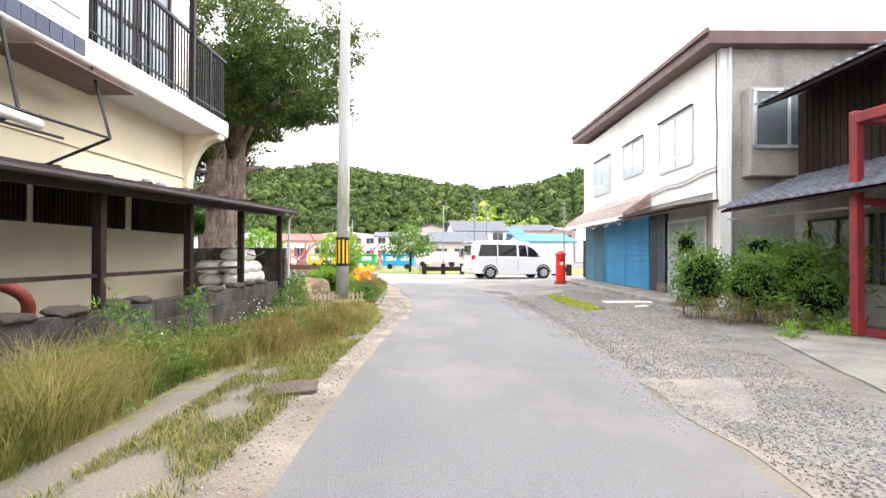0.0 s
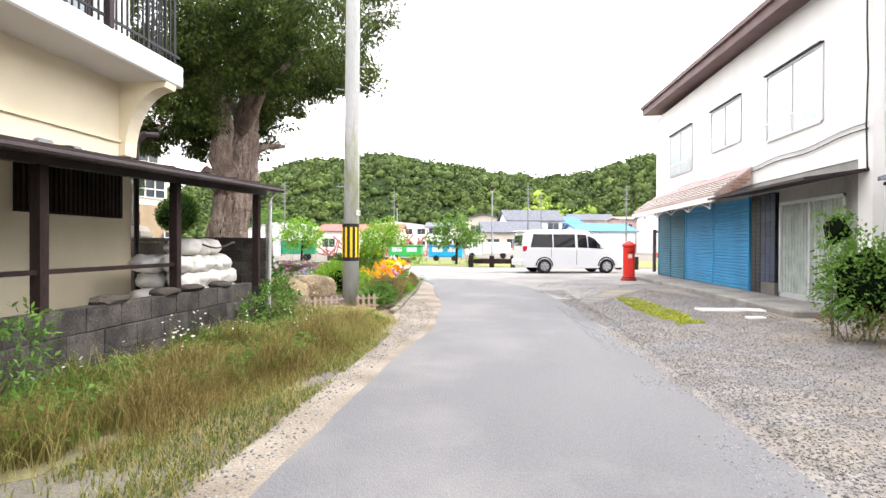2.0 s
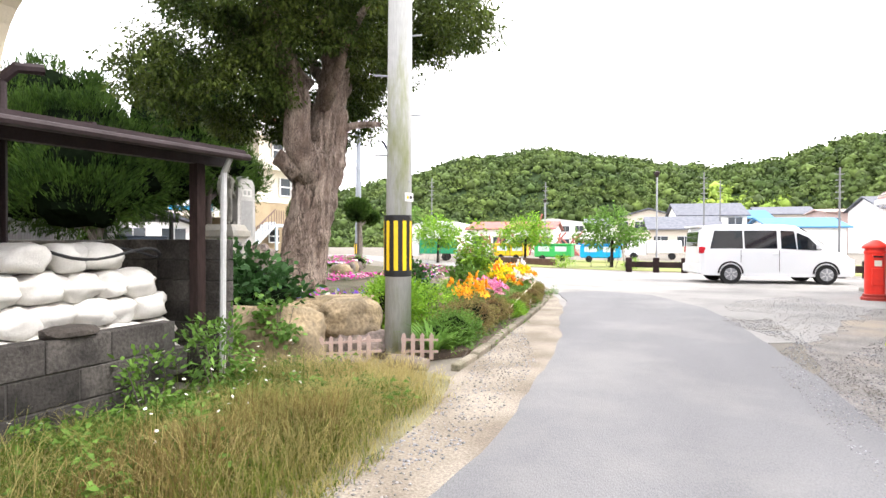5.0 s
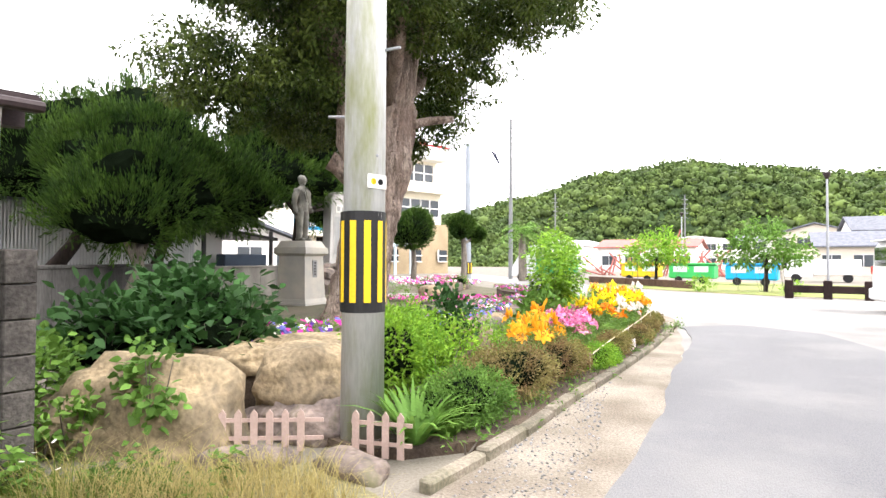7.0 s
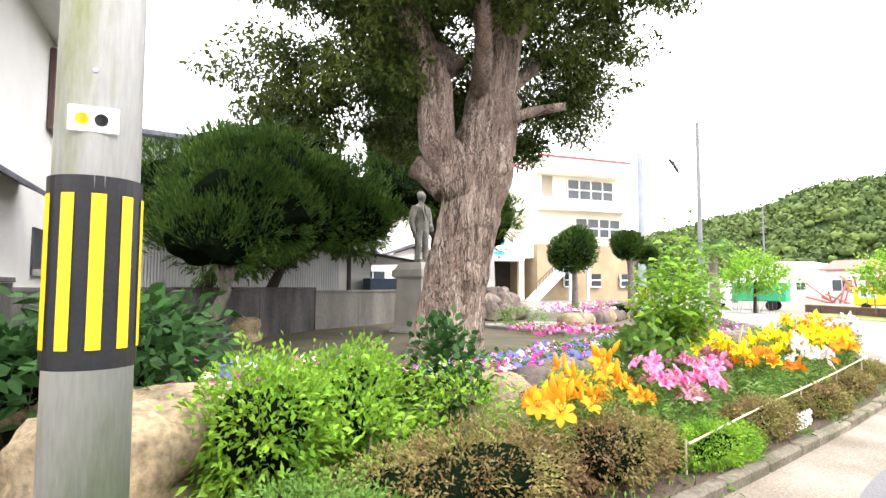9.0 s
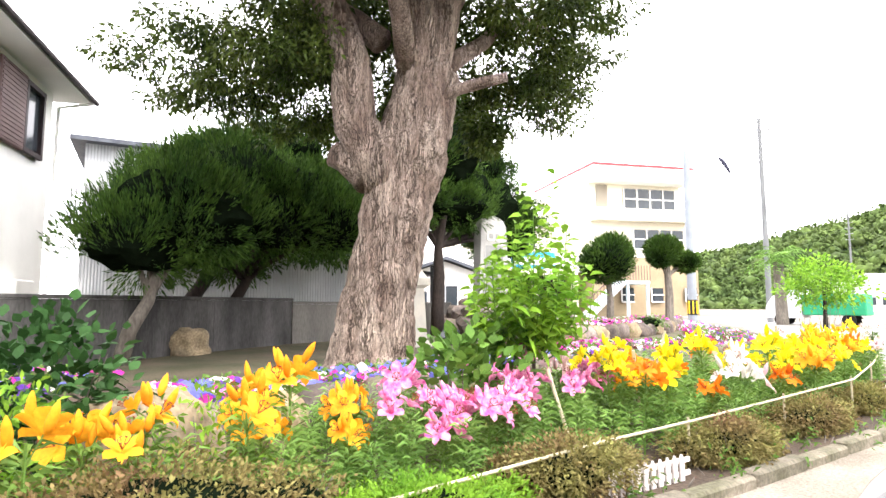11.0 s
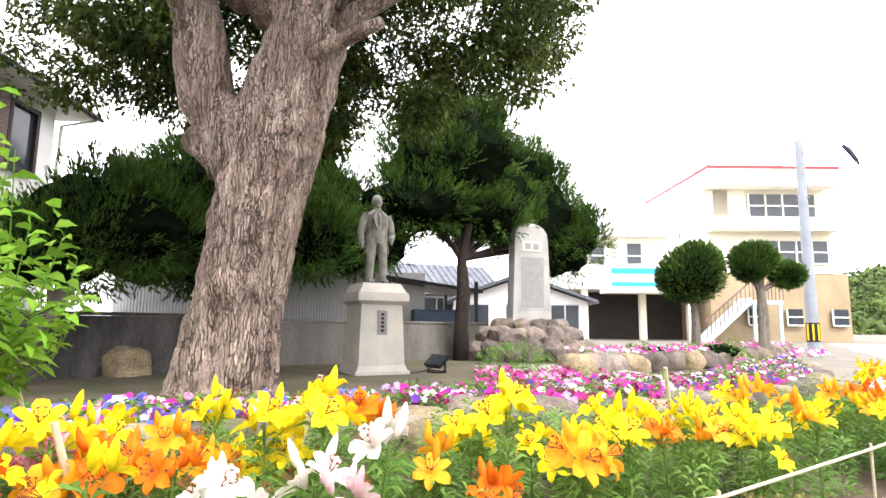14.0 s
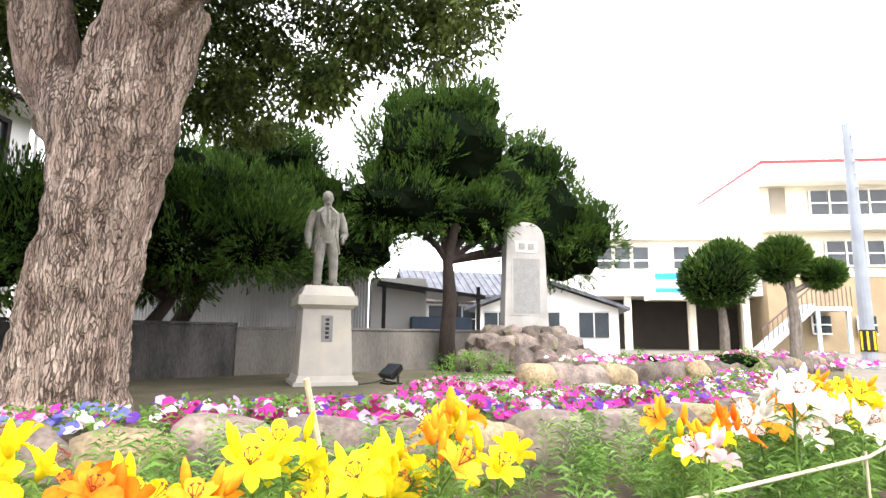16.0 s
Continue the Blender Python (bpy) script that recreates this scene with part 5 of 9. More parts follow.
# ---- junipers with flame-like tufts ----
def juniper(base, trunk_pts, r0, blobs, label, pads=1.0, bark=BARKD, seed=1, tuft=0.27):
    t = thing("juniper_tree", base[0], base[1], 0, label, "tree", group="trimmed junipers behind the statue")
    W = Matrix()
    bm = bmesh.new()
    n = len(trunk_pts)
    tube(bm, trunk_pts, [r0 * (1 - 0.55 * k / (n - 1)) for k in range(n)], 12, True, 0.25)
    part("trunk", bm, bark, t, smooth=True).matrix_world = W
    r = np.random.default_rng(seed)
    Q = []
    for cx, cy, cz, ax, ay, az in blobs:
        bm = bmesh.new()
        limb(bm, trunk_pts[-2], (cx, cy, cz), r0 * 0.4, r0 * 0.15, 0.1, 7)
        part("limb", bm, bark, t).matrix_world = W
    # solid near-black cores paint the shade within and beneath each mass
    bm = bmesh.new()
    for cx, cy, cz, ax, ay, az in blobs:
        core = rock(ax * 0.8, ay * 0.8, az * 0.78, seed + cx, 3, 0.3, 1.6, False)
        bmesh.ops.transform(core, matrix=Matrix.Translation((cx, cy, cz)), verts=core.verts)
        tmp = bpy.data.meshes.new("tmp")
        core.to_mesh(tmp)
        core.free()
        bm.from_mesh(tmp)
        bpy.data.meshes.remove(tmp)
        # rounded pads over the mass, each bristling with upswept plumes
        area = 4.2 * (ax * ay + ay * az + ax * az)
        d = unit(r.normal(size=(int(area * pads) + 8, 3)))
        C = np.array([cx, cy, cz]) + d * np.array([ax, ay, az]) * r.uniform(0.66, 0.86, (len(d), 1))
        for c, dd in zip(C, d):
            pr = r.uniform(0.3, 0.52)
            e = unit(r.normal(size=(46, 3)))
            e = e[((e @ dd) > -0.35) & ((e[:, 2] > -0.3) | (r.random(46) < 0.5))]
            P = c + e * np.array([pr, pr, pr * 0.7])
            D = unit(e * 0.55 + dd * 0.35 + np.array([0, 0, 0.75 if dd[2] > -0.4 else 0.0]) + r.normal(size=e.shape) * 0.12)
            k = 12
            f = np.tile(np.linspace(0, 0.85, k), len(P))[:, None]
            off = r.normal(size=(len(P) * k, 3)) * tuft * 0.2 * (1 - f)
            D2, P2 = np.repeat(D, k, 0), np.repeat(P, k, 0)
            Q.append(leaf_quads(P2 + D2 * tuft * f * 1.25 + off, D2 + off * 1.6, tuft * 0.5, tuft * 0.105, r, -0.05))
    part("inner_foliage", bm, CORE_SHADE, t).matrix_world = W
    mpart("crown", quads("crown", np.concatenate(Q)), LF_JUN, t).matrix_world = W


juniper((-15.9, 24.6), [(-15.9, 24.65, -0.1), (-15.85, 24.6, 0.9), (-15.95, 24.7, 1.9), (-15.8, 24.6, 2.9), (-15.8, 24.9, 4.4)], 0.26,
        [(-16.4, 24.3, 6.0, 2.2, 2.3, 1.7), (-16.0, 23.3, 4.5, 1.7, 1.7, 1.0), (-17.4, 25.8, 4.9, 1.9, 1.9, 1.3), (-18.6, 27.9, 4.9, 1.8, 1.9, 1.8), (-18.8, 29.0, 3.7, 1.5, 1.4, 1.2), (-18.8, 29.6, 4.3, 1.3, 1.2, 1.1), (-16.6, 24.9, 7.2, 1.5, 1.8, 1.0), (-16.4, 25.2, 4.3, 1.5, 1.6, 0.8), (-18.4, 27.6, 6.3, 1.3, 1.5, 1.1)],
        "large flame-shaped juniper with dark twisted trunk", 1.25, BARKD, 4)
juniper((-17.4, 17.6), [(-17.6, 16.9, -0.1), (-17.5, 17.2, 0.8), (-17.3, 17.8, 1.7), (-17.2, 18.3, 2.8), (-17.2, 18.6, 3.8)], 0.26,
        [(-17.2, 18.6, 4.6, 2.1, 2.3, 1.5), (-17.0, 20.4, 3.9, 1.8, 1.7, 1.5), (-17.1, 17.0, 3.9, 1.8, 1.8, 1.4), (-17.0, 19.6, 5.7, 1.5, 1.7, 1.0), (-17.0, 21.4, 3.2, 1.2, 1.2, 0.9), (-16.6, 22.2, 3.4, 1.1, 1.1, 0.8), (-17.2, 20.9, 4.9, 1.2, 1.2, 0.8)],
        "dark spreading juniper behind the statue", 1.1, BARKD, 5)
juniper((-10.5, 15.9), [(-10.4, 15.95, -0.1), (-10.5, 16.1, 0.6), (-10.65, 16.35, 1.1), (-10.9, 16.5, 1.7)], 0.14,
        [(-11.0, 16.15, 2.1, 0.9, 1.0, 0.65), (-11.3, 16.5, 2.9, 1.0, 0.95, 0.75), (-11.2, 17.3, 2.6, 0.9, 1.0, 0.7)],
        "low pale-stemmed juniper beside the wall", 1.9, BARKG, 6, 0.24)
juniper((-13.2, 17.8), [(-13.0, 17.5, -0.1), (-13.3, 17.9, 0.7), (-13.6, 18.4, 1.6), (-13.8, 18.6, 2.4)], 0.2,
        [(-13.9, 18.2, 3.7, 1.9, 1.9, 1.4), (-13.7, 17.1, 3.4, 1.3, 1.3, 1.1), (-13.8, 19.6, 3.4, 1.5, 1.5, 1.1), (-13.0, 18.6, 2.9, 1.3, 1.3, 0.8), (-13.2, 20.2, 2.9, 1.1, 1.1, 0.7), (-12.6, 17.2, 3.0, 1.2, 1.2, 0.9), (-13.9, 16.9, 2.4, 1.1, 1.0, 0.7), (-14.4, 18.2, 2.5, 1.2, 1.2, 0.7)],
        "dark leaning juniper in front of the garden wall", 1.3, BARKD, 8)


# ---- statue, pedestal, monument ----
def statue():
    bm = bmesh.new()
    for s in (-1, 1):
        tube(bm, [(0.02, s * 0.15, 0.05), (0.035, s * 0.14, 0.45), (0, s * 0.10, 0.92)], [0.075, 0.09, 0.125], 14)
        box(bm, -0.07, 0.21, s * 0.16 - 0.06, s * 0.16 + 0.06, 0.0, 0.09, 0.025)
    # waistcoat and belly
    for ring in tube(bm, [(0.02, 0, 0.84), (0.035, 0, 0.98), (0.045, 0, 1.12), (0.03, 0, 1.3), (0.0, 0, 1.46)], [0.16, 0.175, 0.18, 0.17, 0.09], 20):
        for v in ring:
            v.co.x *= 0.80
    # open coat hanging round the back and sides
    rows = []
    for z, rx, ry, gap in ((0.64, 0.17, 0.27, 62), (0.85, 0.165, 0.25, 50), (1.08, 0.165, 0.225, 38), (1.28, 0.175, 0.25, 40), (1.42, 0.145, 0.245, 36), (1.50, 0.10, 0.15, 25), (1.54, 0.085, 0.09, 20)):
        row = []
        for sgn, k0 in ((0.0, 0), (0.035, 1)):
            for k in range(25):
                a = math.radians(gap + (360 - 2 * gap) * (k if not k0 else 24 - k) / 24)
                fold = 1 + 0.03 * math.sin(a * 9 + z * 5) * (1.5 - z)
                row.append(bm.verts.new(((rx - sgn) * fold * math.cos(a), (ry - sgn) * fold * math.sin(a), z)))
        rows.append(row)
    for p, q in zip(rows, rows[1:]):
        for k in range(50):
            bm.faces.new((p[k], p[(k + 1) % 50], q[(k + 1) % 50], q[k]))
    for s in (-1, 1):
        # lapels, collar wings and tie
        for pts in ([(0.10, s * 0.05, 1.50), (0.175, s * 0.16, 1.36), (0.185, s * 0.12, 1.24), (0.175, s * 0.05, 1.08), (0.135, s * 0.045, 1.3)],):
            a = [bm.verts.new(p) for p in pts]
            b = [bm.verts.new((p[0] + 0.022, p[1], p[2])) for p in pts]
            bm.faces.new(b)
            bm.faces.new(a[::-1])
            for k in range(len(a)):
                bm.faces.new((a[k], a[(k + 1) % len(a)], b[(k + 1) % len(a)], b[k]))
        arm = [(0, s * 0.215, 1.42), (-0.01, s * 0.30, 1.24), (-0.01, s * 0.345, 1.02)] + ([(0.10, s * 0.28, 0.90)] if s > 0 else [(0.05, s * 0.34, 0.80)])
        tube(bm, arm, [0.095, 0.085, 0.075, 0.065], 12)
        end = Vector(arm[-1])
        bmesh.ops.create_icosphere(bm, subdivisions=2, radius=0.06, matrix=Matrix.Translation(end + Vector((0.02, 0, -0.03))) @ Matrix.Diagonal((1, 0.7, 1.2, 1)))
        bmesh.ops.create_icosphere(bm, subdivisions=2, radius=0.028, matrix=Matrix.Translation((0.005, s * 0.098, 1.705)) @ Matrix.Diagonal((0.8, 0.5, 1.3, 1)))
    tube(bm, [(0.12, 0, 1.46), (0.165, 0, 1.36), (0.185, 0, 1.2)], [0.018, 0.03, 0.02], 8)
    tube(bm, [(0, 0, 1.46), (0.01, 0, 1.62)], [0.08, 0.07], 12)
    bmesh.ops.create_icosphere(bm, subdivisions=3, radius=0.122, matrix=Matrix.Translation((0.015, 0, 1.71)) @ Matrix.Diagonal((0.95, 0.80, 1.18, 1)))
    bmesh.ops.create_icosphere(bm, subdivisions=2, radius=0.105, matrix=Matrix.Translation((-0.025, 0, 1.775)) @ Matrix.Diagonal((1.0, 0.92, 0.85, 1)))
    tube(bm, [(0.115, 0, 1.735), (0.145, 0, 1.69), (0.115, 0, 1.675)], [0.012, 0.022, 0.014], 6)
    box(bm, 0.095, 0.128, -0.06, 0.06, 1.735, 1.755, 0.006)
    box(bm, 0.09, 0.122, -0.035, 0.035, 1.645, 1.658, 0.004)
    bmesh.ops.create_icosphere(bm, subdivisions=2, radius=0.05, matrix=Matrix.Translation((0.075, 0, 1.61)))
    bmesh.ops.recalc_face_normals(bm, faces=bm.faces)
    o = part("statue", bm, BRONZE, None, smooth=False)
    o.matrix_world = pose(-12.15, 21.65, 1.85, 0, 0, 14) @ Matrix.Diagonal((1.02, 1.02, 1.02, 1))
    tagged(o, "weathered stone-grey standing statue on a tall pedestal", "statue")


statue()


def pedestal():
    p = thing("pedestal", -12.15, 21.65, 0, "tall pale stone pedestal with an engraved plaque", "pedestal", rz=13)
    def tier(name, w0, w1, z0, z1, mt=GRANITE):
        part(name, loft([[(-w, -w, z), (w, -w, z), (w, w, z), (-w, w, z)] for w, z in ((w0, z0), (w1, z1))]), mt, p)
    tier("foot", 0.58, 0.57, 0.0, 0.12)
    tier("plinth", 0.53, 0.50, 0.12, 0.22)
    tier("shaft", 0.485, 0.435, 0.22, 1.42)
    tier("cornice", 0.45, 0.53, 1.42, 1.49)
    tier("cap", 0.545, 0.535, 1.49, 1.66)
    tier("top_slab", 0.50, 0.40, 1.66, 1.85)
    pl = part("plaque", bx(0.435, 0.468, -0.10, 0.10, 0.82, 1.30), PANEL, p, "dark engraved plaque")
    for k in range(5):
        part("engraved_bar", bx(0.468, 0.472, -0.035, 0.035, 0.88 + k * 0.08, 0.93 + k * 0.08), DARKM, pl)


pedestal()


def floodlight(x, y, rz):
    """A low lamp on a stirrup, tipped back on the ground."""
    f = thing("floodlight", x, y, 0.05, "black ground floodlight tipped beside the pedestal", "floodlight", rz=rz)
    part("base", bx(-0.16, 0.16, -0.16, 0.16, 0, 0.03, 0.008), BLACKM, f)
    for sgn in (-1, 1):
        part("stirrup", bx(-0.02, 0.02, sgn * 0.27 - 0.012, sgn * 0.27 + 0.012, 0.02, 0.24), BLACKM, f)
    part("stirrup_bar", bx(-0.02, 0.02, -0.28, 0.28, 0.03, 0.05), BLACKM, f)
    body = part("housing", loft([[(-0.16 * k, -0.25 * k, z), (0.16 * k, -0.25 * k, z), (0.16 * k, 0.25 * k, z), (-0.16 * k, 0.25 * k, z)] for k, z in ((0.55, -0.1), (0.9, -0.04), (1.0, 0.06))]), BLACKM, f)
    body.matrix_local = pose(0, 0, 0.22, 0, -40, 0)
    part("lens", bx(-0.14, 0.14, -0.23, 0.23, 0.06, 0.066), DGLASS, body)
    part("cable", tb([(-0.12, 0, 0.1), (-0.3, 0.1, 0.03), (-0.6, 0.05, 0.015), (-0.9, 0.2, 0.015)], 0.012, 6), BLACKM, f)


def monument():
    m = thing("stone_monument", -16.0, 26.75, 0, "tall inscribed grey stone slab on a rockery", "monument", rz=5)
    prof = [(-0.64, 1.15), (0.64, 1.15), (0.555, 3.55)] + [(0.555 * math.cos(a), 3.55 + 0.5 * math.sin(a) ** 0.8) for a in (0.35, 0.7, 1.05, 1.4)]
    prof += [(-y, z) for y, z in prof[:1:-1]]
    bm = loft([[(x, y * k, 1.15 + (z - 1.15) * k) for y, z in prof] for x, k in ((-0.2, 0.985), (-0.17, 1.0), (0.17, 1.0), (0.2, 0.985))])
    part("slab", bm, GRANITEG, m)
    fr = part("panel_frame", bx(0.2, 0.212, -0.43, 0.43, 1.5, 3.08), GRANITEG, m)
    part("inscription_panel", bx(0.212, 0.216, -0.38, 0.38, 1.55, 3.03), PANEL, fr, "darker panel of fine writing")
    tp = part("title_panel", bx(0.2, 0.216, -0.32, 0.32, 3.2, 3.52), mat("pale_title_panel", (0.47, 0.46, 0.43), 0.85, 0.1, 6, 0.2), m, "small title panel")
    for k in (-0.13, 0.13):
        part("title_bar", bx(0.216, 0.221, k - 0.09, k + 0.09, 3.27, 3.45), PANEL, tp)
    r = random.Random(4)
    k = 0
    for ring, (rx, ry, z, s) in enumerate(((1.3, 1.55, 0.3, 0.42), (1.0, 1.25, 0.72, 0.34), (0.7, 0.95, 1.02, 0.25))):
        n = (17, 15, 12)[ring]
        for j in range(n):
            a = 2 * math.pi * j / n + ring
            k += 1
            o = part("rock", rock(s * r.uniform(0.8, 1.2), s * r.uniform(0.9, 1.4), s * r.uniform(0.8, 1.1), k + 50, 2, 0.35), ROCKG, m)
            o.matrix_local = pose(rx * math.cos(a), ry * math.sin(a), z, r.uniform(-20, 20), r.uniform(-20, 20), r.uniform(0, 360))
    part("rockery_core", rock(1.15, 1.4, 1.2, 77, 3), ROCKG, m).matrix_local = pose(0, 0, 0.15)


monument()
floodlight(-12.0, 22.95, 115)
# ---- garden walls, neighbours, distance ----
def run_wall(name, a, b, h, th, material, label, coping=True):
    L = math.hypot(b[0] - a[0], b[1] - a[1])
    w = thing(name, a[0], a[1], 0, label, "wall", rz=math.degrees(math.atan2(b[1] - a[1], b[0] - a[0])), kind="structure")
    part("panel", bx(0, L, -th / 2, th / 2, 0, h - (0.07 if coping else 0)), material, w)
    if coping:
        part("coping", bx(-0.01, L, -th / 2 - 0.03, th / 2 + 0.03, h - 0.066, h, 0.01), material, w)
    for k in range(int(L / 1.9)):
        part("pilaster", bx(k * 1.9, k * 1.9 + 0.02, -th / 2 - 0.008, th / 2 + 0.008, 0, h - 0.07), material, w)


run_wall("wall_garden_west", (-4.7, 11.87), (-9.0, 13.2), 1.33, 0.16, CONCD, "dark stained concrete garden wall")
run_wall("wall_garden_back", (-9.0, 13.2), (-14.4, 19.6), 1.2, 0.16, CONCD, "dark stained concrete garden wall")
run_wall("wall_garden_pale", (-14.4, 19.6), (-17.3, 25.8), 1.12, 0.2, CONCL, "paler concrete garden wall")


def white_house():
    """Long side towards the garden: local x runs from its far corner along the front, local +y faces the garden."""
    h = thing("white_house", -15.9, 14.1, 0, "white two-storey house with brown shuttered window", "house", rz=-12.2)
    part("wall", bx(0, 6.4, -5.5, 0, 0, 6.15), WHITEP, h)
    part("soffit", bx(-0.6, 7.0, -6.1, 0.68, 6.15, 6.24), WHITEP, h)
    part("roof", loft([[(x, -6.2, 6.244), (x, 0.74, 6.244), (x, 0.74, 6.3), (x, -2.7, 7.6), (x, -6.2, 6.3)] for x in (-0.65, 7.05)]), ROOFT, h)
    part("gutter", tb([(-0.65, 0.76, 6.2), (7.05, 0.76, 6.2)], 0.06), DARKM, h)
    part("downpipe", tb([(-0.5, 0.74, 6.15), (-0.1, 0.1, 5.85), (-0.05, 0.06, 0.1)], 0.045), WHITEP, h)
    w = part("window", bx(0.75, 1.6, 0, 0.03, 4.4, 5.85), DGLASS, h, "dark framed window")
    for a, b, c, d in ((0.68, 0.78, 4.4, 5.85), (1.55, 1.65, 4.4, 5.85), (0.68, 1.65, 5.8, 5.9), (0.68, 1.65, 4.32, 4.42)):
        part("window_frame", bx(a, b, 0.03, 0.12, c, d), DARKM, w)
    sh = part("shutter_box", bx(1.66, 2.8, 0.0, 0.12, 4.3, 5.95, 0.02), FASCIA, h, "brown louvred shutter box")
    for k in range(17):
        part("louvre", bx(1.7, 2.76, 0.12, 0.135, 4.36 + k * 0.094, 4.41 + k * 0.094), FASCIA, sh)
    part("lower_roof", loft([[(x, 0.0, 2.95), (x, 0.45, 2.72), (x, 0.45, 2.8), (x, 0.0, 3.05)] for x in (4.3, 7.2)]), ROOFT, h)
    part("air_conditioner", bx(1.3, 2.1, 0.02, 0.35, 0.9, 1.55, 0.02), WHITEP, h)
    part("lower_window", bx(2.6, 3.4, 0.0, 0.04, 1.4, 2.3), DGLASS, h)


white_house()


def metal_shed():
    s = thing("corrugated_shed", -20, 20, 0, "pale corrugated metal shed behind the garden wall", "shed")
    W = Matrix()
    part("wall", bx(-26, -19.2, 15.2, 22.6, 0, 3.0), CORR, s).matrix_world = W
    part("upper_block", bx(-30, -20.6, 14.4, 18.6, 0, 6.2), CORR, s).matrix_world = W
    part("roof", loft([[(-18.8, y, 3.0), (-18.8, y, 3.1), (-26.4, y, 3.9), (-26.4, y, 3.8)] for y in (14.9, 22.9)]), ROOFT, s).matrix_world = W
    part("upper_roof", loft([[(-20.2, y, 6.2), (-20.2, y, 6.35), (-25, y, 7.6), (-30, y, 6.35), (-30, y, 6.2)] for y in (14.0, 19.0)]), ROOFT, s).matrix_world = W
    b = part("balcony", bx(-20.6, -19.5, 14.2, 15.2, 3.3, 3.45), DARKM, s)
    b.matrix_world = W
    for k in range(9):
        part("bar", bx(-19.55, -19.5, 14.2 + k * 0.12, 14.23 + k * 0.12, 3.45, 4.6), DARKM, b).matrix_world = W
    part("white_annexe", bx(-24, -20.5, 22.7, 24.6, 0, 2.9), WHITEP, s).matrix_world = W


metal_shed()


def carport():
    c = thing("carport", -21, 25, 0, "dark flat carport roof on slim posts", "carport")
    W = Matrix()
    part("roof", loft([[(-19.2, y, 2.5 - (y - 23.4) * 0.12), (-19.2, y, 2.62 - (y - 23.4) * 0.12), (-24, y, 2.75 - (y - 23.4) * 0.12), (-24, y, 2.63 - (y - 23.4) * 0.12)] for y in (22.9, 26.4)]), BLACKM, c).matrix_world = W
    for x, y in ((-19.4, 23.1), (-19.4, 26.2), (-23.6, 23.1), (-23.6, 26.2)):
        part("post", bx(x - 0.06, x + 0.06, y - 0.06, y + 0.06, 0, 2.55), BLACKM, c).matrix_world = W
    part("blue_bin", bx(-20.0, -19.4, 24.0, 26.0, 0.3, 1.55, 0.03), mat("slate_blue_panel", (0.06, 0.09, 0.14), 0.5, 0.15, 3, 0.1), c).matrix_world = W


carport()


def tiled_house():
    h = thing("tiled_house", -33, 28.5, 0, "low white house with a grey tiled roof", "house", rz=8)
    part("wall", bx(-4, 0, -3.2, 3.2, 0, 3.3), WHITEP, h)
    for sgn in (0, 1):
        e, m = ((0.6, 3.15), (-2.0, 4.7)) if not sgn else ((-4.6, 3.15), (-2.0, 4.7))
        part("roof_slope", loft([[(e[0], y, e[1]), (m[0], y, m[1]), (m[0], y, m[1] + 0.12), (e[0], y, e[1] + 0.1)] for y in (-3.7, 3.7)]), ROOFT, h)
    for k in range(18):
        y = -3.6 + k * 0.42
        part("tile_ridge", tb([(0.6, y, 3.28), (-1.95, y, 4.82)], 0.05, 6), ROOFT, h)
    w = part("window", bx(0, 0.03, -2.4, 1.6, 1.2, 2.6), DGLASS, h, "dark window band with pale frame")
    for y in (-2.4, -1.4, -0.4, 0.6, 1.55):
        part("window_bar", bx(0.03, 0.07, y, y + 0.06, 1.2, 2.6), ALU, w)
    part("window_bar", bx(0.03, 0.07, -2.4, 1.6, 1.85, 1.91), ALU, w)
    part("lower_eave", bx(0, 0.8, -3.3, 3.3, 2.72, 2.8), DARKM, h)


tiled_house()


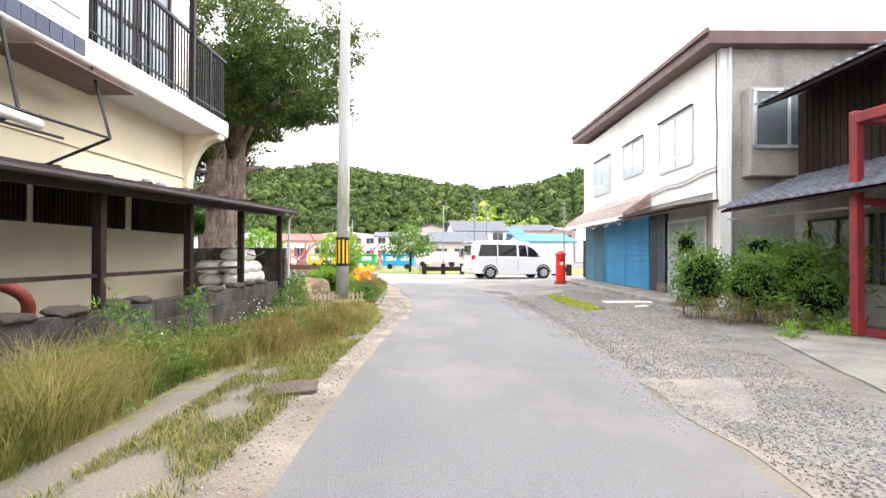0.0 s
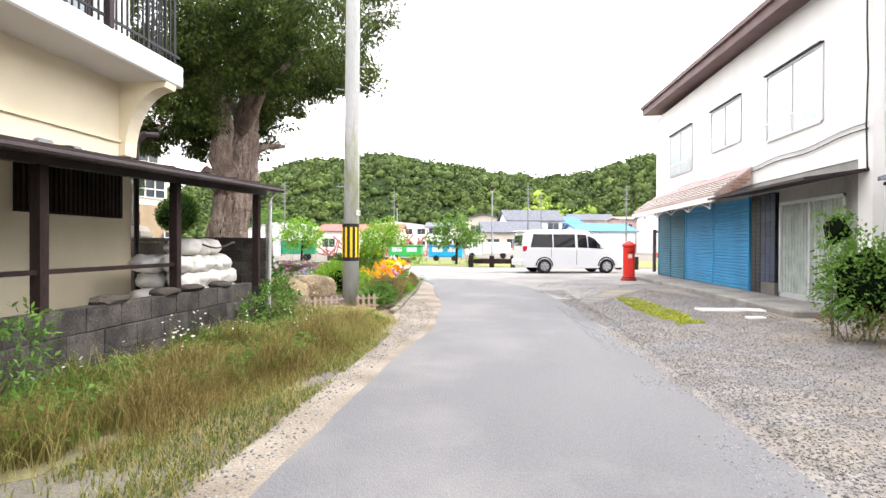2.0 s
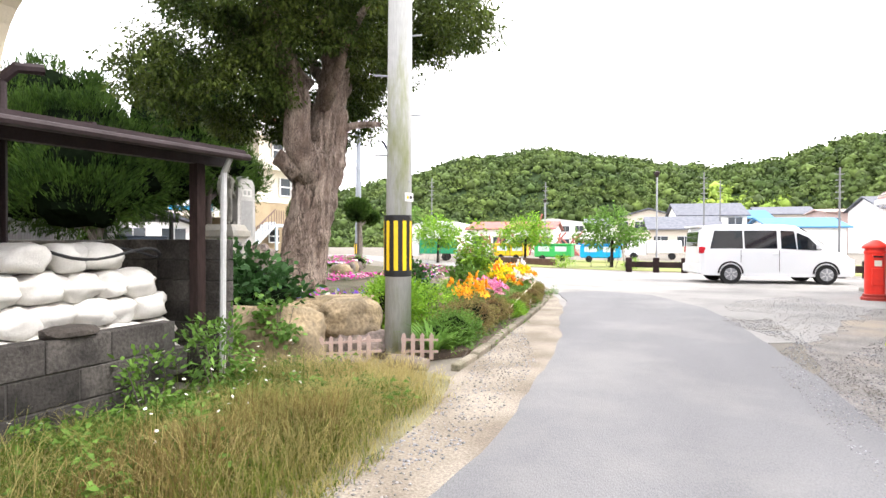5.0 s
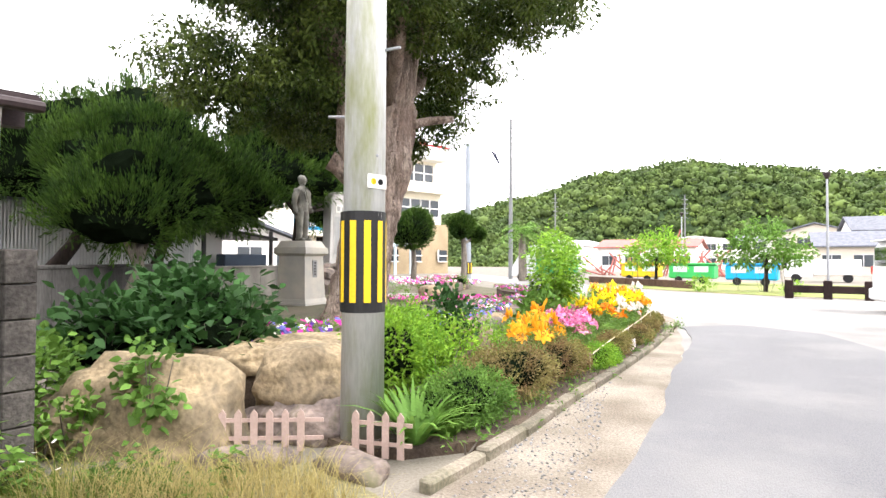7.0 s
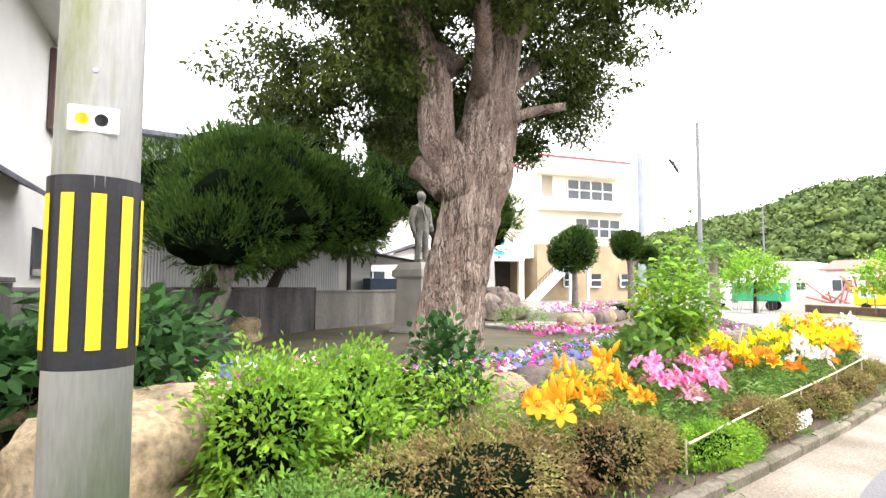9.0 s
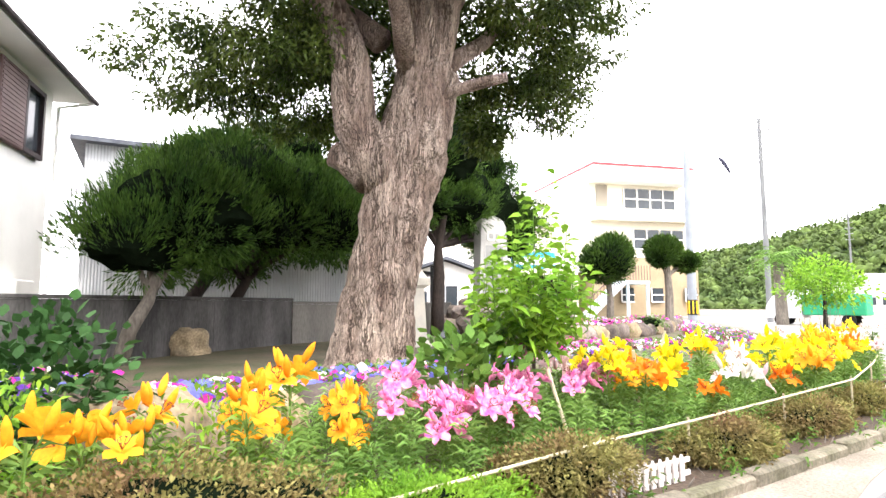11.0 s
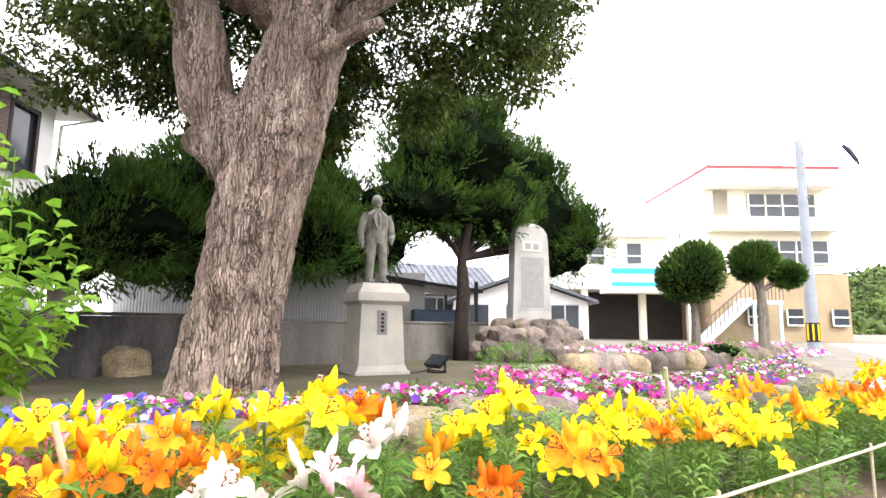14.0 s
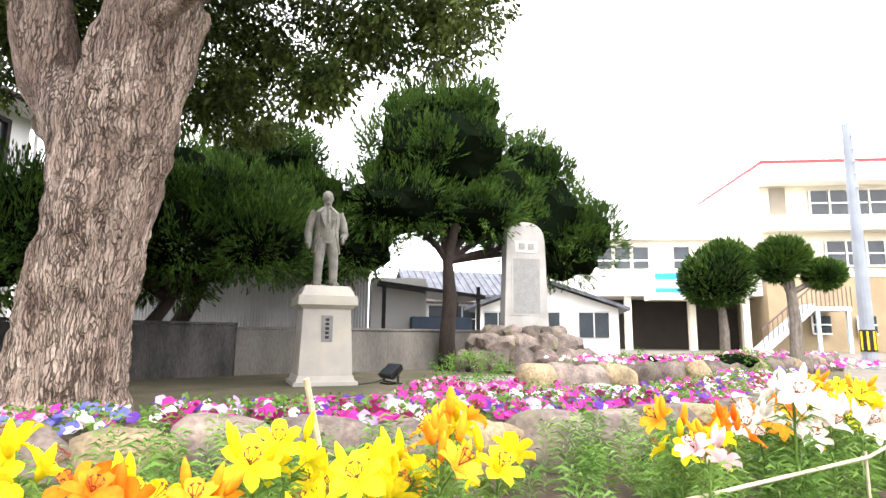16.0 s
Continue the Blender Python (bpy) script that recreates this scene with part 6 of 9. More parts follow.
def gable_house(x, y, w, d, h, rise, rz, wall, roof, label, nw=3, storeys=2):
    """A plain gabled dwelling with windows on its front, facing -y before the turn."""
    g = thing("house", x, y, 0, label, "house", rz=rz, group="houses beyond the forecourt")
    part("wall", loft([[(-w / 2, yy, 0), (w / 2, yy, 0), (w / 2, yy, h), (0, yy, h + rise * 0.94), (-w / 2, yy, h)] for yy in (-d / 2, d / 2)]) if rz % 180 > 45 else bx(-w / 2, w / 2, -d / 2, d / 2, 0, h), wall, g)
    if rz % 180 > 45:
        for s in (-1, 1):
            part("roof_slope", loft([[(0, yy, h + rise), (s * (w / 2 + 0.5), yy, h - 0.1), (s * (w / 2 + 0.5), yy, h + 0.05), (0, yy, h + rise + 0.18)] for yy in (-d / 2 - 0.5, d / 2 + 0.5)]), roof, g)
    else:
        part("gable_core", loft([[(xx, -d / 2, h), (xx, 0, h + rise * 0.94), (xx, d / 2, h)] for xx in (-w / 2, w / 2)]), wall, g)
        for s in (-1, 1):
            part("roof_slope", loft([[(xx, 0, h + rise), (xx, s * (d / 2 + 0.5), h - 0.1), (xx, s * (d / 2 + 0.5), h + 0.05), (xx, 0, h + rise + 0.18)] for xx in (-w / 2 - 0.4, w / 2 + 0.4)]), roof, g)
    for st in range(storeys):
        for k in range(nw):
            cx = -w / 2 + w * (k + 0.5) / nw
            z0 = 0.9 + st * 2.8
            if z0 + 1.2 < h:
                wd = part("window", bx(cx - w / nw * 0.3, cx + w / nw * 0.3, -d / 2 - 0.05, -d / 2, z0, z0 + 1.2), DGLASS, g)
                part("window_frame", bx(cx - w / nw * 0.32, cx + w / nw * 0.32, -d / 2 - 0.08, -d / 2 - 0.03, z0 + 1.2, z0 + 1.28), ALU, wd)
                part("window_frame", bx(cx - 0.03, cx + 0.03, -d / 2 - 0.08, -d / 2 - 0.03, z0, z0 + 1.2), ALU, wd)
    return g


BLUER = mat("blue_sheet_roof", (0.03, 0.16, 0.34), 0.5, 0.1, 0.8, 0.1)
PINKW = mat("pinkish_wall", (0.50, 0.38, 0.34), 0.9, 0.1, 0.8, 0.1)
REDR = mat("rust_red_sheet", (0.30, 0.10, 0.08), 0.6, 0.2, 0.8, 0.1)
BEIGEW = mat("beige_wall", (0.55, 0.50, 0.42), 0.9, 0.08, 0.8, 0.1)
gable_house(14.9, 88.0, 8, 8, 3.2, 1.1, 90 + 12, WHITEP, BLUER, "white shed with a bright blue roof", 2, 1)
gable_house(10.6, 105.1, 7, 7, 5.0, 1.2, 8, BLUER, BLUER, "blue-clad upper house block", 4)
gable_house(5.7, 99.4, 9, 8, 5.2, 1.8, 10, WHITEP, ROOFT, "white house with grey tiled roof", 3)
gable_house(2.1, 85.2, 8, 7, 3.0, 1.5, 6, BEIGEW, ROOFT, "low tiled house across the park", 3, 1)
gable_house(-8.5, 130.6, 14, 9, 5.2, 1.0, 4, WHITEP, ROOFT, "long white house under the hill", 5)
gable_house(-22.7, 134.9, 15, 8, 5.6, 0.8, -4, WHITEP, WHITEP, "long white building under the hill", 5)
gable_house(25.6, 106.5, 9, 8, 5.8, 0.4, 5, PINKW, PINKW, "pinkish concrete apartment house", 4)
gable_house(19.9, 127.8, 9, 8, 6.5, 1.4, 5, BEIGEW, ROOFT, "beige house under the hill", 3)
gable_house(35.5, 96.6, 9, 8, 6, 1.6, -8, BEIGEW, ROOFT, "beige house behind the shop", 3)
gable_house(-44.0, 119.3, 14, 9, 4.4, 1.2, -20, WHITEP, mat("pale_sheet_roof", (0.55, 0.56, 0.58), 0.6, 0.1, 0.7, 0.1), "pale low hall beyond the park", 5, 1)
gable_house(-31, 32.5, 7, 6, 2.3, 1.3, 70, WHITEP, ROOFT, "tiled house behind the monument", 3)


def school():
    """The long public hall: main block, gallery wing on columns and outside stair."""
    s = thing("public_hall", -27, 46, 0, "cream three-storey public hall with red roof edge", "building")
    away = Vector((-0.39, 19.45, 0))
    W = Matrix.Translation(away) @ Matrix.Diagonal((1.35, 1.35, 1.32, 1)) @ Matrix.Translation(-away) @ pose(-26.6, 46.3, 0, 0, 0, 75.5)
    def P(name, bm, mt, parent=s, label=""):
        o = part(name, bm, mt, parent, label)
        o.matrix_world = W
        return o
    # local x runs along the front, front faces local -y
    CRM = mat("cream_hall_wall", (0.78, 0.73, 0.60), 0.85, 0.05, 0.6, 0.1)
    TAN = mat("tan_block_base", (0.35, 0.275, 0.17), 0.85, 0.15, 0.7, 0.2, col2=(0.28, 0.215, 0.135))
    P("base_wall", bx(-3.6, 4.4, 0.3, 9, 0, 4.0), TAN, s, "tan block ground floor")
    P("middle_wall", bx(-3.6, 3.6, 0.25, 9, 4.0, 6.5), CRM)
    P("upper_wall", bx(-3.5, 3.4, 0.6, 9, 6.5, 9.6), CRM)
    P("roof_slab", bx(-3.8, 3.7, -0.6, 9.2, 9.1, 10.1), WHITEP)
    P("red_edge", bx(-3.85, 3.75, -0.65, 9.25, 10.1, 10.25), mat("red_edge_paint", (0.6, 0.05, 0.06), 0.5, 0.1, 1, 0), s, "red roof edge")
    P("balcony", bx(-3.7, 3.6, -0.7, 0.6, 6.4, 7.2), CRM, s, "cream balcony parapet")
    for z0, z1, xs in ((7.4, 8.8, (-1.0, 0.0, 1.0, 2.0)), (4.6, 5.9, (-0.6, 0.4, 1.4, 2.3)), (1.0, 1.9, (-1.6, 0.6, 3.2))):
        for x in xs:
            w = P("window", bx(x, x + 0.92, 0.12 if z0 < 7 else 0.48, 0.2 if z0 < 7 else 0.58, z0, z1), DGLASS, s, "dark window with white bars")
            for a, b, c, d in ((x, x + 0.92, (z0 + z1) / 2 - 0.05, (z0 + z1) / 2 + 0.03), (x - 0.04, x + 0.04, z0, z1), (x, x + 0.92, z0 - 0.08, z0)):
                P("window_bar", bx(a, b, 0.06 if z0 < 7 else 0.42, 0.12 if z0 < 7 else 0.48, c, d), WHITEP, w)
    # darker plate paints the shade of the recess behind the balcony
    P("doorway", bx(-3.0, -2.2, 0.5, 0.62, 7.2, 9.0), mat("shaded_recess_wall", (0.3, 0.27, 0.22), 0.9, 0.1, 1, 0.1))
    # side block going back to the far end
    P("side_block", bx(-10, -3.6, 4.2, 12, 3.0, 7.2), WHITEP)
    # gallery wing on columns
    P("wing_floor", bx(-14.5, -3.6, 0.8, 6, 3.0, 4.2), WHITEP, s, "white gallery wing on columns")
    P("wing_upper", bx(-12.5, -5.6, 1.2, 6, 4.2, 6.2), CRM)
    P("wing_roof", bx(-12.8, -5.4, 0.7, 6.2, 6.2, 6.45), WHITEP)
    for x in (-12.2, -11.2, -10.2, -8.0):
        w = P("window", bx(x, x + 0.8, 1.1, 1.18, 4.6, 5.8), DGLASS)
        P("window_bar", bx(x, x + 0.8, 1.05, 1.1, 5.0, 5.08), WHITEP, w)
    # near-black sheet stands in for the shade of the open floor below the wing
    P("wing_back_wall", bx(-14.5, -3.6, 4.3, 4.5, 0, 3.0), mat("under_wing_shade", (0.05, 0.042, 0.036), 0.9, 0.2, 1, 0.1))
    for x in (-14.2, -10.8, -7.4, -4.6):
        P("column", bx(x, x + 0.35, 1.0, 1.35, 0, 3.0), CRM)
    P("porch", bx(-9.8, -5.2, -0.8, 0.8, 2.7, 3.0), CRM)
    bn = P("banner", bx(-9.6, -6.7, -0.86, -0.82, 3.05, 4.1), mat("banner_blue", (0.03, 0.36, 0.66), 0.6, 0.08, 2, 0), s, "pale blue and white cloth banner")
    P("banner_strip", bx(-9.55, -6.75, -0.875, -0.862, 3.3, 3.75), WHITEP, bn)
    for k in range(8):
        P("writing_bar", bx(-9.2 + k * 0.28, -9.02 + k * 0.28, -0.885, -0.876, 3.42, 3.62), mat("banner_text_grey", (0.35, 0.45, 0.5), 0.6, 0.1, 3, 0), bn)
    st = P("outside_stair", loft([[(-5.0, y, 0.0), (-4.6, y, 0.0), (-2.3, y, 2.1), (-2.3, y, 2.45)] for y in (-1.6, -0.4)]), mat("pale_blue_steel", (0.55, 0.65, 0.70), 0.5, 0.08, 2, 0), s, "pale steel outside stair")
    P("landing", bx(-2.4, -0.6, -1.6, 0.2, 2.1, 2.3), mat("pale_blue_steel", (0, 0, 0)), st)
    for x in (-2.2, -0.8):
        P("stair_post", bx(x, x + 0.15, -1.55, -1.4, 0, 2.1), mat("pale_blue_steel", (0, 0, 0)), st)
    for k in range(11):
        P("stair_bar", bx(-4.8 + k * 0.24, -4.77 + k * 0.24, -1.62, -1.58, k * 0.2 + 0.2, k * 0.2 + 1.2), FASCIA, st)
    for k in range(9):
        P("stair_bar", bx(-2.2 + k * 0.2, -2.17 + k * 0.2, -1.62, -1.58, 2.3, 3.3), FASCIA, st)
    P("stair_rail", loft([[(-4.85, y, 1.1), (-4.85, y, 1.18), (-2.3, y, 3.4), (-2.3, y, 3.3)] for y in (-1.63, -1.57)]), FASCIA, st)


school()


def far_pole(x, y, h, label, band=False, arms=True, r0=0.17):
    p = thing("utility_pole", x, y, 0, label, "utility pole", group="poles by the hall")
    part("shaft", tb([(0, 0, 0), (0, 0, h)], [r0, r0 * 0.62], 14), mat("far_pole_concrete", (0.17, 0.175, 0.18), 0.8, 0.12, 1.5, 0.1) if not band else mat("pale_pole", (0.27, 0.30, 0.335), 0.6, 0.12, 1.5, 0.1, col2=(0.22, 0.24, 0.27)), p)
    if band:
        b = part("warning_band", tb([(0, 0, 0.55), (0, 0, 1.25)], r0 * 1.06, 16), BLACKM, p, "black and yellow striped band")
        for k in range(8):
            part("stripe", bx(-0.03, 0.03, -0.01, 0.01, 0.6, 1.2), YELL, b).matrix_local = pose(r0 * 1.07 * math.cos(k * 0.785), r0 * 1.07 * math.sin(k * 0.785), 0, 0, 0, 90 + k * 45)
    for k in range(5):
        part("step_bolt", tb([(-0.3, 0, h - 0.5 - k * 0.45), (0.3, 0, h - 0.5 - k * 0.45)], 0.02, 5), GREYM, p)
    if arms:
        a = part("crossarm", bx(-1.2, 1.2, -0.05, 0.05, h - 0.75, h - 0.65), GREYM, p)
        a.matrix_local = pose(0, 0, 0, 0, 0, 40)
        for k in (-1.1, -0.5, 0.5, 1.1):
            part("insulator", tb([(k, 0, h - 0.65), (k, 0, h - 0.4)], 0.05, 6), WHITEP, a).matrix_local = Matrix()
        part("transformer", tb([(0.35, 0, h * 0.55), (0.35, 0, h * 0.55 + 0.5)], 0.12, 10), GREYM, p)


far_pole(-19.6, 48, 12.0, "tall utility pole with crossarm beside the hall")
far_pole(-17.5, 38.8, 8.3, "pale utility pole with striped band", True, False, 0.22)


def street_lamp(x, y, h):
    l = thing("street_lamp", x, y, 0, "slim dark park lamp post", "street lamp")
    part("post", tb([(0, 0, 0), (0, 0, h)], [0.05, 0.035], 10), GREYM, l)
    bm = bmesh.new()
    lathe(bm, [(0.04, h), (0.08, h + 0.06), (0.13, h + 0.2), (0.14, h + 0.23), (0.02, h + 0.28)], 14)
    part("lantern", bm, DARKM, l)


def windsock(x, y, z):
    w = thing("windsock", x, y, z, "dark cloth streamer on a thin arm", "windsock")
    part("arm", tb([(-1.5, -0.4, 0.3), (0, 0, 0.35)], 0.02, 5), GREYM, w)
    part("cloth", tb([(0, 0, 0.35), (0.15, 0.06, 0.15), (0.35, 0.12, -0.25), (0.42, 0.15, -0.45)], [0.06, 0.09, 0.07, 0.03], 9), mat("navy_cloth", (0.03, 0.03, 0.05), 0.9, 0.2, 4, 0.2), w)


windsock(-16.2, 39.4, 7.4)
street_lamp(0.1, 35.3, 4.3)
street_lamp(-8.0, 50, 4.3)
for k, (x, y, h) in enumerate(((3.5, 62, 7.5), (-12, 70, 8), (12.5, 58, 7), (-24, 66, 8.5), (6.5, 84, 9))):
    far_pole(x, y, h, "slender far utility pole among the houses", False, False, 0.09)


def log_barrier(x, y, L, rz):
    b = thing("log_barrier", x, y, 0, "dark timber low barrier on short posts", "barrier", rz=rz, group="timber barriers")
    part("beam", bx(0, L, -0.12, 0.12, 0.22, 0.48, 0.03), DARKW, b)
    for k in (0.15, L / 2, L - 0.15):
        part("post", bx(k - 0.13, k + 0.13, -0.15, 0.15, 0, 0.66, 0.02), DARKW, b)


log_barrier(-1.2, 34.6, 2.6, -1)
log_barrier(5.6, 33.0, 2.0, 4)
low = thing("low_brick_edging", -12.5, 45.5, 0, "low dark brick edging wall of the park", "wall", rz=-38, kind="structure")
for k in range(7):
    part("segment", bx(k * 1.3, k * 1.3 + 1.28, -0.15, 0.15, 0, 0.38, 0.02), mat("dark_brick", (0.12, 0.07, 0.05), 0.9, 0.3, 4, 0.5), low)


def notice_board(x, y, rz):
    n = thing("notice_board", x, y, 0, "brown framed notice board on two posts", "notice board", rz=rz)
    for s in (-0.5, 0.5):
        part("post", bx(s - 0.06, s + 0.06, -0.06, 0.06, 0, 2.0), DARKM, n)
    part("board", bx(-0.45, 0.45, -0.03, 0.03, 0.9, 1.85), WHITEP, n)
    part("rail", bx(-0.5, 0.5, -0.05, 0.05, 1.85, 1.95), DARKM, n)


notice_board(8.3, 31.0, 10)


# ---- park colour: wagon, hoops, vehicle ----
def park_wagon(x, y, L, mt, rz, label):
    w = thing("park_wagon", x, y, 0, label, "play wagon", rz=rz)
    part("body", bx(0, L, -0.6, 0.6, 0.3, 1.15, 0.08), mt, w)
    part("roof", bx(-0.1, L + 0.1, -0.7, 0.7, 1.15, 1.25, 0.03), mt, w)
    for k in range(int(L / 1.2)):
        part("window", bx(0.3 + k * 1.2, 1.1 + k * 1.2, -0.63, -0.6, 0.7, 1.05), SKYGL, w)
    for k in (0.6, L - 0.6):
        part("wheel", tb([(k, -0.55, 0.22), (k, -0.65, 0.22)], 0.22, 14), RUBBER, w)


park_wagon(-4.9, 47, 2.6, mat("sky_blue_paint", (0.01, 0.36, 0.75), 0.4, 0.06, 2, 0), 0, "bright blue play wagon in the park")
park_wagon(-8.2, 48, 2.6, mat("leaf_green_paint", (0.05, 0.42, 0.12), 0.4, 0.06, 2, 0), -3, "green play wagon in the park")
park_wagon(-11.6, 49.5, 2.4, mat("sun_yellow_paint", (0.8, 0.5, 0.02), 0.4, 0.06, 2, 0), -6, "yellow play wagon in the park")
park_wagon(13.0, 49, 6.0, mat("red_coach_paint", (0.7, 0.07, 0.04), 0.4, 0.06, 2, 0), 6, "red and white railcar behind the van")


def kei_truck(x, y, rz, cab, load, label):
    t = thing("small_truck", x, y, 0, label, "truck", rz=rz)
    part("cab", loft([[(xx, -0.7, 0.35), (xx, 0.7, 0.35), (xx, 0.7, zt), (xx, -0.7, zt)] for xx, zt in ((0, 1.75), (1.1, 1.75), (1.5, 1.1), (1.6, 0.9))]), cab, t)
    part("windscreen", loft([[(1.12, y0, 1.7), (1.16, y0, 1.7), (1.5, y0, 1.15), (1.46, y0, 1.12)] for y0 in (-0.6, 0.6)]), CARGL, t)
    part("side_window", bx(0.35, 1.1, -0.715, -0.695, 1.1, 1.6), CARGL, t)
    part("load_bed", bx(-2.6, -0.05, -0.75, 0.75, 0.5, 1.5, 0.04), load, t)
    for a in (-1.9, 0.95):
        for s in (-0.72, 0.62):
            part("wheel", tb([(a, s, 0.28), (a, s + 0.1, 0.28)], 0.28, 14), RUBBER, t)


kei_truck(-16.2, 45.5, 195, VANW, mat("green_tarp", (0.03, 0.33, 0.16), 0.6, 0.15, 2, 0.3), "small white truck with a green tarpaulin")
kei_truck(-1.0, 56, 180, VANW, WHITEP, "small white truck far across the park")


def lattice_heap():
    t = thing("red_lattice_frame", -13, 66, 0, "heap of rusty red lattice framework", "framework")
    rr = random.Random(2)
    for k in range(46):
        x = rr.uniform(-6, 6)
        h = rr.uniform(1.2, 4.6) * (1 - abs(x) / 9)
        part("strut", tb([(x, rr.uniform(-1, 1), 0), (x + rr.uniform(-2.5, 2.5), rr.uniform(-1, 1), h)], 0.09, 5), mat("rusty_pink_paint", (0.36, 0.12, 0.10), 0.8, 0.2, 1, 0.1), t)


lattice_heap()
gable_house(-20, 88, 12, 8, 3.2, 1.0, 3, WHITEP, REDR, "low white house with a rust-red roof", 4, 1)
gable_house(30, 96, 12, 9, 5.6, 1.6, 8, WHITEP, ROOFT, "white tiled house on the slope", 4)
gable_house(-2, 112, 11, 8, 5.4, 1.6, -5, BEIGEW, ROOFT, "beige tiled house under the woods", 4)
gable_house(10, 118, 11, 8, 5.4, 1.6, 12, WHITEP, ROOFT, "white tiled house under the woods", 4)


# ---- wooded hill ----
def hill():
    AZ = [(-60, .10), (-35, .15), (-22, .175), (-14, .165), (-9, .143), (-4.4, .13), (5, .158), (10.4, .174), (15, .165), (19, .158), (23, .135), (30, .105), (36, .085), (42, .085), (52, .07), (70, .05)]
    a = np.array([p[0] for p in AZ])
    e = np.array([p[1] for p in AZ])
    h = thing("wooded_hill", 0, 260, 0, "long hill covered in dense green woods", "hill", kind="structure")
    bm = bmesh.new()
    cols, rows = 180, 26
    grid = []
    for i in range(cols + 1):
        az = -62 + 134 * i / cols
        top = np.interp(az, a, e) * 213 - 2.0
        line = []
        for j in range(rows + 1):
            f = j / rows
            d = 150 + 85 * min(f, 1) + (60 * (f - 0.8) / 0.2 if f > 0.8 else 0)
            prof = math.sin(min(f / 0.8, 1) * math.pi / 2) ** 1.2
            z = top * prof
            z += 2.2 * noise.noise(Vector((az * 0.25, f * 5, 0))) * (0.2 + prof * 0.5)
            if f > 0.9:
                z -= 8 * (f - 0.9) / 0.1
            x, y = -d * math.sin(radians(az)), d * math.cos(radians(az))
            line.append(bm.verts.new((x, y, z - 2.5)))
        grid.append(line)
    pts = [[v.co.copy() for v in l] for l in grid]
    for l0, l1 in zip(grid, grid[1:]):
        for k in range(rows):
            bm.faces.new((l0[k], l1[k], l1[k + 1], l0[k + 1]))
    bmesh.ops.recalc_face_normals(bm, faces=bm.faces)
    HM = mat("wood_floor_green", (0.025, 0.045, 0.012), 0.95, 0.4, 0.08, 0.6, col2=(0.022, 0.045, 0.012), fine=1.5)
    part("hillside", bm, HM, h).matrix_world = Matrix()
    # tree crowns as clumps of leafy facets
    r = np.random.default_rng(11)
    base = bmesh.new()
    bmesh.ops.create_icosphere(base, subdivisions=1, radius=1.0)
    bv = np.array([v.co[:] for v in base.verts])
    bf = np.array([[v.index for v in f.verts] for f in base.faces])
    base.free()
    V, F, VB, FB = [], [], [], []
    off = offb = 0
    K = 22
    lf = np.array([[0, 1, 2], [0, 2, 3]])
    lf = np.concatenate([lf + 4 * k for k in range(K)]) + len(bv)
    both = np.concatenate([bf, lf])
    for _ in range(8000):
        i = r.integers(0, cols)
        j = r.integers(0, rows - 3)
        p = np.array(pts[i][j]) + (np.array(pts[i + 1][j + 1]) - np.array(pts[i][j])) * r.uniform(0, 1)
        s = r.uniform(0.9, 2.6) * (0.75 + 0.35 * r.random())
        c = p + np.array([0, 0, s * 0.55])
        core = bv * r.uniform(0.6, 1.0, (len(bv), 1)) * np.array([s, s, s * 0.8]) + c
        d = unit(r.normal(size=(K, 3)) + np.array([0, 0, 0.45]))
        q = c + d * np.array([s, s, s * 0.85]) * r.uniform(0.75, 1.15, (K, 1))
        leaf = leaf_quads(q, d * 0.5 + r.normal(size=(K, 3)) * 0.7, 0.8 * s ** 0.5, 0.62 * s ** 0.5, r, 0.15)
        v = np.concatenate([core, leaf.reshape(-1, 3)])
        az = math.degrees(math.atan2(-p[0], p[1]))
        if (-9.5 < az < -1.5) and 3 < p[2] < 13 + 4 * math.sin(az) and r.random() < 0.9:
            VB.append(v)
            FB.append(both + offb)
            offb += len(v)
        else:
            V.append(v)
            F.append(both + off)
            off += len(v)
    def mk(nm, VV, FF, mt):
        VV, FF = np.concatenate(VV), np.concatenate(FF)
        me = bpy.data.meshes.new(nm)
        me.vertices.add(len(VV)); me.vertices.foreach_set("co", VV.astype(np.float32).reshape(-1))
        me.loops.add(FF.size); me.loops.foreach_set("vertex_index", FF.astype(np.int32).reshape(-1))
        me.polygons.add(len(FF)); me.polygons.foreach_set("loop_start", np.arange(0, FF.size, 3, dtype=np.int32))
        me.update(calc_edges=True)
        o = mpart(nm, me, mt, h)
        o.matrix_world = Matrix()
        o["kind"] = "stuff"
    mk("tree_crowns", V, F, mat("hill_wood", (0.09, 0.13, 0.03), 0.9, 0.35, 0.12, 0.0, col2=(0.045, 0.076, 0.019), fine=1.1, island=0.4))
    mk("bamboo_crowns", VB, FB, mat("hill_bamboo", (0.27, 0.36, 0.06), 0.9, 0.3, 0.15, 0.0, col2=(0.18, 0.27, 0.045), fine=1.1, island=0.3))


hill()
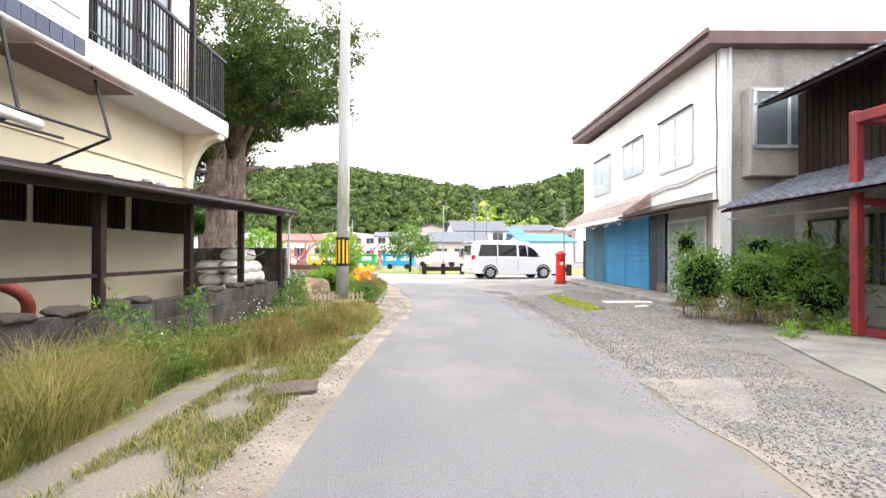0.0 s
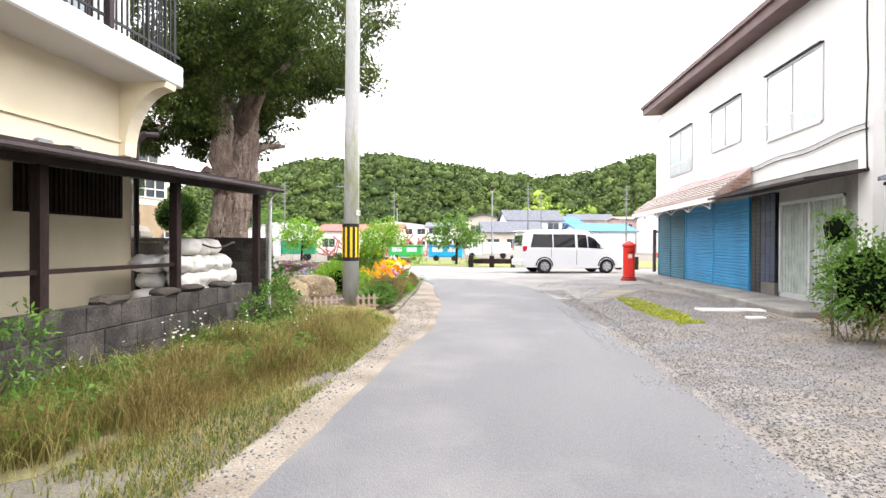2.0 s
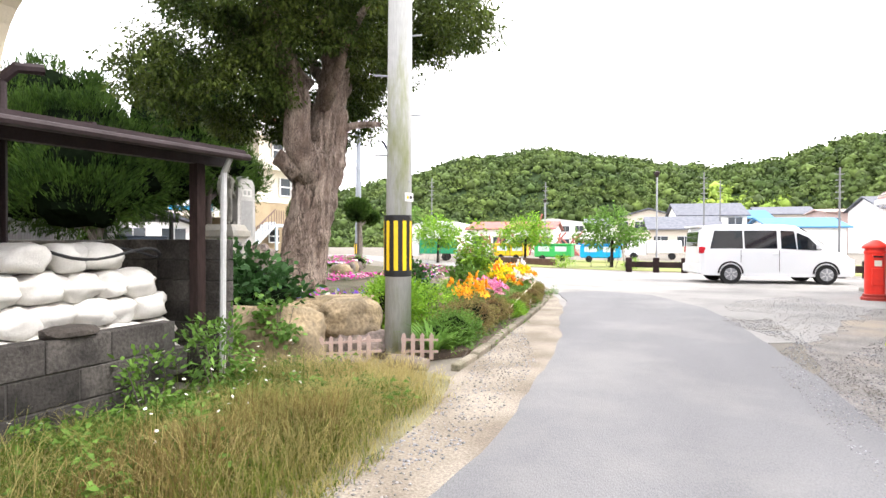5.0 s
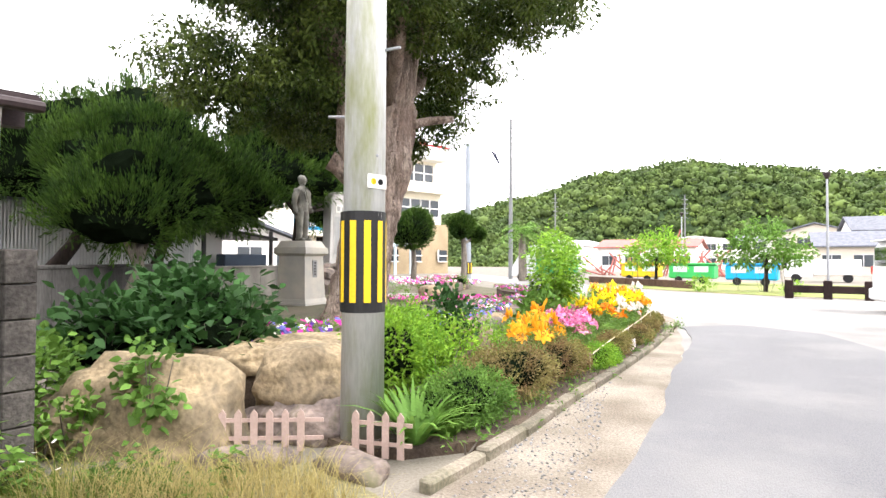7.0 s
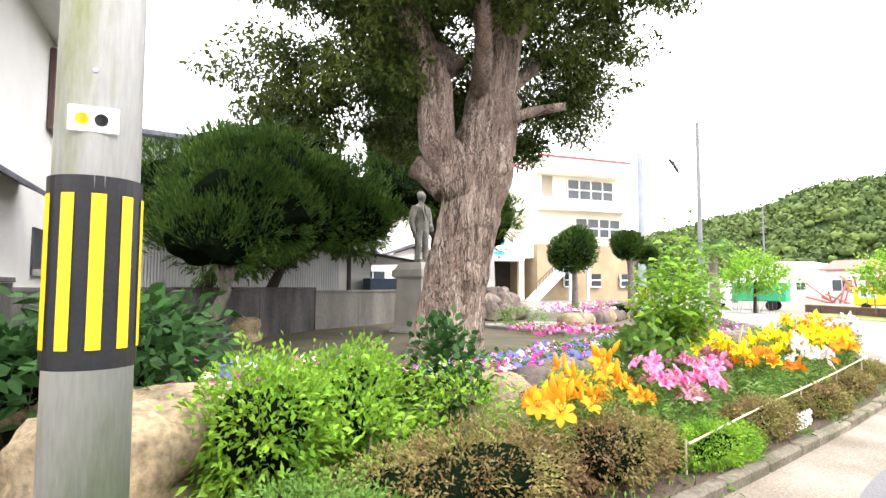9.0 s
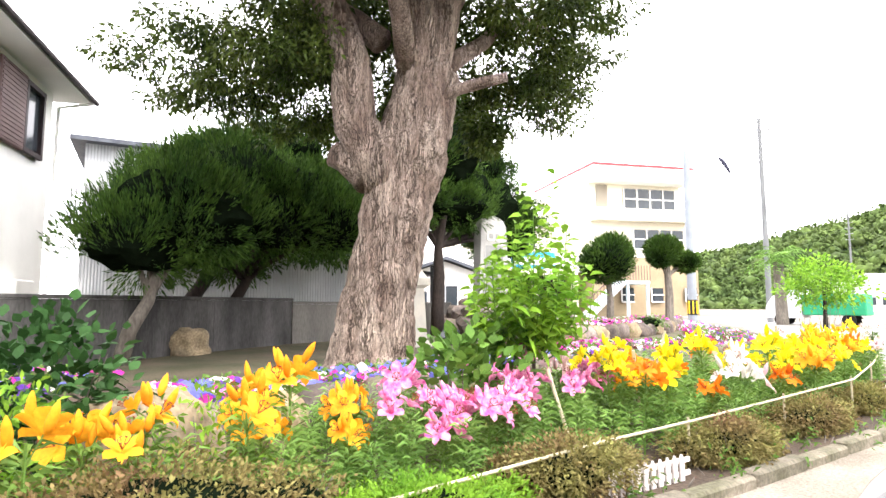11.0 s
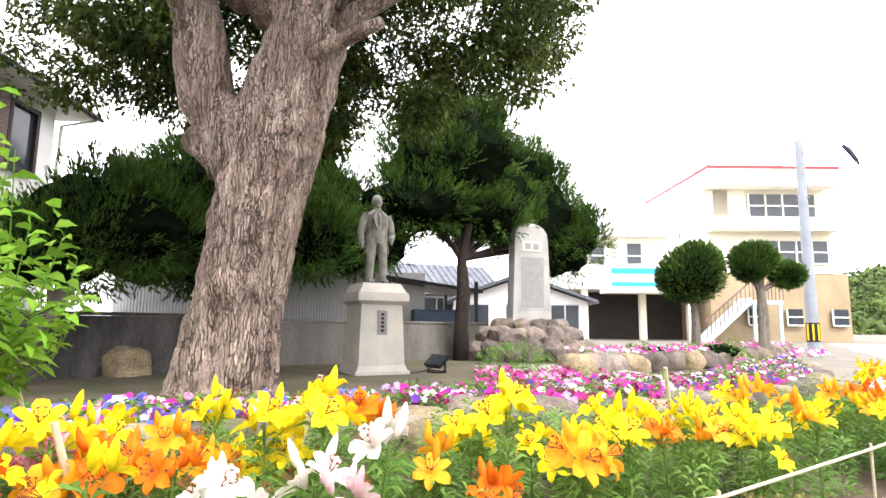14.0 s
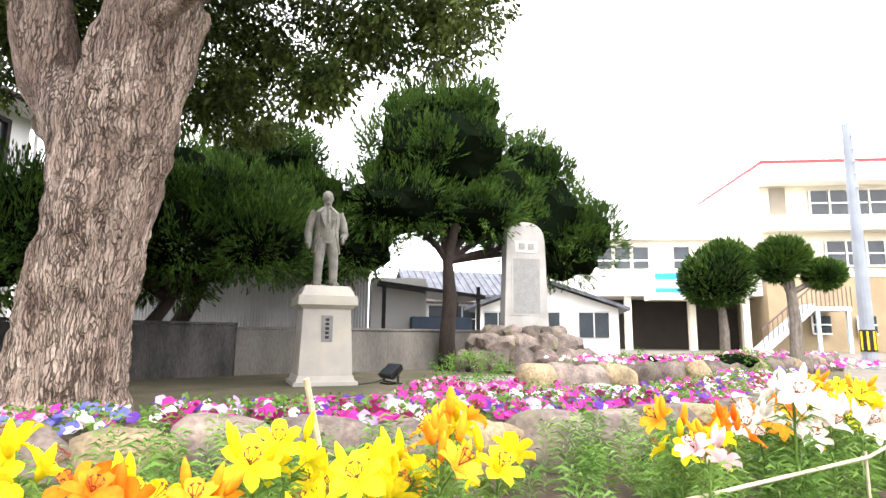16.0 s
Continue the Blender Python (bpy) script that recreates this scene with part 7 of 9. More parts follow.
# ---- planting helpers ----
def mound(name, blobs, n, leaf, width, material, label, category, seed, stems=None, group="", droop=0.2, up=0.3, kind="", core=False):
    """A leafy plant: stems and one mesh of leaves spread through rounded masses."""
    b0 = blobs[0]
    t = thing(name, b0[0], b0[1], 0, label, category, group=group, kind=kind)
    r = np.random.default_rng(seed)
    Q = []
    tot = sum(b[3] * b[4] * b[5] for b in blobs)
    for cx, cy, cz, ax, ay, az in blobs:
        m = max(20, int(n * ax * ay * az / tot))
        ns = max(4, m // 14)
        C, d0 = clump_points((cx, cy, cz), (ax * 0.92, ay * 0.92, az * 0.92), ns, r, 0.3)
        P = np.repeat(C, 14, axis=0) + r.normal(size=(ns * 14, 3)) * leaf * 0.75
        d = np.repeat(d0, 14, axis=0) + np.array([0, 0, up]) + r.normal(size=(ns * 14, 3)) * 0.6
        P[:, 2] = np.maximum(P[:, 2], 0.03)
        Q.append((broad_leaves if leaf >= 0.07 else leaf_quads)(P, d, leaf, width, r, droop))
    mpart("leaves", quads("leaves", np.concatenate(Q)), material, t).matrix_world = Matrix()
    # optional near-black lumps stand in for the shade deep in the plant
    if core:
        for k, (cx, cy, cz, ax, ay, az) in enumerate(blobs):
            part("inner_foliage", rock(ax * 0.54, ay * 0.54, az * 0.54, seed + k, 3, 0.3, 1.6, False), CORE_SHADE, t).matrix_world = Matrix.Translation((cx, cy, cz))
    for cx, cy, cz, ax, ay, az in blobs:
        for k in range(stems or 3):
            bm = bmesh.new()
            a = r.uniform(0, 6.28)
            tube(bm, [(cx + 0.15 * ax * math.cos(a), cy + 0.15 * ay * math.sin(a), 0), (cx + 0.4 * ax * math.cos(a), cy + 0.4 * ay * math.sin(a), cz * 0.7), (cx + 0.7 * ax * math.cos(a), cy + 0.7 * ay * math.sin(a), cz + az * 0.5)], [0.009, 0.006, 0.002], 5)
            part("stem", bm, BARKG, t).matrix_world = Matrix()
    return t


def stuff(name, me, material, label, category):
    return tagged(mpart(name, me, material), label, category, kind="stuff")


# ---- lane verge: grass and weeds ----
r = np.random.default_rng(21)
TALL = [(-3.12, -3), (-2.2, -3), (-2.15, 3), (-2.3, 5.5), (-1.9, 7.5), (-1.5, 9), (-1.15, 11), (-1.25, 12.3), (-2.0, 12.6), (-3.1, 12.2)]
DRY = [(-2.4, 5.6), (-1.5, 6.5), (-1.05, 8.5), (-0.95, 11.0), (-1.15, 12.8), (-1.5, 13.2), (-2.9, 13.15), (-2.9, 11.5)]
SHORT = [(-1.85, -3), (-1.15, -3), (-1.1, 4), (-1.02, 8), (-1.0, 11), (-1.5, 11), (-1.9, 6.5)]
def varied(P, h0, w, lean):
    """Blades in tufts: tall near the start of the lane, low towards the bed, thin against the wall."""
    h = np.array([0.55 + 0.5 * noise.noise(Vector((p[0] * 1.6, p[1] * 1.6, 3))) for p in P]) * np.interp(P[:, 1], [-3, 5, 7, 12, 13.5], [1.5, 1.3, 0.8, 0.7, 0.5])
    edge = np.interp(P[:, 1], [-3, 6.5, 9, 11, 13], [-2.1, -1.6, -1.15, -1.05, -1.3])
    h = h * np.clip((edge - P[:, 0]) / 0.5 + 0.25, 0.15, 1.0)
    keep = r.random(len(P)) < np.clip(0.2 + 0.9 * h, 0, 1)
    P, h = P[keep], h[keep]
    return blades(P, h0 * h, w, lean, r)


bm = bmesh.new()
slab(bm, wobble([(-3.13, -3), (-2.3, -3), (-2.2, 4), (-2.1, 6), (-1.3, 8), (-1.08, 10), (-1.1, 12.9), (-2.0, 13.3), (-3.1, 13.2), (-3.13, -3)], 0.12, 0.16, 14), -0.05, 0.005)
tagged(part("verge_turf", bm, mat("grassy_thatch", (0.22, 0.20, 0.10), 0.95, 0.3, 2.5, 1.0, col2=(0.15, 0.14, 0.085), fine=60)), "matted turf under the roadside grass", "turf", kind="structure")
P = scatter(TALL, 40000, r)
stuff("tall_grass", quads("tall_grass", varied(P, 0.50, 0.0055, 0.95)), LF_GREEN, "tall green roadside grass along the block wall", "grass")
P = np.concatenate([scatter(DRY, 9000, r), scatter([(-2.6, 10.6), (-1.3, 10.4), (-0.95, 11.2), (-1.15, 12.9), (-2.6, 13.1)], 9000, r), scatter([(-3.1, -3), (-2.1, -3), (-2.2, 4.8), (-3.1, 5.6)], 24000, r), scatter(TALL, 9000, r)])
stuff("dry_grass", quads("dry_grass", varied(P, 0.62, 0.0042, 1.15)), LF_GRASS, "pale straw-coloured long grass", "grass")
P = scatter([(-2.5, 6.2), (-1.7, 6.4), (-1.2, 8.5), (-1.15, 10.4), (-1.5, 11.4), (-2.4, 11.2), (-2.7, 9)], 20000, r)
P = P[np.array([noise.noise(Vector((p[0] * 1.8, p[1] * 1.8, 8))) > -0.15 for p in P])]
stuff("brown_grass", quads("brown_grass", varied(P, 0.62, 0.006, 0.5)), LF_BROWN, "rusty brown seeding grass on the verge", "grass")
P = scatter(SHORT, 34000, r)
P = P[np.array([noise.noise(Vector((p[0] * 2.2, p[1] * 1.4, 5))) > -0.1 - 0.3 * r.random() for p in P])]
half = r.random(len(P)) < 0.55
stuff("short_grass", quads("short_grass", blades(P[half], 0.06, 0.006, 1.1, r)), LF_GREEN, "short patchy grass beside the asphalt", "grass")
stuff("short_dry_grass", quads("short_dry_grass", blades(P[~half], 0.06, 0.006, 1.2, r)), LF_GRASS, "short yellowed grass beside the asphalt", "grass")
C = np.concatenate([scatter([(-3.1, 1), (-2.4, 1), (-2.2, 6), (-1.7, 9), (-1.4, 12), (-2.6, 13), (-3.1, 12)], 330, r), scatter([(-3.1, 5.5), (-2.5, 5.5), (-2.2, 8), (-2.5, 12.4), (-3.1, 12.4)], 220, r)])
Q = []
for c in C:
    h = r.uniform(0.12, 0.5) if c[1] < 6.5 else r.uniform(0.06, 0.24)
    PP = np.repeat(c[None], 26, 0) + np.stack([r.normal(size=26) * 0.06, r.normal(size=26) * 0.06, r.uniform(0.03, h, 26)], 1)
    Q.append(leaf_quads(PP, np.concatenate([r.normal(size=(26, 2)), r.uniform(0, 0.6, (26, 1))], 1), 0.075, 0.03, r))
stuff("verge_weeds", quads("verge_weeds", np.concatenate(Q)), LF_MID, "leafy green weeds among the grass", "weeds")
C = scatter([(-3.05, 5.0), (-2.6, 5.0), (-2.2, 9), (-1.9, 12.2), (-2.6, 12.8), (-3.05, 11)], 20, r)
Q = []
for c in C:
    for k in range(7):
        p = c + np.array([r.normal() * 0.07, r.normal() * 0.07, r.uniform(0.2, 0.5)])
        a = np.linspace(0, 2 * np.pi, 7)[:6]
        tilt = r.normal(size=2) * 0.4
        ring = np.stack([np.cos(a) * 0.012, np.sin(a) * 0.012, np.cos(a) * 0.012 * tilt[0] + np.sin(a) * 0.012 * tilt[1]], 1) + p
        Q.append(ring)
stuff("fleabane_flowers", quads("fleabane_flowers", np.stack(Q)), PT["white"], "small white wild daisies in the verge", "flowers")
Q = []
for c in C:
    a = c + np.array([0, 0, 0.6])
    Q.append(blades(np.repeat(c[None], 5, 0) + r.normal(size=(5, 3)) * np.array([0.03, 0.03, 0]), 0.48, 0.006, 0.12, r))
stuff("fleabane_stems", quads("fleabane_stems", np.concatenate(Q)), LF_GREEN, "thin green stalks of wild daisies", "weeds")


# loose stones on the verges
def pebbles(name, P, smin, smax, label, rr):
    base = np.array([[1, 0, 0], [-1, 0, 0], [0, 1, 0], [0, -1, 0], [0, 0, 1], [0, 0, -1]], float)
    f = np.array([[0, 2, 4], [2, 1, 4], [1, 3, 4], [3, 0, 4], [2, 0, 5], [1, 2, 5], [3, 1, 5], [0, 3, 5]])
    n = len(P)
    s = rr.uniform(smin, smax, (n, 1, 1)) * rr.uniform(0.6, 1.2, (n, 6, 1))
    a = rr.uniform(0, 6.28, n)
    R = np.stack([np.stack([np.cos(a), -np.sin(a), 0 * a], 1), np.stack([np.sin(a), np.cos(a), 0 * a], 1), np.stack([0 * a, 0 * a, 0 * a + 0.65], 1)], 1)
    V = np.einsum('nij,nkj->nki', R, base[None] * s) + P[:, None, :]
    F = (f[None] + (np.arange(n) * 6)[:, None, None]).reshape(-1, 3)
    me = bpy.data.meshes.new(name)
    me.vertices.add(n * 6)
    me.vertices.foreach_set("co", V.astype(np.float32).reshape(-1))
    me.loops.add(F.size)
    me.loops.foreach_set("vertex_index", F.astype(np.int32).reshape(-1))
    me.polygons.add(len(F))
    me.polygons.foreach_set("loop_start", np.arange(0, F.size, 3, dtype=np.int32))
    me.update(calc_edges=True)
    stuff(name, me, PEBBLE, label, "gravel")


P = np.concatenate([scatter([(2.1, 1.5), (2.2, 9), (2.1, 15), (4.6, 20), (5.4, 17), (5.4, 13), (4.6, 9.5), (3.6, 5), (3.6, 1.5)], 24000, r), scatter([(2.0, 1.5), (2.2, 12), (3.4, 12), (3.4, 1.5)], 12000, r)])
keep = np.array([noise.noise(Vector((p[0] * 0.9, p[1] * 0.5, 2))) > -0.12 - 0.5 * (p[1] > 8) for p in P])
pebbles("gravel_stones", P[keep] + np.array([0, 0, 0.01]), 0.004, 0.014, "loose grey gravel stones", r)
P = np.concatenate([scatter([(1.62, 1.5), (1.7, 8), (1.6, 14), (1.35, 18.5), (2.2, 19), (2.3, 14), (2.35, 8), (2.2, 1.5)], 9000, r), scatter([(1.5, 15), (1.0, 21), (3.6, 24), (4.4, 21), (2.2, 16)], 3500, r)])
P = P[np.array([noise.noise(Vector((p[0] * 1.6, p[1] * 0.7, 6))) + 0.9 * (p[0] - 1.85) > -0.1 for p in P])]
pebbles("spilled_gravel", P + np.array([0, 0, 0.022]), 0.004, 0.012, "fine gravel strewn over the asphalt edge", r)
P = scatter([(-1.2, 1.0), (-0.85, 1.0), (-0.8, 9), (-0.62, 12), (-0.75, 14), (-1.5, 16.5), (-1.9, 18.5), (-1.4, 14), (-1.1, 12), (-1.2, 8)], 3000, r)
pebbles("verge_stones", P + np.array([0, 0, 0.016]), 0.005, 0.016, "small loose stones at the lane edge", r)
P = scatter([(3.15, 16.8), (3.55, 17.3), (3.75, 14.5), (3.72, 12.7), (3.2, 12.5), (3.05, 14.5)], 5200, r)
P = P[np.array([noise.noise(Vector((p[0] * 3, p[1] * 2, 4))) > -0.2 for p in P])]
stuff("moss_patch", quads("moss_patch", blades(P, 0.045, 0.014, 1.0, r)), leafmat("moss_blade", (0.40, 0.43, 0.06), (0.30, 0.34, 0.05), 0.8, 0.25, 0.4, 2.0), "bright green low patch growing on the gravel", "grass")
for k, (x, y, w, d, a) in enumerate(((4.55, 14.55, 0.7, 0.35, 4), (5.1, 14.6, 0.6, 0.32, -6), (4.75, 13.4, 0.3, 0.16, 20))):
    o = part("board", bx(-w / 2, w / 2, -d / 2, d / 2, 0, 0.035, 0.006), WHITEP)
    o.matrix_world = pose(x, y, 0.008, 0, 0, a)
    tagged(o, "white flat board lying on the gravel", "board", "boards on the gravel")
o = part("slate", loft([[(-0.24, -0.1, z), (0.2, -0.17, z), (0.25, 0.06, z), (0.02, 0.16, z), (-0.2, 0.12, z)] for z in (0, 0.022)]), mat("rusty_slate", (0.13, 0.10, 0.085), 0.9, 0.3, 6, 0.5))
o.matrix_world = pose(-1.2, 5.2, 0.035, 7, -6, 20)
tagged(o, "broken dark slate lying in the verge", "stone")


# ---- sandbags and hose under the canopy ----
def sandbags():
    r = random.Random(8)
    k = 0
    for layer in range(6):
        n = (6, 6, 6, 5, 5, 3)[layer]
        for j in range(n):
            for row in range(2 if layer < 5 else 1):
                k += 1
                bm = rock(0.2 + 0.03 * r.random(), 0.17 + 0.05 * r.random(), 0.135, k + 200, 3, 0.34, 1.6)
                o = part("sandbag", bm, BAGW, None, smooth=True)
                o.matrix_world = pose(-3.58 - row * 0.42 - layer * 0.03, 10.1 + (0.14 if layer % 2 else 0) + layer * 0.07 + j * 0.27 + r.uniform(-0.03, 0.03), 0.11 + layer * 0.215, r.uniform(-8, 8), r.uniform(-8, 8), r.uniform(-20, 20))
                tagged(o, "full white plastic sandbag in a pile", "sandbag", "pile of white sandbags")
    pts = [(-3.62 + 0.22 * math.cos(t), 11.15 + 0.5 * math.sin(t), 1.22 + 0.04 * math.sin(3 * t)) for t in np.linspace(0, 12.0, 50)]
    o = part("cable_coil", tb(pts, 0.012, 6), BLACKM)
    tagged(o, "loose black cable coiled over the sandbags", "cable")


sandbags()
o = part("drain_hose", tb([(-3.55 + 0.05 * math.sin(t * 3), 4.9 + 0.34 * math.cos(t), 0.62 + 0.34 * math.sin(t)) for t in np.linspace(-0.3, 3.4, 24)], 0.055, 10), mat("brick_red_hose", (0.22, 0.05, 0.035), 0.6, 0.15, 8, 0.3), smooth=True)
tagged(o, "thick brick-red drain hose bent behind the wall", "hose")
o = part("white_conduit", tb([(-3.0, 2.9, 2.25), (-3.35, 5.1, 2.32)], 0.045, 10), WHITEP, smooth=True)
tagged(o, "white plastic pipe beside the canopy", "pipe")
o = part("meter_post", tb([(-2.92, 4.05, 0), (-2.92, 4.05, 3.2)], 0.035, 10), mat("pale_blue_pipe", (0.55, 0.62, 0.66), 0.5, 0.1, 3, 0), smooth=True)
tagged(o, "pale blue upright pipe by the wall", "pipe")


# ---- boulders round the bed ----
def boulder(x, y, z, sx, sy, sz, seed, mt, rz=0.0, tilt=0.0):
    o = part("boulder", rock(sx, sy, sz, seed, 4 if sx > 0.4 else 3, 0.34, 1.5), mt, None, smooth=True)
    o.matrix_world = pose(x, y, z, tilt, 0, rz)
    tagged(o, "large rough tan boulder edging the garden" if mt is ROCK else "grey-brown rock edging the raised bed", "boulder", "garden edging rocks")


boulder(-3.5, 12.95, 0.1, 0.74, 0.42, 0.6, 1, ROCK, 18, -8)
boulder(-3.95, 12.75, 0.02, 0.6, 0.45, 0.42, 2, ROCK, -10, 5)
boulder(-3.05, 13.95, 0.32, 0.42, 0.5, 0.36, 3, ROCK, 30)
boulder(-2.85, 13.75, 0.1, 0.55, 0.35, 0.22, 12, ROCKG, 10)
boulder(-3.9, 13.85, 0.42, 0.42, 0.25, 0.16, 4, ROCK, 20)
boulder(-3.5, 14.4, 0.5, 0.6, 0.25, 0.13, 5, ROCK, 40)
boulder(-4.6, 13.5, 0.4, 0.35, 0.25, 0.15, 6, ROCK, 15)
boulder(-2.62, 13.05, 0.03, 0.34, 0.13, 0.1, 7, ROCKG, 38)
boulder(-2.0, 13.35, 0.03, 0.3, 0.14, 0.1, 9, ROCKG, -5)
boulder(-3.1, 16.35, 0.28, 0.36, 0.42, 0.34, 8, ROCK, 60)
ROWP = [(-3.3, 15.0), (-3.55, 16.6), (-3.9, 17.9), (-4.35, 19.4), (-4.75, 21.0), (-4.95, 22.6), (-5.2, 24.2), (-5.9, 25.9), (-7.3, 27.6), (-9.2, 29.3)]
rr = random.Random(5)
for k, (p, h) in enumerate(polyline(ROWP, 0.52)):
    boulder(p[0] + rr.uniform(-0.05, 0.05), p[1], 0.19, rr.uniform(0.2, 0.27), rr.uniform(0.3, 0.42), rr.uniform(0.24, 0.31), 30 + k, ROCKG if k % 4 else ROCK, math.degrees(h) + 90 + rr.uniform(-15, 15), rr.uniform(-10, 10))
ROW2 = [(-10.2, 25.2), (-11.2, 26.6), (-11.9, 28.4), (-12.6, 30.2), (-13.6, 32.2), (-15.0, 34.2), (-16.5, 36.5)]
for k, (p, h) in enumerate(polyline(ROW2, 0.75)):
    boulder(p[0], p[1], 0.2, rr.uniform(0.3, 0.42), rr.uniform(0.36, 0.5), rr.uniform(0.28, 0.4), 80 + k, ROCKG if k % 3 else ROCK, math.degrees(h) + 90, rr.uniform(-10, 10))
boulder(-14.0, 18.0, 0.2, 0.7, 0.6, 0.5, 140, ROCK, 30)
boulder(-12.3, 17.0, 0.2, 0.6, 0.5, 0.45, 141, ROCK, 30)

# soil of the front bed and of the raised bed
bm = bmesh.new()
FRONT = KERB[1:9] + [(-6.5, 26.5), (-5.2, 24.2), (-4.75, 21.0), (-4.35, 19.4), (-3.9, 17.9), (-3.3, 15.0), (-3.2, 13.7), (-2.0, 13.5)]
slab(bm, wobble(FRONT + [FRONT[0]], 0.4, 0.03, 4), -0.05, 0.07)
tagged(part("front_bed_soil", bm, SOIL), "dark bare soil of the lily bed", "soil", kind="structure")
bm = bmesh.new()
INNER = [(-4.8, 13.4), (-5.6, 16.6), (-5.7, 18.0), (-5.9, 19.6), (-6.2, 21.3), (-6.5, 22.8), (-6.8, 24.4), (-7.4, 26.0), (-8.6, 27.0), (-9.6, 28.4)]
slab(bm, [(x - 0.05, y) for x, y in [(-3.2, 13.9)] + ROWP] + INNER[::-1], -0.05, 0.34)
tagged(part("raised_bed_soil", bm, SOIL), "dark soil of the raised petunia bed", "soil", kind="structure")
bm = bmesh.new()
slab(bm, wobble([(-5.5, 13.5), (-9.8, 13.8), (-14.2, 19.6), (-17, 25.6), (-18, 31), (-17, 37), (-12, 33), (-9.4, 28.6), (-7, 24.5), (-6, 19.5), (-5.5, 13.5)], 0.5, 0.05, 6), -0.05, 0.05)
tagged(part("garden_ground", bm, mat("garden_earth", (0.12, 0.095, 0.063), 0.95, 0.3, 1.2, 0.8, col2=(0.065, 0.068, 0.035), fine=35)), "bare trodden earth under the trees", "ground", kind="structure")
bm = bmesh.new()
box(bm, -12.5, -9.2, 23.9, 26.6, 0.0, 0.16, 0.03)
tagged(part("stone_step", bm, CONC), "low stone step before the monument", "step", kind="structure")

# ---- lilies ----
def petal_faces(bm, L, W, curl, a, tilt, r, segs=4):
    rows = []
    for k in range(segs + 1):
        f = k / segs
        rad = L * (0.25 * f + 0.75 * math.sin(f * math.pi / 2))
        z = L * (0.75 * f - curl * f ** 2.6)
        w = W * (math.sin(math.pi * (0.10 + 0.88 * f)) ** 1.05) * (1 if k < segs else 0.1)
        c, s = math.cos(a), math.sin(a)
        x0 = rad * 0.85
        rows.append((bm.verts.new((x0 * c - w / 2 * s, x0 * s + w / 2 * c, z + 0.006)), bm.verts.new((x0 * c, x0 * s, z - 0.004)), bm.verts.new((x0 * c + w / 2 * s, x0 * s - w / 2 * c, z + 0.006))))
    for p, q in zip(rows, rows[1:]):
        bm.faces.new((p[0], p[1], q[1], q[0]))
        bm.faces.new((p[1], p[2], q[2], q[1]))


def blossom_mesh(name, seed, spread=1.0):
    r = random.Random(seed)
    bm = bmesh.new()
    for k in range(6):
        petal_faces(bm, 0.125 * r.uniform(0.9, 1.08), 0.068 if k % 2 else 0.050, 0.5 * spread, k * math.pi / 3 + r.uniform(-0.08, 0.08), 0, r)
    me = bpy.data.meshes.new(name)
    bm.to_mesh(me)
    bm.free()
    me.polygons.foreach_set("use_smooth", [True] * len(me.polygons))
    return me


def stamen_mesh():
    bm = bmesh.new()
    for k in range(6):
        a = k * math.pi / 3 + 0.5
        c, s = math.cos(a), math.sin(a)
        tube(bm, [(0, 0, 0.02), (0.025 * c, 0.025 * s, 0.085)], 0.0016, 3)
        tube(bm, [(0.025 * c - 0.008 * s, 0.025 * s + 0.008 * c, 0.086), (0.025 * c + 0.008 * s, 0.025 * s - 0.008 * c, 0.088)], 0.0035, 4)
    me = bpy.data.meshes.new("stamen")
    bm.to_mesh(me)
    bm.free()
    return me


def bud_mesh():
    bm = bmesh.new()
    prof = [(0.006, 0), (0.016, 0.02), (0.019, 0.05), (0.013, 0.085), (0.003, 0.11)]
    lathe(bm, prof, 6)
    me = bpy.data.meshes.new("bud")
    bm.to_mesh(me)
    bm.free()
    me.polygons.foreach_set("use_smooth", [True] * len(me.polygons))
    return me


ST_ME, BUD_ME = stamen_mesh(), bud_mesh()
BL_ME = {}
SET_ME = {}
for c in ("orange", "amber", "yellow", "pink", "white", "blush"):
    for v in range(2):
        me = blossom_mesh("blossom", 10 + v, 1.0 + 0.25 * v)
        me.materials.append(PT[c])
        BL_ME[c, v] = me
    b = BUD_ME.copy()
    b.materials.append(PT[c])
    SET_ME[c] = b
STAM = mat("rust_anther", (0.20, 0.05, 0.015), 0.7, 0.2, 8, 0.1)
ST_ME.materials.append(STAM)


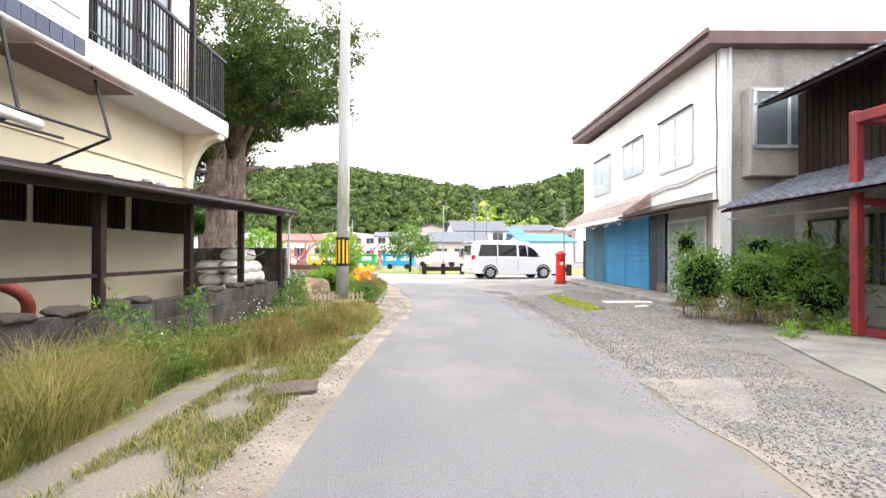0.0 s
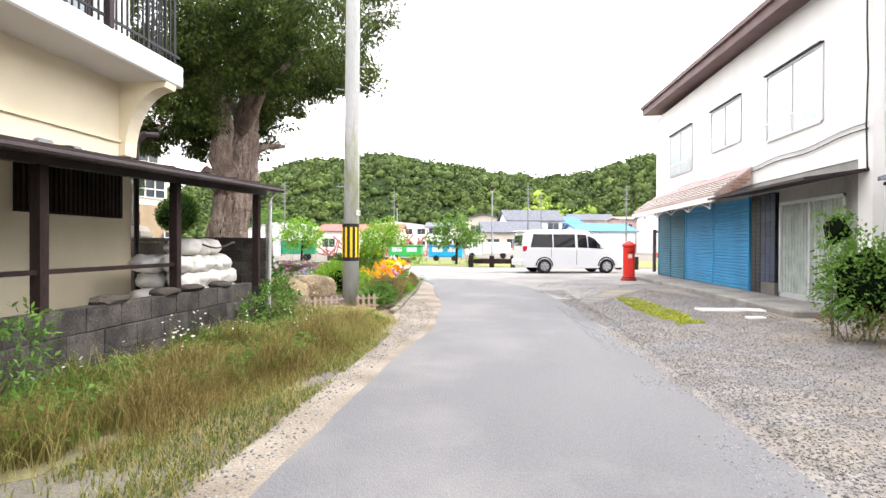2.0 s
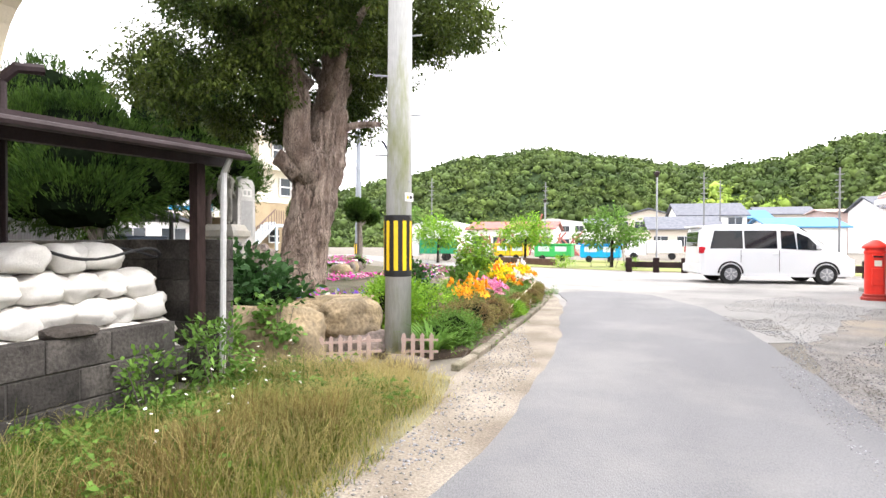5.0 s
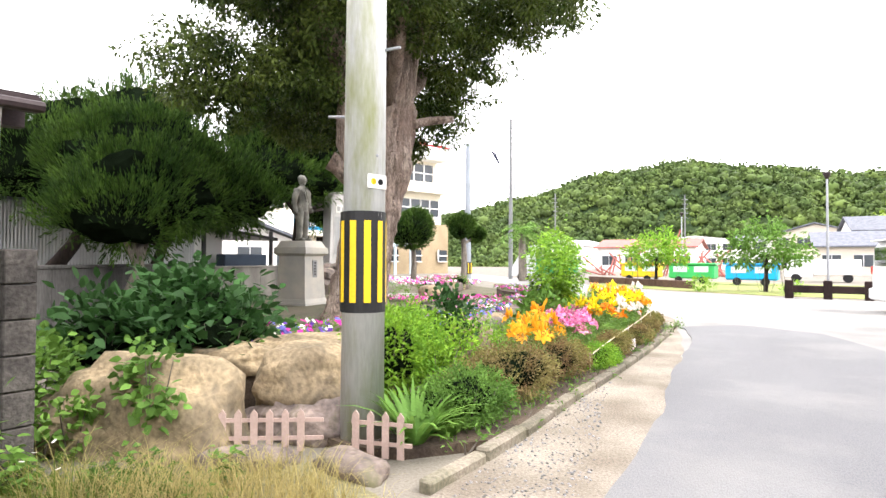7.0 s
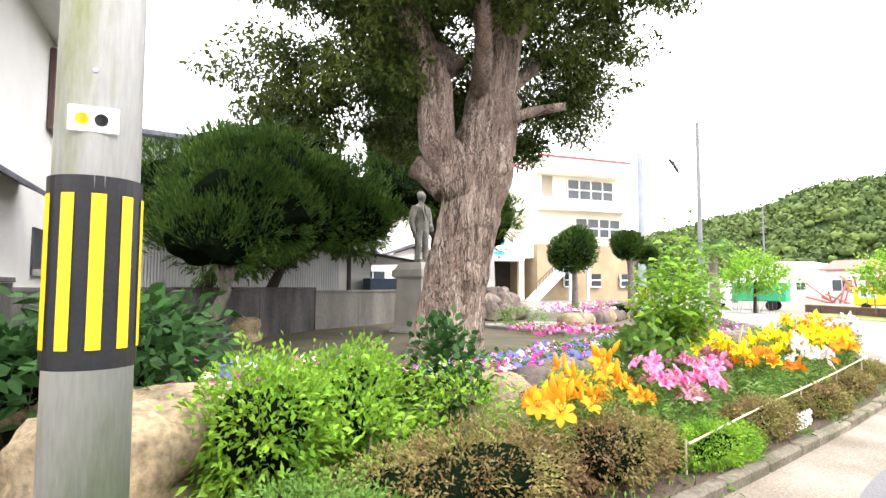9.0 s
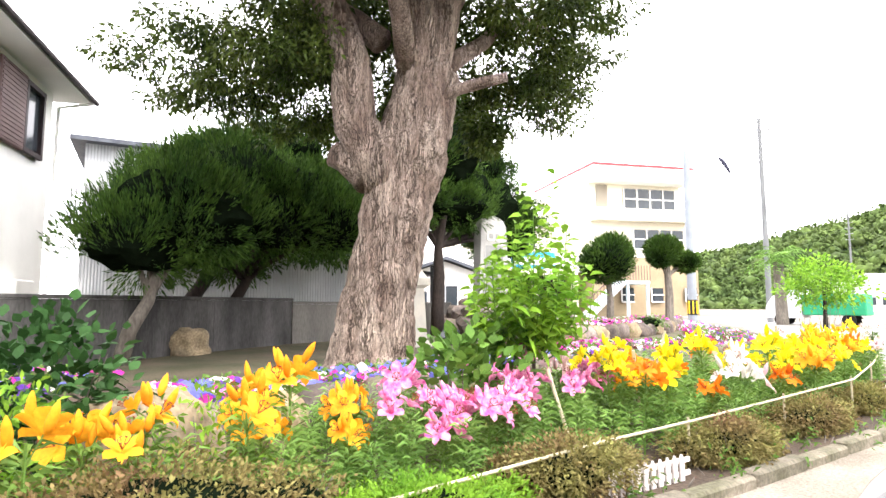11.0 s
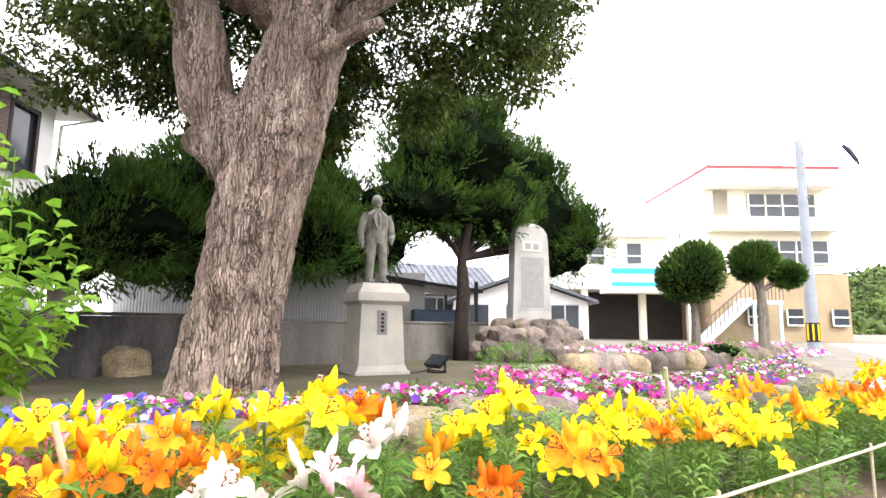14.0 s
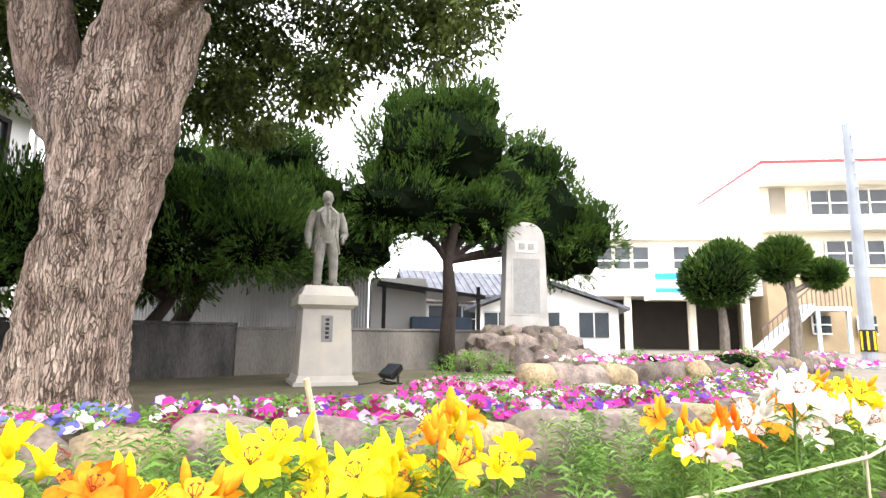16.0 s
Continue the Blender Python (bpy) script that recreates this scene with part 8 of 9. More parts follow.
def lily_proto(c, seed, h):
    r = random.Random(seed)
    nr = np.random.default_rng(seed)
    words = {"orange": "orange", "amber": "golden orange", "yellow": "bright yellow", "pink": "rose pink", "white": "white", "blush": "pale blush pink"}
    t = thing("lily", 0, 0, 0, "tall lily with open %s blossoms and narrow leaves" % words[c], "lily", group="lilies in the front bed")
    part("stem", tb([(0, 0, 0), (0.01, 0.01, h * 0.5), (0, 0, h)], [0.008, 0.007, 0.005], 5), LF_LILY, t)
    n = 120
    z = nr.uniform(0.05, h * 0.95, n)
    a = np.arange(n) * 2.4
    D = np.stack([np.cos(a), np.sin(a), 0.55 + 0 * a], 1)
    P = np.stack([0.006 * np.cos(a), 0.006 * np.sin(a), z], 1)
    mpart("leaves", quads("leaves", leaf_quads(P, D, 0.12, 0.017, nr, 0.4)), LF_LILY, t)
    nb = r.choice((2, 3, 4))
    for k in range(nb):
        az = k * 2 * math.pi / nb + r.uniform(-0.5, 0.5)
        ln = r.uniform(0.05, 0.10)
        tip = Vector((ln * math.cos(az), ln * math.sin(az), h + r.uniform(-0.05, 0.06)))
        part("pedicel", tb([(0, 0, h - 0.09), tuple(tip)], 0.003, 4), LF_LILY, t)
        o = mpart("blossom", BL_ME[c, k % 2], PT[c], t)
        m = pose(tip.x, tip.y, tip.z, 0, 0, math.degrees(az)) @ pose(0, 0, 0, 0, r.uniform(30, 75), r.uniform(0, 60))
        o.matrix_local = m @ Matrix.Diagonal((0.88, 0.88, 0.88, 1))
        s = mpart("stamen", ST_ME, STAM, o)
    for k in range(r.choice((3, 4, 5))):
        az = r.uniform(0, 6.28)
        ln = r.uniform(0.02, 0.07)
        o = mpart("bud", SET_ME[c], PT[c], t)
        o.matrix_local = pose(ln * math.cos(az), ln * math.sin(az), h + r.uniform(-0.02, 0.07), 0, 0, math.degrees(az)) @ pose(0, 0, 0, 0, r.uniform(5, 35), 0)
    return t


def lilies():
    r = random.Random(12)
    kerb = [(p, h) for p, h in polyline(KERB[2:9], 0.1)]
    def at(y):
        return min(kerb, key=lambda q: abs(q[0][1] - y))[0][0]
    spots = []
    def zone(y0, y1, d0, d1, n, cols):
        tries = 0
        made = 0
        while made < n and tries < n * 30:
            tries += 1
            y = r.uniform(y0, y1)
            d = r.uniform(d0, d1)
            x = at(y) - d
            if all((x - u) ** 2 + (y - w) ** 2 > 0.026 for u, w, _ in spots):
                spots.append((x, y, r.choice(cols)))
                made += 1
    zone(15.9, 16.35, 0.45, 0.8, 4, ["amber"])
    zone(16.7, 17.3, 0.6, 1.15, 8, ["amber"])
    zone(17.3, 18.4, 0.50, 1.1, 11, ["pink"])
    zone(18.4, 19.3, 0.9, 1.6, 7, ["pink", "pink", "blush"])
    zone(19.1, 19.9, 0.5, 1.4, 14, ["orange", "orange", "yellow", "amber"])
    zone(19.7, 20.4, 0.3, 0.7, 4, ["white", "blush"])
    zone(19.9, 22.6, 0.38, 1.1, 24, ["yellow", "yellow", "orange", "amber", "yellow"])
    zone(22.4, 22.8, 0.42, 1.0, 4, ["yellow", "orange", "amber"])
    zone(23.6, 26.2, 0.42, 1.05, 22, ["yellow", "orange", "amber", "yellow", "yellow"])
    zone(23.5, 26.0, 0.30, 0.75, 11, ["white", "white", "blush"])
    protos = {}
    for x, y, c in spots:
        pr = protos.setdefault(c, [])
        s = r.uniform(0.74, 1.04)
        m = pose(x, y, 0.06, r.uniform(-5, 5), r.uniform(-5, 5), r.uniform(0, 360)) @ Matrix.Diagonal((s, s, s, 1))
        if len(pr) < 4:
            t = lily_proto(c, len(pr) * 7 + len(c) * 31 + ord(c[0]), (0.46, 0.52, 0.57, 0.62)[len(pr)] * (0.92 if c in ("pink",) else 1.06 if c == "orange" else 1))
            t.matrix_world = m
            pr.append(t)
        else:
            p = r.choice(pr)
            q = copy_thing(p, Matrix())
            q.matrix_basis = m


lilies()

# leafy filler between the lilies
r = np.random.default_rng(31)
zone = [(x - 0.42, y) for x, y in KERB[2:9]] + [(x + 0.25, y) for x, y in ROWP[1:8][::-1]]
P = scatter(zone, 520, r, 0.06)
P = P[(np.abs(P[:, 1] - 23.1) > 0.45) | (r.random(len(P)) < 0.3)]
Q = []
for p in P:
    h = r.uniform(0.2, 0.46)
    a = np.arange(62) * 2.4
    z = np.linspace(0.03, h, 62)
    B = p + np.stack([0.006 * np.cos(a), 0.006 * np.sin(a), z], 1) + np.outer(z / h, r.normal(size=3) * np.array([0.03, 0.03, 0]))
    Q.append(leaf_quads(B, np.stack([np.cos(a), np.sin(a), 0.5 + 0 * a], 1), 0.105, 0.014, r, 0.35))
stuff("lily_foliage", quads("lily_foliage", np.concatenate(Q)), LF_LILY, "leafy green stalks of lilies not yet in bloom", "foliage")


# ---- petunias ----
def petunias(name, region, n, cols, z, label, seed, size=0.042, height=0.15):
    r = np.random.default_rng(seed)
    t = thing(name, region[0][0], region[0][1], 0, label, "petunias", kind="stuff")
    P = scatter(region, n, r, z)
    P[:, 2] += height * (0.6 + 0.5 * np.array([noise.noise(Vector((p[0] * 3, p[1] * 3, 1))) for p in P])) + r.uniform(-0.02, 0.03, n)
    pick = np.array([int((noise.noise(Vector((p[0] * 1.9, p[1] * 1.9, seed))) * 2.6 + 0.5) * len(cols) + (r.random() < 0.22)) % len(cols) for p in P])
    for k, c in enumerate(cols):
        S = P[pick == k]
        if len(S) < 3:
            continue
        m = len(S)
        nrm = unit(np.concatenate([r.normal(size=(m, 2)) * 0.5 + np.array([0.75, 0]), np.ones((m, 1))], 1))
        u = unit(np.cross(nrm, np.array([0.3, 1, 0.1])))
        v = np.cross(nrm, u)
        a = np.linspace(0, 2 * np.pi, 11)[:10]
        rad = size * np.where(np.arange(10) % 2, 0.84, 1.0)
        V = S[:, None, :] + (u[:, None, :] * np.cos(a)[None, :, None] + v[:, None, :] * np.sin(a)[None, :, None]) * (rad[None, :, None] * r.uniform(0.8, 1.2, (m, 1, 1)))
        mpart("blossoms", quads("blossoms", V), PT[c], t).matrix_world = Matrix()
    G = scatter(region, n * 4, r, z)
    G[:, 2] += r.uniform(0, height, len(G))
    mpart("foliage", quads("foliage", leaf_quads(G, np.concatenate([r.normal(size=(len(G), 2)), r.uniform(0.1, 1, (len(G), 1))], 1), 0.055, 0.03, r)), LF_MID, t).matrix_world = Matrix()


def strip(path, d0, d1):
    a, b = [], []
    for (p, h) in polyline(path, 0.5):
        a.append((p[0] - math.sin(h) * d0, p[1] + math.cos(h) * d0))
        b.append((p[0] - math.sin(h) * d1, p[1] + math.cos(h) * d1))
    return a + b[::-1]


petunias("petunia_bed", strip(ROWP[4:10], 0.1, 1.1), 1500, ["magenta", "violet", "wine", "white", "lilac", "magenta"], 0.34, "mixed magenta, violet and white petunias in the raised bed", 3)
petunias("petunia_bed", strip(ROWP[1:5], 0.1, 0.9), 650, ["blue", "violet", "pink", "magenta", "white", "blue"], 0.34, "blue, pink and white petunias beside the camphor", 4)
petunias("petunia_bed", [(-3.4, 14.2), (-4.4, 13.7), (-5.6, 15.2), (-5.2, 16.2), (-3.8, 15.8)], 150, ["magenta", "violet", "white", "blue", "magenta"], 0.42, "scattered violet and magenta petunias above the boulders", 5)
petunias("petunia_bed", strip(ROW2[1:7], -0.2, 1.4), 520, ["magenta", "lilac", "pink", "white", "magenta"], 0.4, "magenta and lilac petunias along the far rock row", 6, 0.05, 0.2)
petunias("petunia_bed", [(-9.0, 22.8), (-8.2, 24.4), (-8.0, 26.3), (-10.2, 24.9), (-10.8, 23.4)], 330, ["magenta", "pink", "wine", "magenta"], 0.06, "magenta petunias before the monument step", 7, 0.045, 0.25)
petunias("petunia_bed", [(-14, 34), (-16, 38), (-22, 41), (-24, 38), (-18, 32)], 500, ["magenta", "lilac", "white"], 0.05, "distant lilac and magenta flower bed", 9, 0.08, 0.3)

# ---- shrubs and clumps ----
def lime_shrub():
    """A single stem that opens into upright shoots set with pointed leaves."""
    x, y = -3.05, 18.75
    t = thing("lime_shrub", x, y, 0, "upright shrub with bright lime-green leaves", "shrub")
    r = np.random.default_rng(5)
    part("stem", tb([(0, 0, 0), (0.02, 0, 0.45), (0, 0.02, 0.85)], [0.02, 0.016, 0.012], 7), BARKG, t)
    Q = []
    for k in range(58):
        a, q = k * 2.4, math.sqrt((k + 0.5) / 58)
        top = 1.72 - 0.62 * q ** 2 + r.uniform(-0.16, 0.1)
        if k in (3, 9, 14):
            top += 0.26
        base = Vector((0.1 * q * math.cos(a), 0.1 * q * math.sin(a), 0.62 + 0.2 * r.random()))
        mid = Vector((0.40 * q * math.cos(a), 0.46 * q * math.sin(a), (base.z + top) / 2 - 0.05))
        end = Vector((0.46 * q * math.cos(a) + r.normal() * 0.03, 0.54 * q * math.sin(a) + r.normal() * 0.03, top))
        if k % 2 == 0:
            part("shoot", tb([base, mid, end], [0.006, 0.004, 0.002], 5), LF_MID, t)
        n = 20
        f = np.linspace(0.12, 1.0, n)[:, None]
        B = (1 - f) ** 2 * np.array(base) + 2 * f * (1 - f) * np.array(mid) + f ** 2 * np.array(end)
        b = np.arange(n) * 2.2 + a
        D = np.stack([np.cos(b), np.sin(b), 0.15 + 0.75 * f[:, 0] ** 3], 1)
        Q.append(broad_leaves(B, D + r.normal(size=D.shape) * 0.25, 0.115, 0.05, r, 0.55))
    mpart("leaves", quads("leaves", np.concatenate(Q)), LF_LIME, t)


mound("peony_clump", [(-5.0, 14.1, 0.75, 0.95, 0.75, 0.45), (-4.9, 13.2, 0.55, 0.6, 0.45, 0.4), (-4.2, 13.9, 0.6, 0.5, 0.5, 0.3), (-4.5, 13.5, 0.55, 0.5, 0.4, 0.35), (-5.8, 14.4, 0.65, 0.6, 0.6, 0.45)], 4200, 0.15, 0.075, LF_DEEP, "dark broad-leaved peony clump by the wall", "shrub", 1, core=True)
mound("vine", [(-4.35, 12.5, 0.4, 0.45, 0.35, 0.42), (-4.1, 12.25, 0.25, 0.4, 0.3, 0.28), (-3.75, 12.35, 0.2, 0.25, 0.2, 0.2)], 1300, 0.075, 0.06, LF_MID, "green climbing vine at the foot of the pier", "vine", 2)
mound("fern_bush", [(-2.75, 14.55, 0.5, 0.42, 0.42, 0.42), (-3.1, 15.2, 0.5, 0.5, 0.45, 0.4)], 7000, 0.06, 0.024, LF_LIME, "fine-leaved green bush behind the pole", "shrub", 3, core=True)
mound("dahlia_bush", [(-3.1, 15.9, 0.55, 0.35, 0.35, 0.45)], 900, 0.085, 0.05, LF_DEEP, "dark leafy bush among the lilies", "shrub", 4)
for k, (x, y, z, a, b, c, m_) in enumerate(((-1.88, 14.45, 0.26, 0.36, 0.42, 0.24, LF_MID), (-1.96, 15.3, 0.31, 0.42, 0.6, 0.30, LF_RUST), (-2.02, 16.35, 0.27, 0.38, 0.58, 0.26, LF_RUST), (-1.9, 17.3, 0.17, 0.24, 0.5, 0.15, LF_LIME), (-2.0, 18.2, 0.2, 0.22, 0.4, 0.18, LF_RUST), (-2.05, 19.5, 0.18, 0.18, 0.4, 0.16, LF_RUST), (-2.25, 20.7, 0.18, 0.18, 0.5, 0.16, LF_RUST), (-2.5, 22.0, 0.17, 0.18, 0.4, 0.15, LF_RUST))):
    mound("azalea", [(x, y, z, a, b, c), (x - 0.06, y + b * 0.75, z * 0.8, a * 0.8, b * 0.6, c * 0.75), (x - 0.12, y - b * 0.6, z * 0.85, a * 0.75, b * 0.55, c * 0.8)], 12000, 0.032, 0.013, m_, "low clipped azalea with rusty green leaves", "shrub", 40 + k, group="azaleas along the kerb", core=True)
lime_shrub()
for k, (y0, y1) in enumerate(((13.9, 15.2), (15.2, 17.0), (17.0, 19.0), (19.0, 21.0), (21.0, 22.8))):
    yy = [(y0 + (y1 - y0) * (j + 0.5) / 5) for j in range(5)]
    mound("kerb_weeds", [(-1.62 - max(0, y - 15) * 0.075, y, 0.07, 0.12, 0.2, 0.09) for y in yy], 260, 0.06, 0.016, LF_MID, "low green weeds behind the kerb", "weeds", 60 + k)
mound("bed_fern", [(-2.55, 15.0, 0.4, 0.4, 0.4, 0.35), (-2.6, 15.75, 0.42, 0.35, 0.4, 0.35), (-2.5, 16.6, 0.35, 0.3, 0.4, 0.3)], 2600, 0.06, 0.022, LF_LIME, "feathery light green clump among the lilies", "shrub", 70)
mound("broadleaf_clump", [(-3.0, 18.15, 0.55, 0.3, 0.36, 0.32), (-3.2, 18.5, 0.5, 0.3, 0.3, 0.35)], 560, 0.11, 0.068, LF_MID, "broad-leaved green clump below the lime shrub", "shrub", 6)
mound("monument_hedge", [(-12.4, 28.4, 0.4, 0.7, 1.0, 0.3), (-12.8, 30.6, 0.45, 0.6, 1.0, 0.3)], 2200, 0.06, 0.03, LF_MID, "low trimmed hedge beside the monument", "hedge", 7, core=True)
mound("rock_shrub", [(-11.3, 24.4, 0.4, 0.9, 0.9, 0.3)], 1800, 0.05, 0.025, LF_MID, "low mixed shrub in front of the rockery", "shrub", 8)
mound("wayside_bush", [(5.15, 11.2, 0.75, 0.6, 0.65, 0.72), (5.75, 10.5, 0.7, 0.7, 0.75, 0.68), (6.5, 10.4, 0.8, 0.8, 0.8, 0.78), (6.4, 9.6, 0.5, 0.65, 0.5, 0.5), (5.0, 11.6, 1.45, 0.28, 0.3, 0.32), (6.1, 10.9, 1.35, 0.4, 0.4, 0.3)], 15000, 0.075, 0.035, LF_MID, "overgrown green bush in front of the old house", "shrub", 9, stems=4, core=True)
mound("dry_brush", [(5.1, 10.2, 0.3, 0.5, 0.6, 0.28), (5.8, 9.5, 0.25, 0.6, 0.4, 0.22), (4.9, 11.1, 0.25, 0.4, 0.5, 0.22)], 2600, 0.06, 0.012, LF_RUST, "dry brown weeds at the foot of the bush", "weeds", 10)
mound("bamboo_grass", [(6.7, 9.9, 1.0, 0.6, 0.5, 0.6)], 500, 0.24, 0.03, LF_GREEN, "narrow-leaved bamboo grass in the bush", "shrub", 11)
mound("yard_weed", [(5.2, 8.55, 0.08, 0.15, 0.3, 0.1)], 300, 0.08, 0.02, LF_LIME, "small bright weed at the concrete edge", "weeds", 12)
mound("yard_weed", [(6.0, 8.75, 0.08, 0.3, 0.15, 0.08)], 300, 0.08, 0.02, LF_LIME, "small bright weed at the concrete edge", "weeds", 13)


mound("tall_weed", [(-2.85, 11.6, 0.4, 0.25, 0.35, 0.4), (-2.95, 11.0, 0.3, 0.2, 0.3, 0.3)], 900, 0.07, 0.03, LF_MID, "leafy weeds climbing the end of the block wall", "weeds", 14)
mound("tall_weed", [(-2.95, 7.2, 0.45, 0.14, 0.22, 0.42)], 420, 0.07, 0.022, LF_MID, "tall leafy weed against the block wall", "weeds", 15)
mound("tall_weed", [(-2.95, 5.5, 0.45, 0.18, 0.3, 0.42), (-2.8, 5.9, 0.3, 0.2, 0.3, 0.28)], 700, 0.075, 0.022, LF_MID, "tall leafy weed against the block wall", "weeds", 16)
mound("vine", [(-3.2, 12.75, 0.5, 0.3, 0.12, 0.3), (-3.6, 12.45, 0.25, 0.2, 0.1, 0.22)], 420, 0.07, 0.055, LF_MID, "green vine trailing over the boulders", "vine", 17)


def strap_plant(x, y, n, L, seed):
    t = thing("strap_leaf_plant", x, y, 0, "arching strap-leaved plant at the pole's foot", "plant")
    r = np.random.default_rng(seed)
    for k in range(n):
        bm = bmesh.new()
        a = r.uniform(0, 6.28)
        ln = L * r.uniform(0.6, 1.1)
        bend = r.uniform(0.35, 0.9)
        c, s = math.cos(a), math.sin(a)
        prev = None
        for j in range(6):
            f = j / 5
            rad = 0.04 + ln * f * (0.35 + 0.5 * bend * f)
            z = ln * (f * 1.05 - bend * f * f * 0.75)
            w = 0.019 * (1 - f ** 3) + 0.001
            row = (bm.verts.new((rad * c - w * s, rad * s + w * c, z)), bm.verts.new((rad * c + w * s, rad * s - w * c, z)))
            if prev:
                bm.faces.new((prev[0], prev[1], row[1], row[0]))
            prev = row
        part("leaf", bm, LF_MID, t)


strap_plant(-1.92, 13.85, 70, 0.62, 2)
strap_plant(-1.85, 14.15, 30, 0.45, 3)


def topiary(x, y, pads, h, label, seed):
    t = thing("topiary_tree", x, y, 0, label, "topiary", group="clipped trees by the hall")
    r = np.random.default_rng(seed)
    part("trunk", tb([(0, 0, -0.05), (0.05, 0.03, h * 0.5), (0, 0, h)], [0.17, 0.14, 0.1], 9, 0.2), BARKG, t)
    Q = []
    for dx, dy, z, s, sz in pads:
        # near-black ball paints the shade behind the clipped leaves
        part("core", rock(s * 0.85, s * 0.85, sz * 0.85, seed + z, 3, 0.15), CORE_SHADE, t).matrix_local = Matrix.Translation((dx, dy, z))
        m = 2600
        d = unit(r.normal(size=(m, 3)))
        P = np.array([dx, dy, z]) + d * np.array([s, s, sz]) * r.uniform(0.75, 1, (m, 1))
        Q.append(leaf_quads(P, d + np.array([0, 0, 0.6]) + r.normal(size=d.shape) * 0.3, 0.2, 0.05, r, -0.05))
        bm = tb([(0, 0, h * 0.75), (dx, dy, z)], [0.08, 0.05], 6)
        part("branch", bm, BARKG, t)
    mpart("crown", quads("crown", np.concatenate(Q)), LF_JUN, t)


topiary(-17.6, 33.7, [(0, 0, 2.9, 1.12, 1.0), (0.1, 0.2, 3.3, 0.8, 0.75), (0, -0.4, 2.7, 0.85, 0.75)], 2.3, "round clipped juniper on a short trunk", 1)
topiary(-14.3, 33.4, [(0, -0.15, 3.05, 0.62, 0.45), (0.2, 0.85, 2.6, 0.42, 0.32), (0.1, -0.4, 2.75, 0.4, 0.3)], 2.8, "pad-clipped tree on a stout trunk", 2)


def park_tree(x, y, h, w, m_, seed, label):
    t = mound("park_tree", [(x, y, h * 0.62, w * 0.5, w * 0.5, h * 0.3), (x + w * 0.25, y, h * 0.5, w * 0.35, w * 0.35, h * 0.22), (x - w * 0.28, y, h * 0.52, w * 0.35, w * 0.35, h * 0.22), (x, y, h * 0.82, w * 0.3, w * 0.3, h * 0.2)], 2400, 0.2, 0.1, m_, label, "tree", seed, group="small park trees")
    part("trunk", tb([(x, y, 0), (x + 0.05, y, h * 0.5)], [0.1, 0.06], 8), BARKD, t).matrix_world = Matrix()


park_tree(-2.2, 39.0, 3.3, 3.2, LF_MID, 51, "small spreading green park tree")
park_tree(-7.6, 42.0, 3.1, 3.2, LF_LIME, 52, "young yellow-green park tree")
park_tree(-13.2, 41.5, 3.1, 3.2, LF_LIME, 53, "round light-green park tree")
mound("park_bush", [(-4.6, 37.6, 0.35, 0.7, 0.5, 0.3), (-1.0, 37.2, 0.3, 0.6, 0.5, 0.28)], 900, 0.09, 0.05, LF_LIME, "low round bushes on the lawn", "shrub", 56)


def palm(x, y, h):
    t = thing("palm_tree", x, y, 0, "short palm with a drooping round crown", "palm")
    part("trunk", tb([(0, 0, 0), (0, 0, h)], [0.3, 0.24], 10, 0.3), BARKG, t)
    r = np.random.default_rng(3)
    Q = []
    for k in range(34):
        a, e = r.uniform(0, 6.28), r.uniform(-0.3, 1.2)
        L = 1.7
        for j in range(12):
            f = j / 11
            p = np.array([math.cos(a) * L * f * math.cos(e), math.sin(a) * L * f * math.cos(e), h + L * f * math.sin(e) - 0.9 * f * f])
            for s in (-1, 1):
                Q.append(leaf_quads(p[None], np.array([[math.cos(a) * 0.4 - s * math.sin(a), math.sin(a) * 0.4 + s * math.cos(a), -0.2]]), 0.4, 0.06, r))
    mpart("fronds", quads("fronds", np.concatenate(Q)), LF_MID, t)


palm(-16.9, 44.6, 3.3)


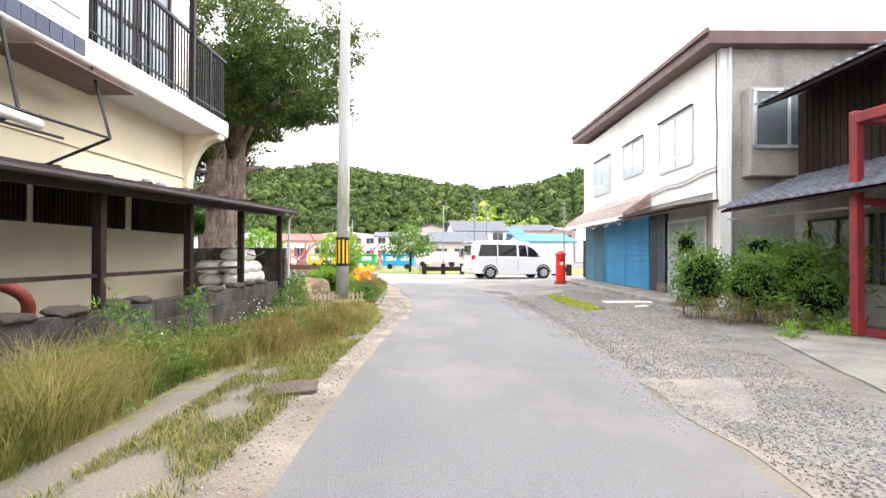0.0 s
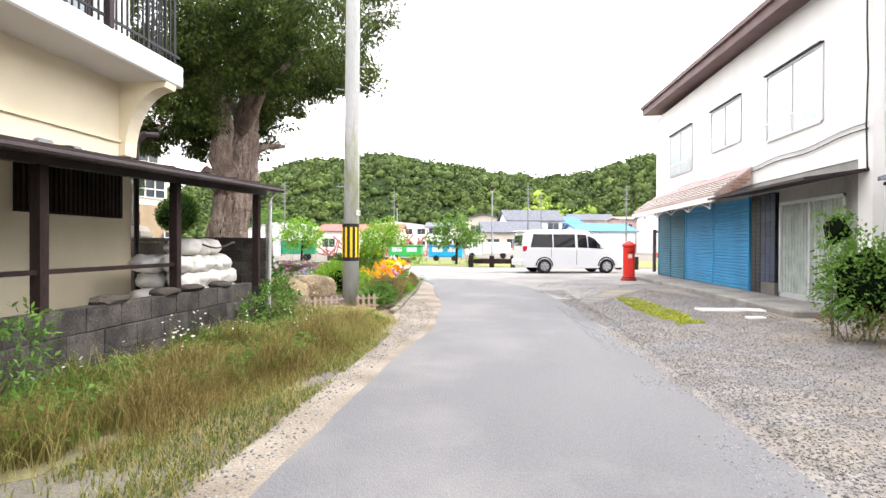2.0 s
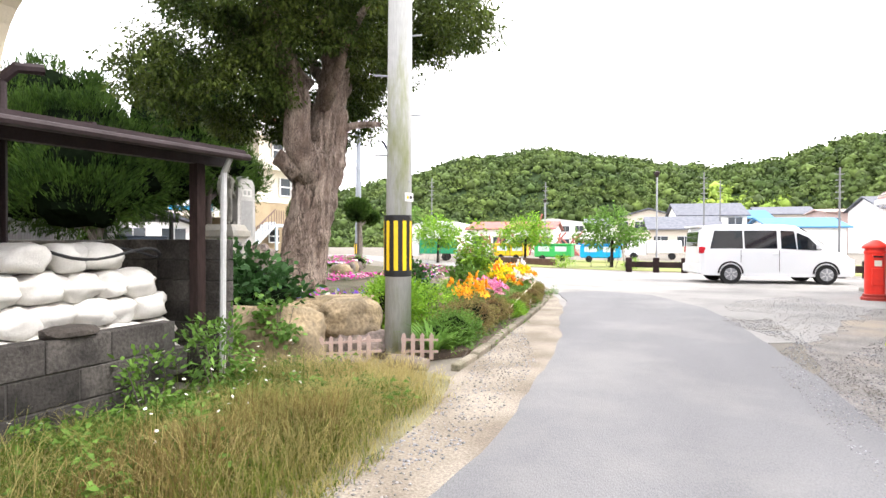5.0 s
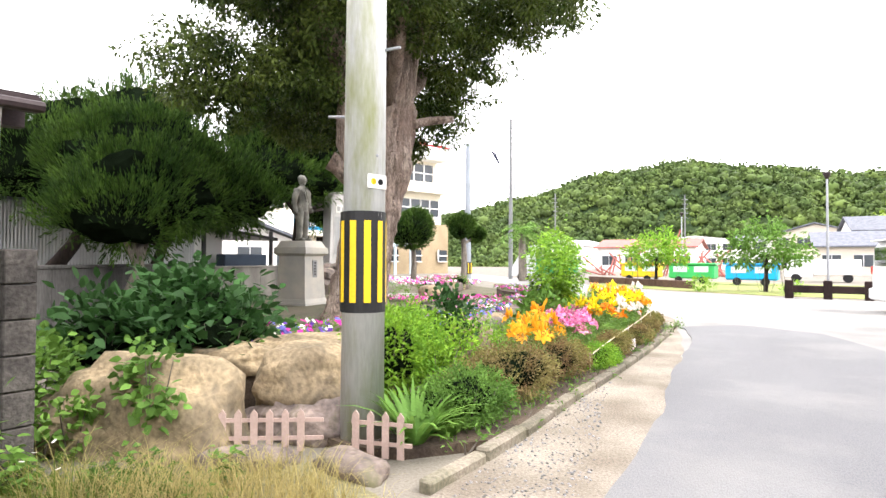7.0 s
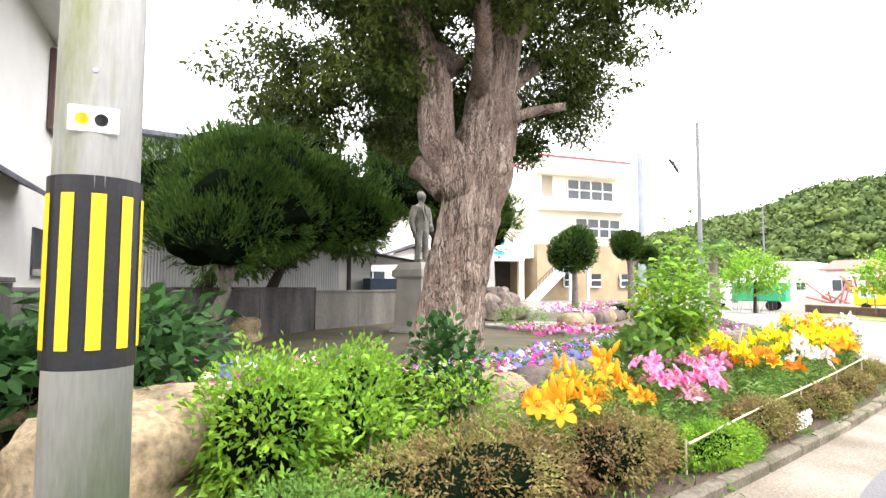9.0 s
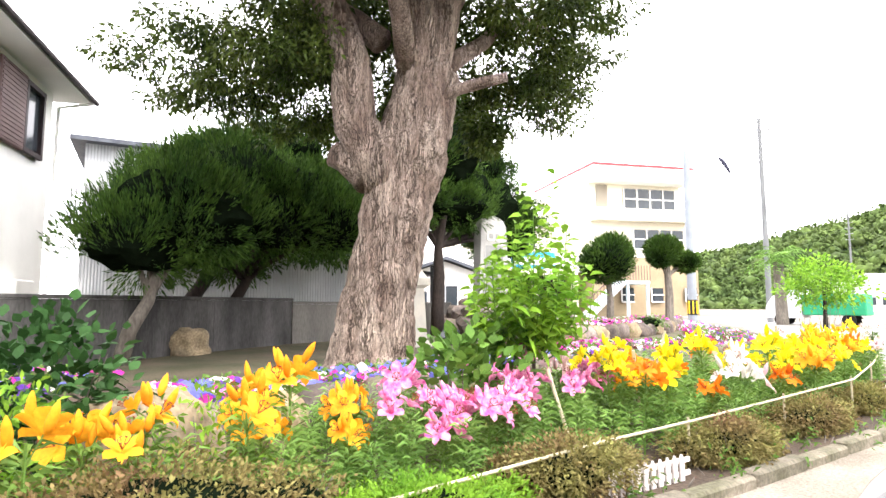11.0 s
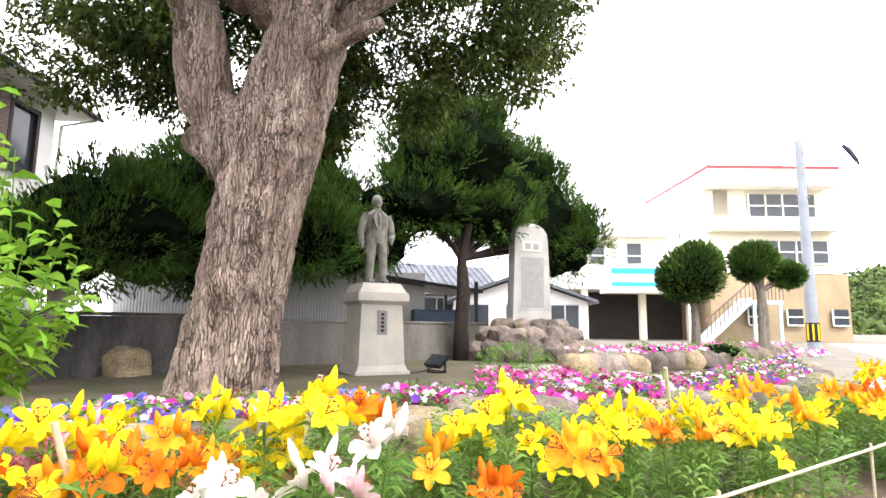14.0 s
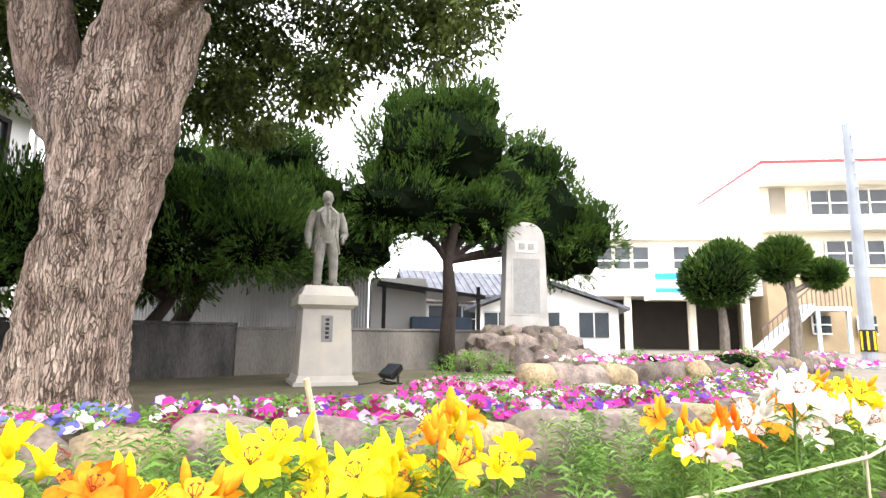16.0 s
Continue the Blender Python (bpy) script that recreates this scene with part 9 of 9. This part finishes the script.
# ---- small fences, cane rail, stakes ----
def picket_fence(a, b, h, mt, label, step=0.075, w=0.045):
    L = math.hypot(b[0] - a[0], b[1] - a[1])
    f = thing("picket_fence", a[0], a[1], 0.05, label, "fence", rz=math.degrees(math.atan2(b[1] - a[1], b[0] - a[0])), group="little garden fences")
    for k in range(int(L / step)):
        x = k * step + 0.01
        bm = loft([[(x, y, 0), (x + w, y, 0), (x + w, y, h - 0.03), (x + w / 2, y, h), (x, y, h - 0.03)] for y in (-0.006, 0.006)])
        part("picket", bm, mt, f)
    for z in (h * 0.25, h * 0.68):
        part("rail", bx(0, L, 0.006, 0.018, z, z + 0.025), mt, f)


picket_fence((-2.86, 13.0), (-2.33, 13.42), 0.27, PLASTIC, "dull pink plastic picket fence by the pole", 0.1)
picket_fence((-2.12, 13.46), (-1.74, 13.6), 0.29, PLASTIC, "dull pink plastic picket fence by the pole", 0.1)
picket_fence((-1.9, 18.35), (-1.95, 19.0), 0.16, PLASTW, "small pale plastic picket fence", 0.06, 0.035)
picket_fence((-2.42, 22.0), (-2.9, 23.3), 0.17, PLASTW, "small pale plastic picket fence", 0.06, 0.035)
picket_fence((-2.93, 23.35), (-3.55, 24.75), 0.17, PLASTW, "small pale plastic picket fence", 0.06, 0.035)


def cane_rail(pts, label):
    c = thing("cane_rail", pts[0][0], pts[0][1], 0, label, "garden rail")
    for a, b in zip(pts, pts[1:]):
        part("cane", tb([a, b], 0.008, 7), BAMBOO, c).matrix_world = Matrix()
        part("stake", tb([(a[0] - 0.02, a[1], 0), (a[0] - 0.02, a[1], a[2] + 0.02)], 0.008, 7), BAMBOO, c).matrix_world = Matrix()


cane_rail([(-1.82, 16.9, 0.26), (-2.0, 18.4, 0.32), (-2.1, 19.2, 0.33), (-2.25, 20.4, 0.36), (-2.45, 21.7, 0.38), (-2.95, 23.1, 0.40), (-3.6, 24.7, 0.42), (-4.6, 26.2, 0.42)], "thin bamboo cane rail tied along the lilies")
for k, (x, y, h, a, b) in enumerate(((-3.55, 19.05, 1.05, 12, 8), (-3.2, 20.0, 0.8, -14, 6), (-2.6, 18.75, 0.6, 10, -14), (-3.5, 22.3, 0.8, 12, 10), (-2.75, 19.5, 0.7, 14, 8))):
    o = part("bamboo_stake", tb([(0, 0, 0), (0, 0, h)], 0.012, 7), BAMBOO)
    o.matrix_world = pose(x, y, 0.03, a, b, 0)
    tagged(o, "leaning bamboo stake in the lily bed", "stake", "bamboo stakes")
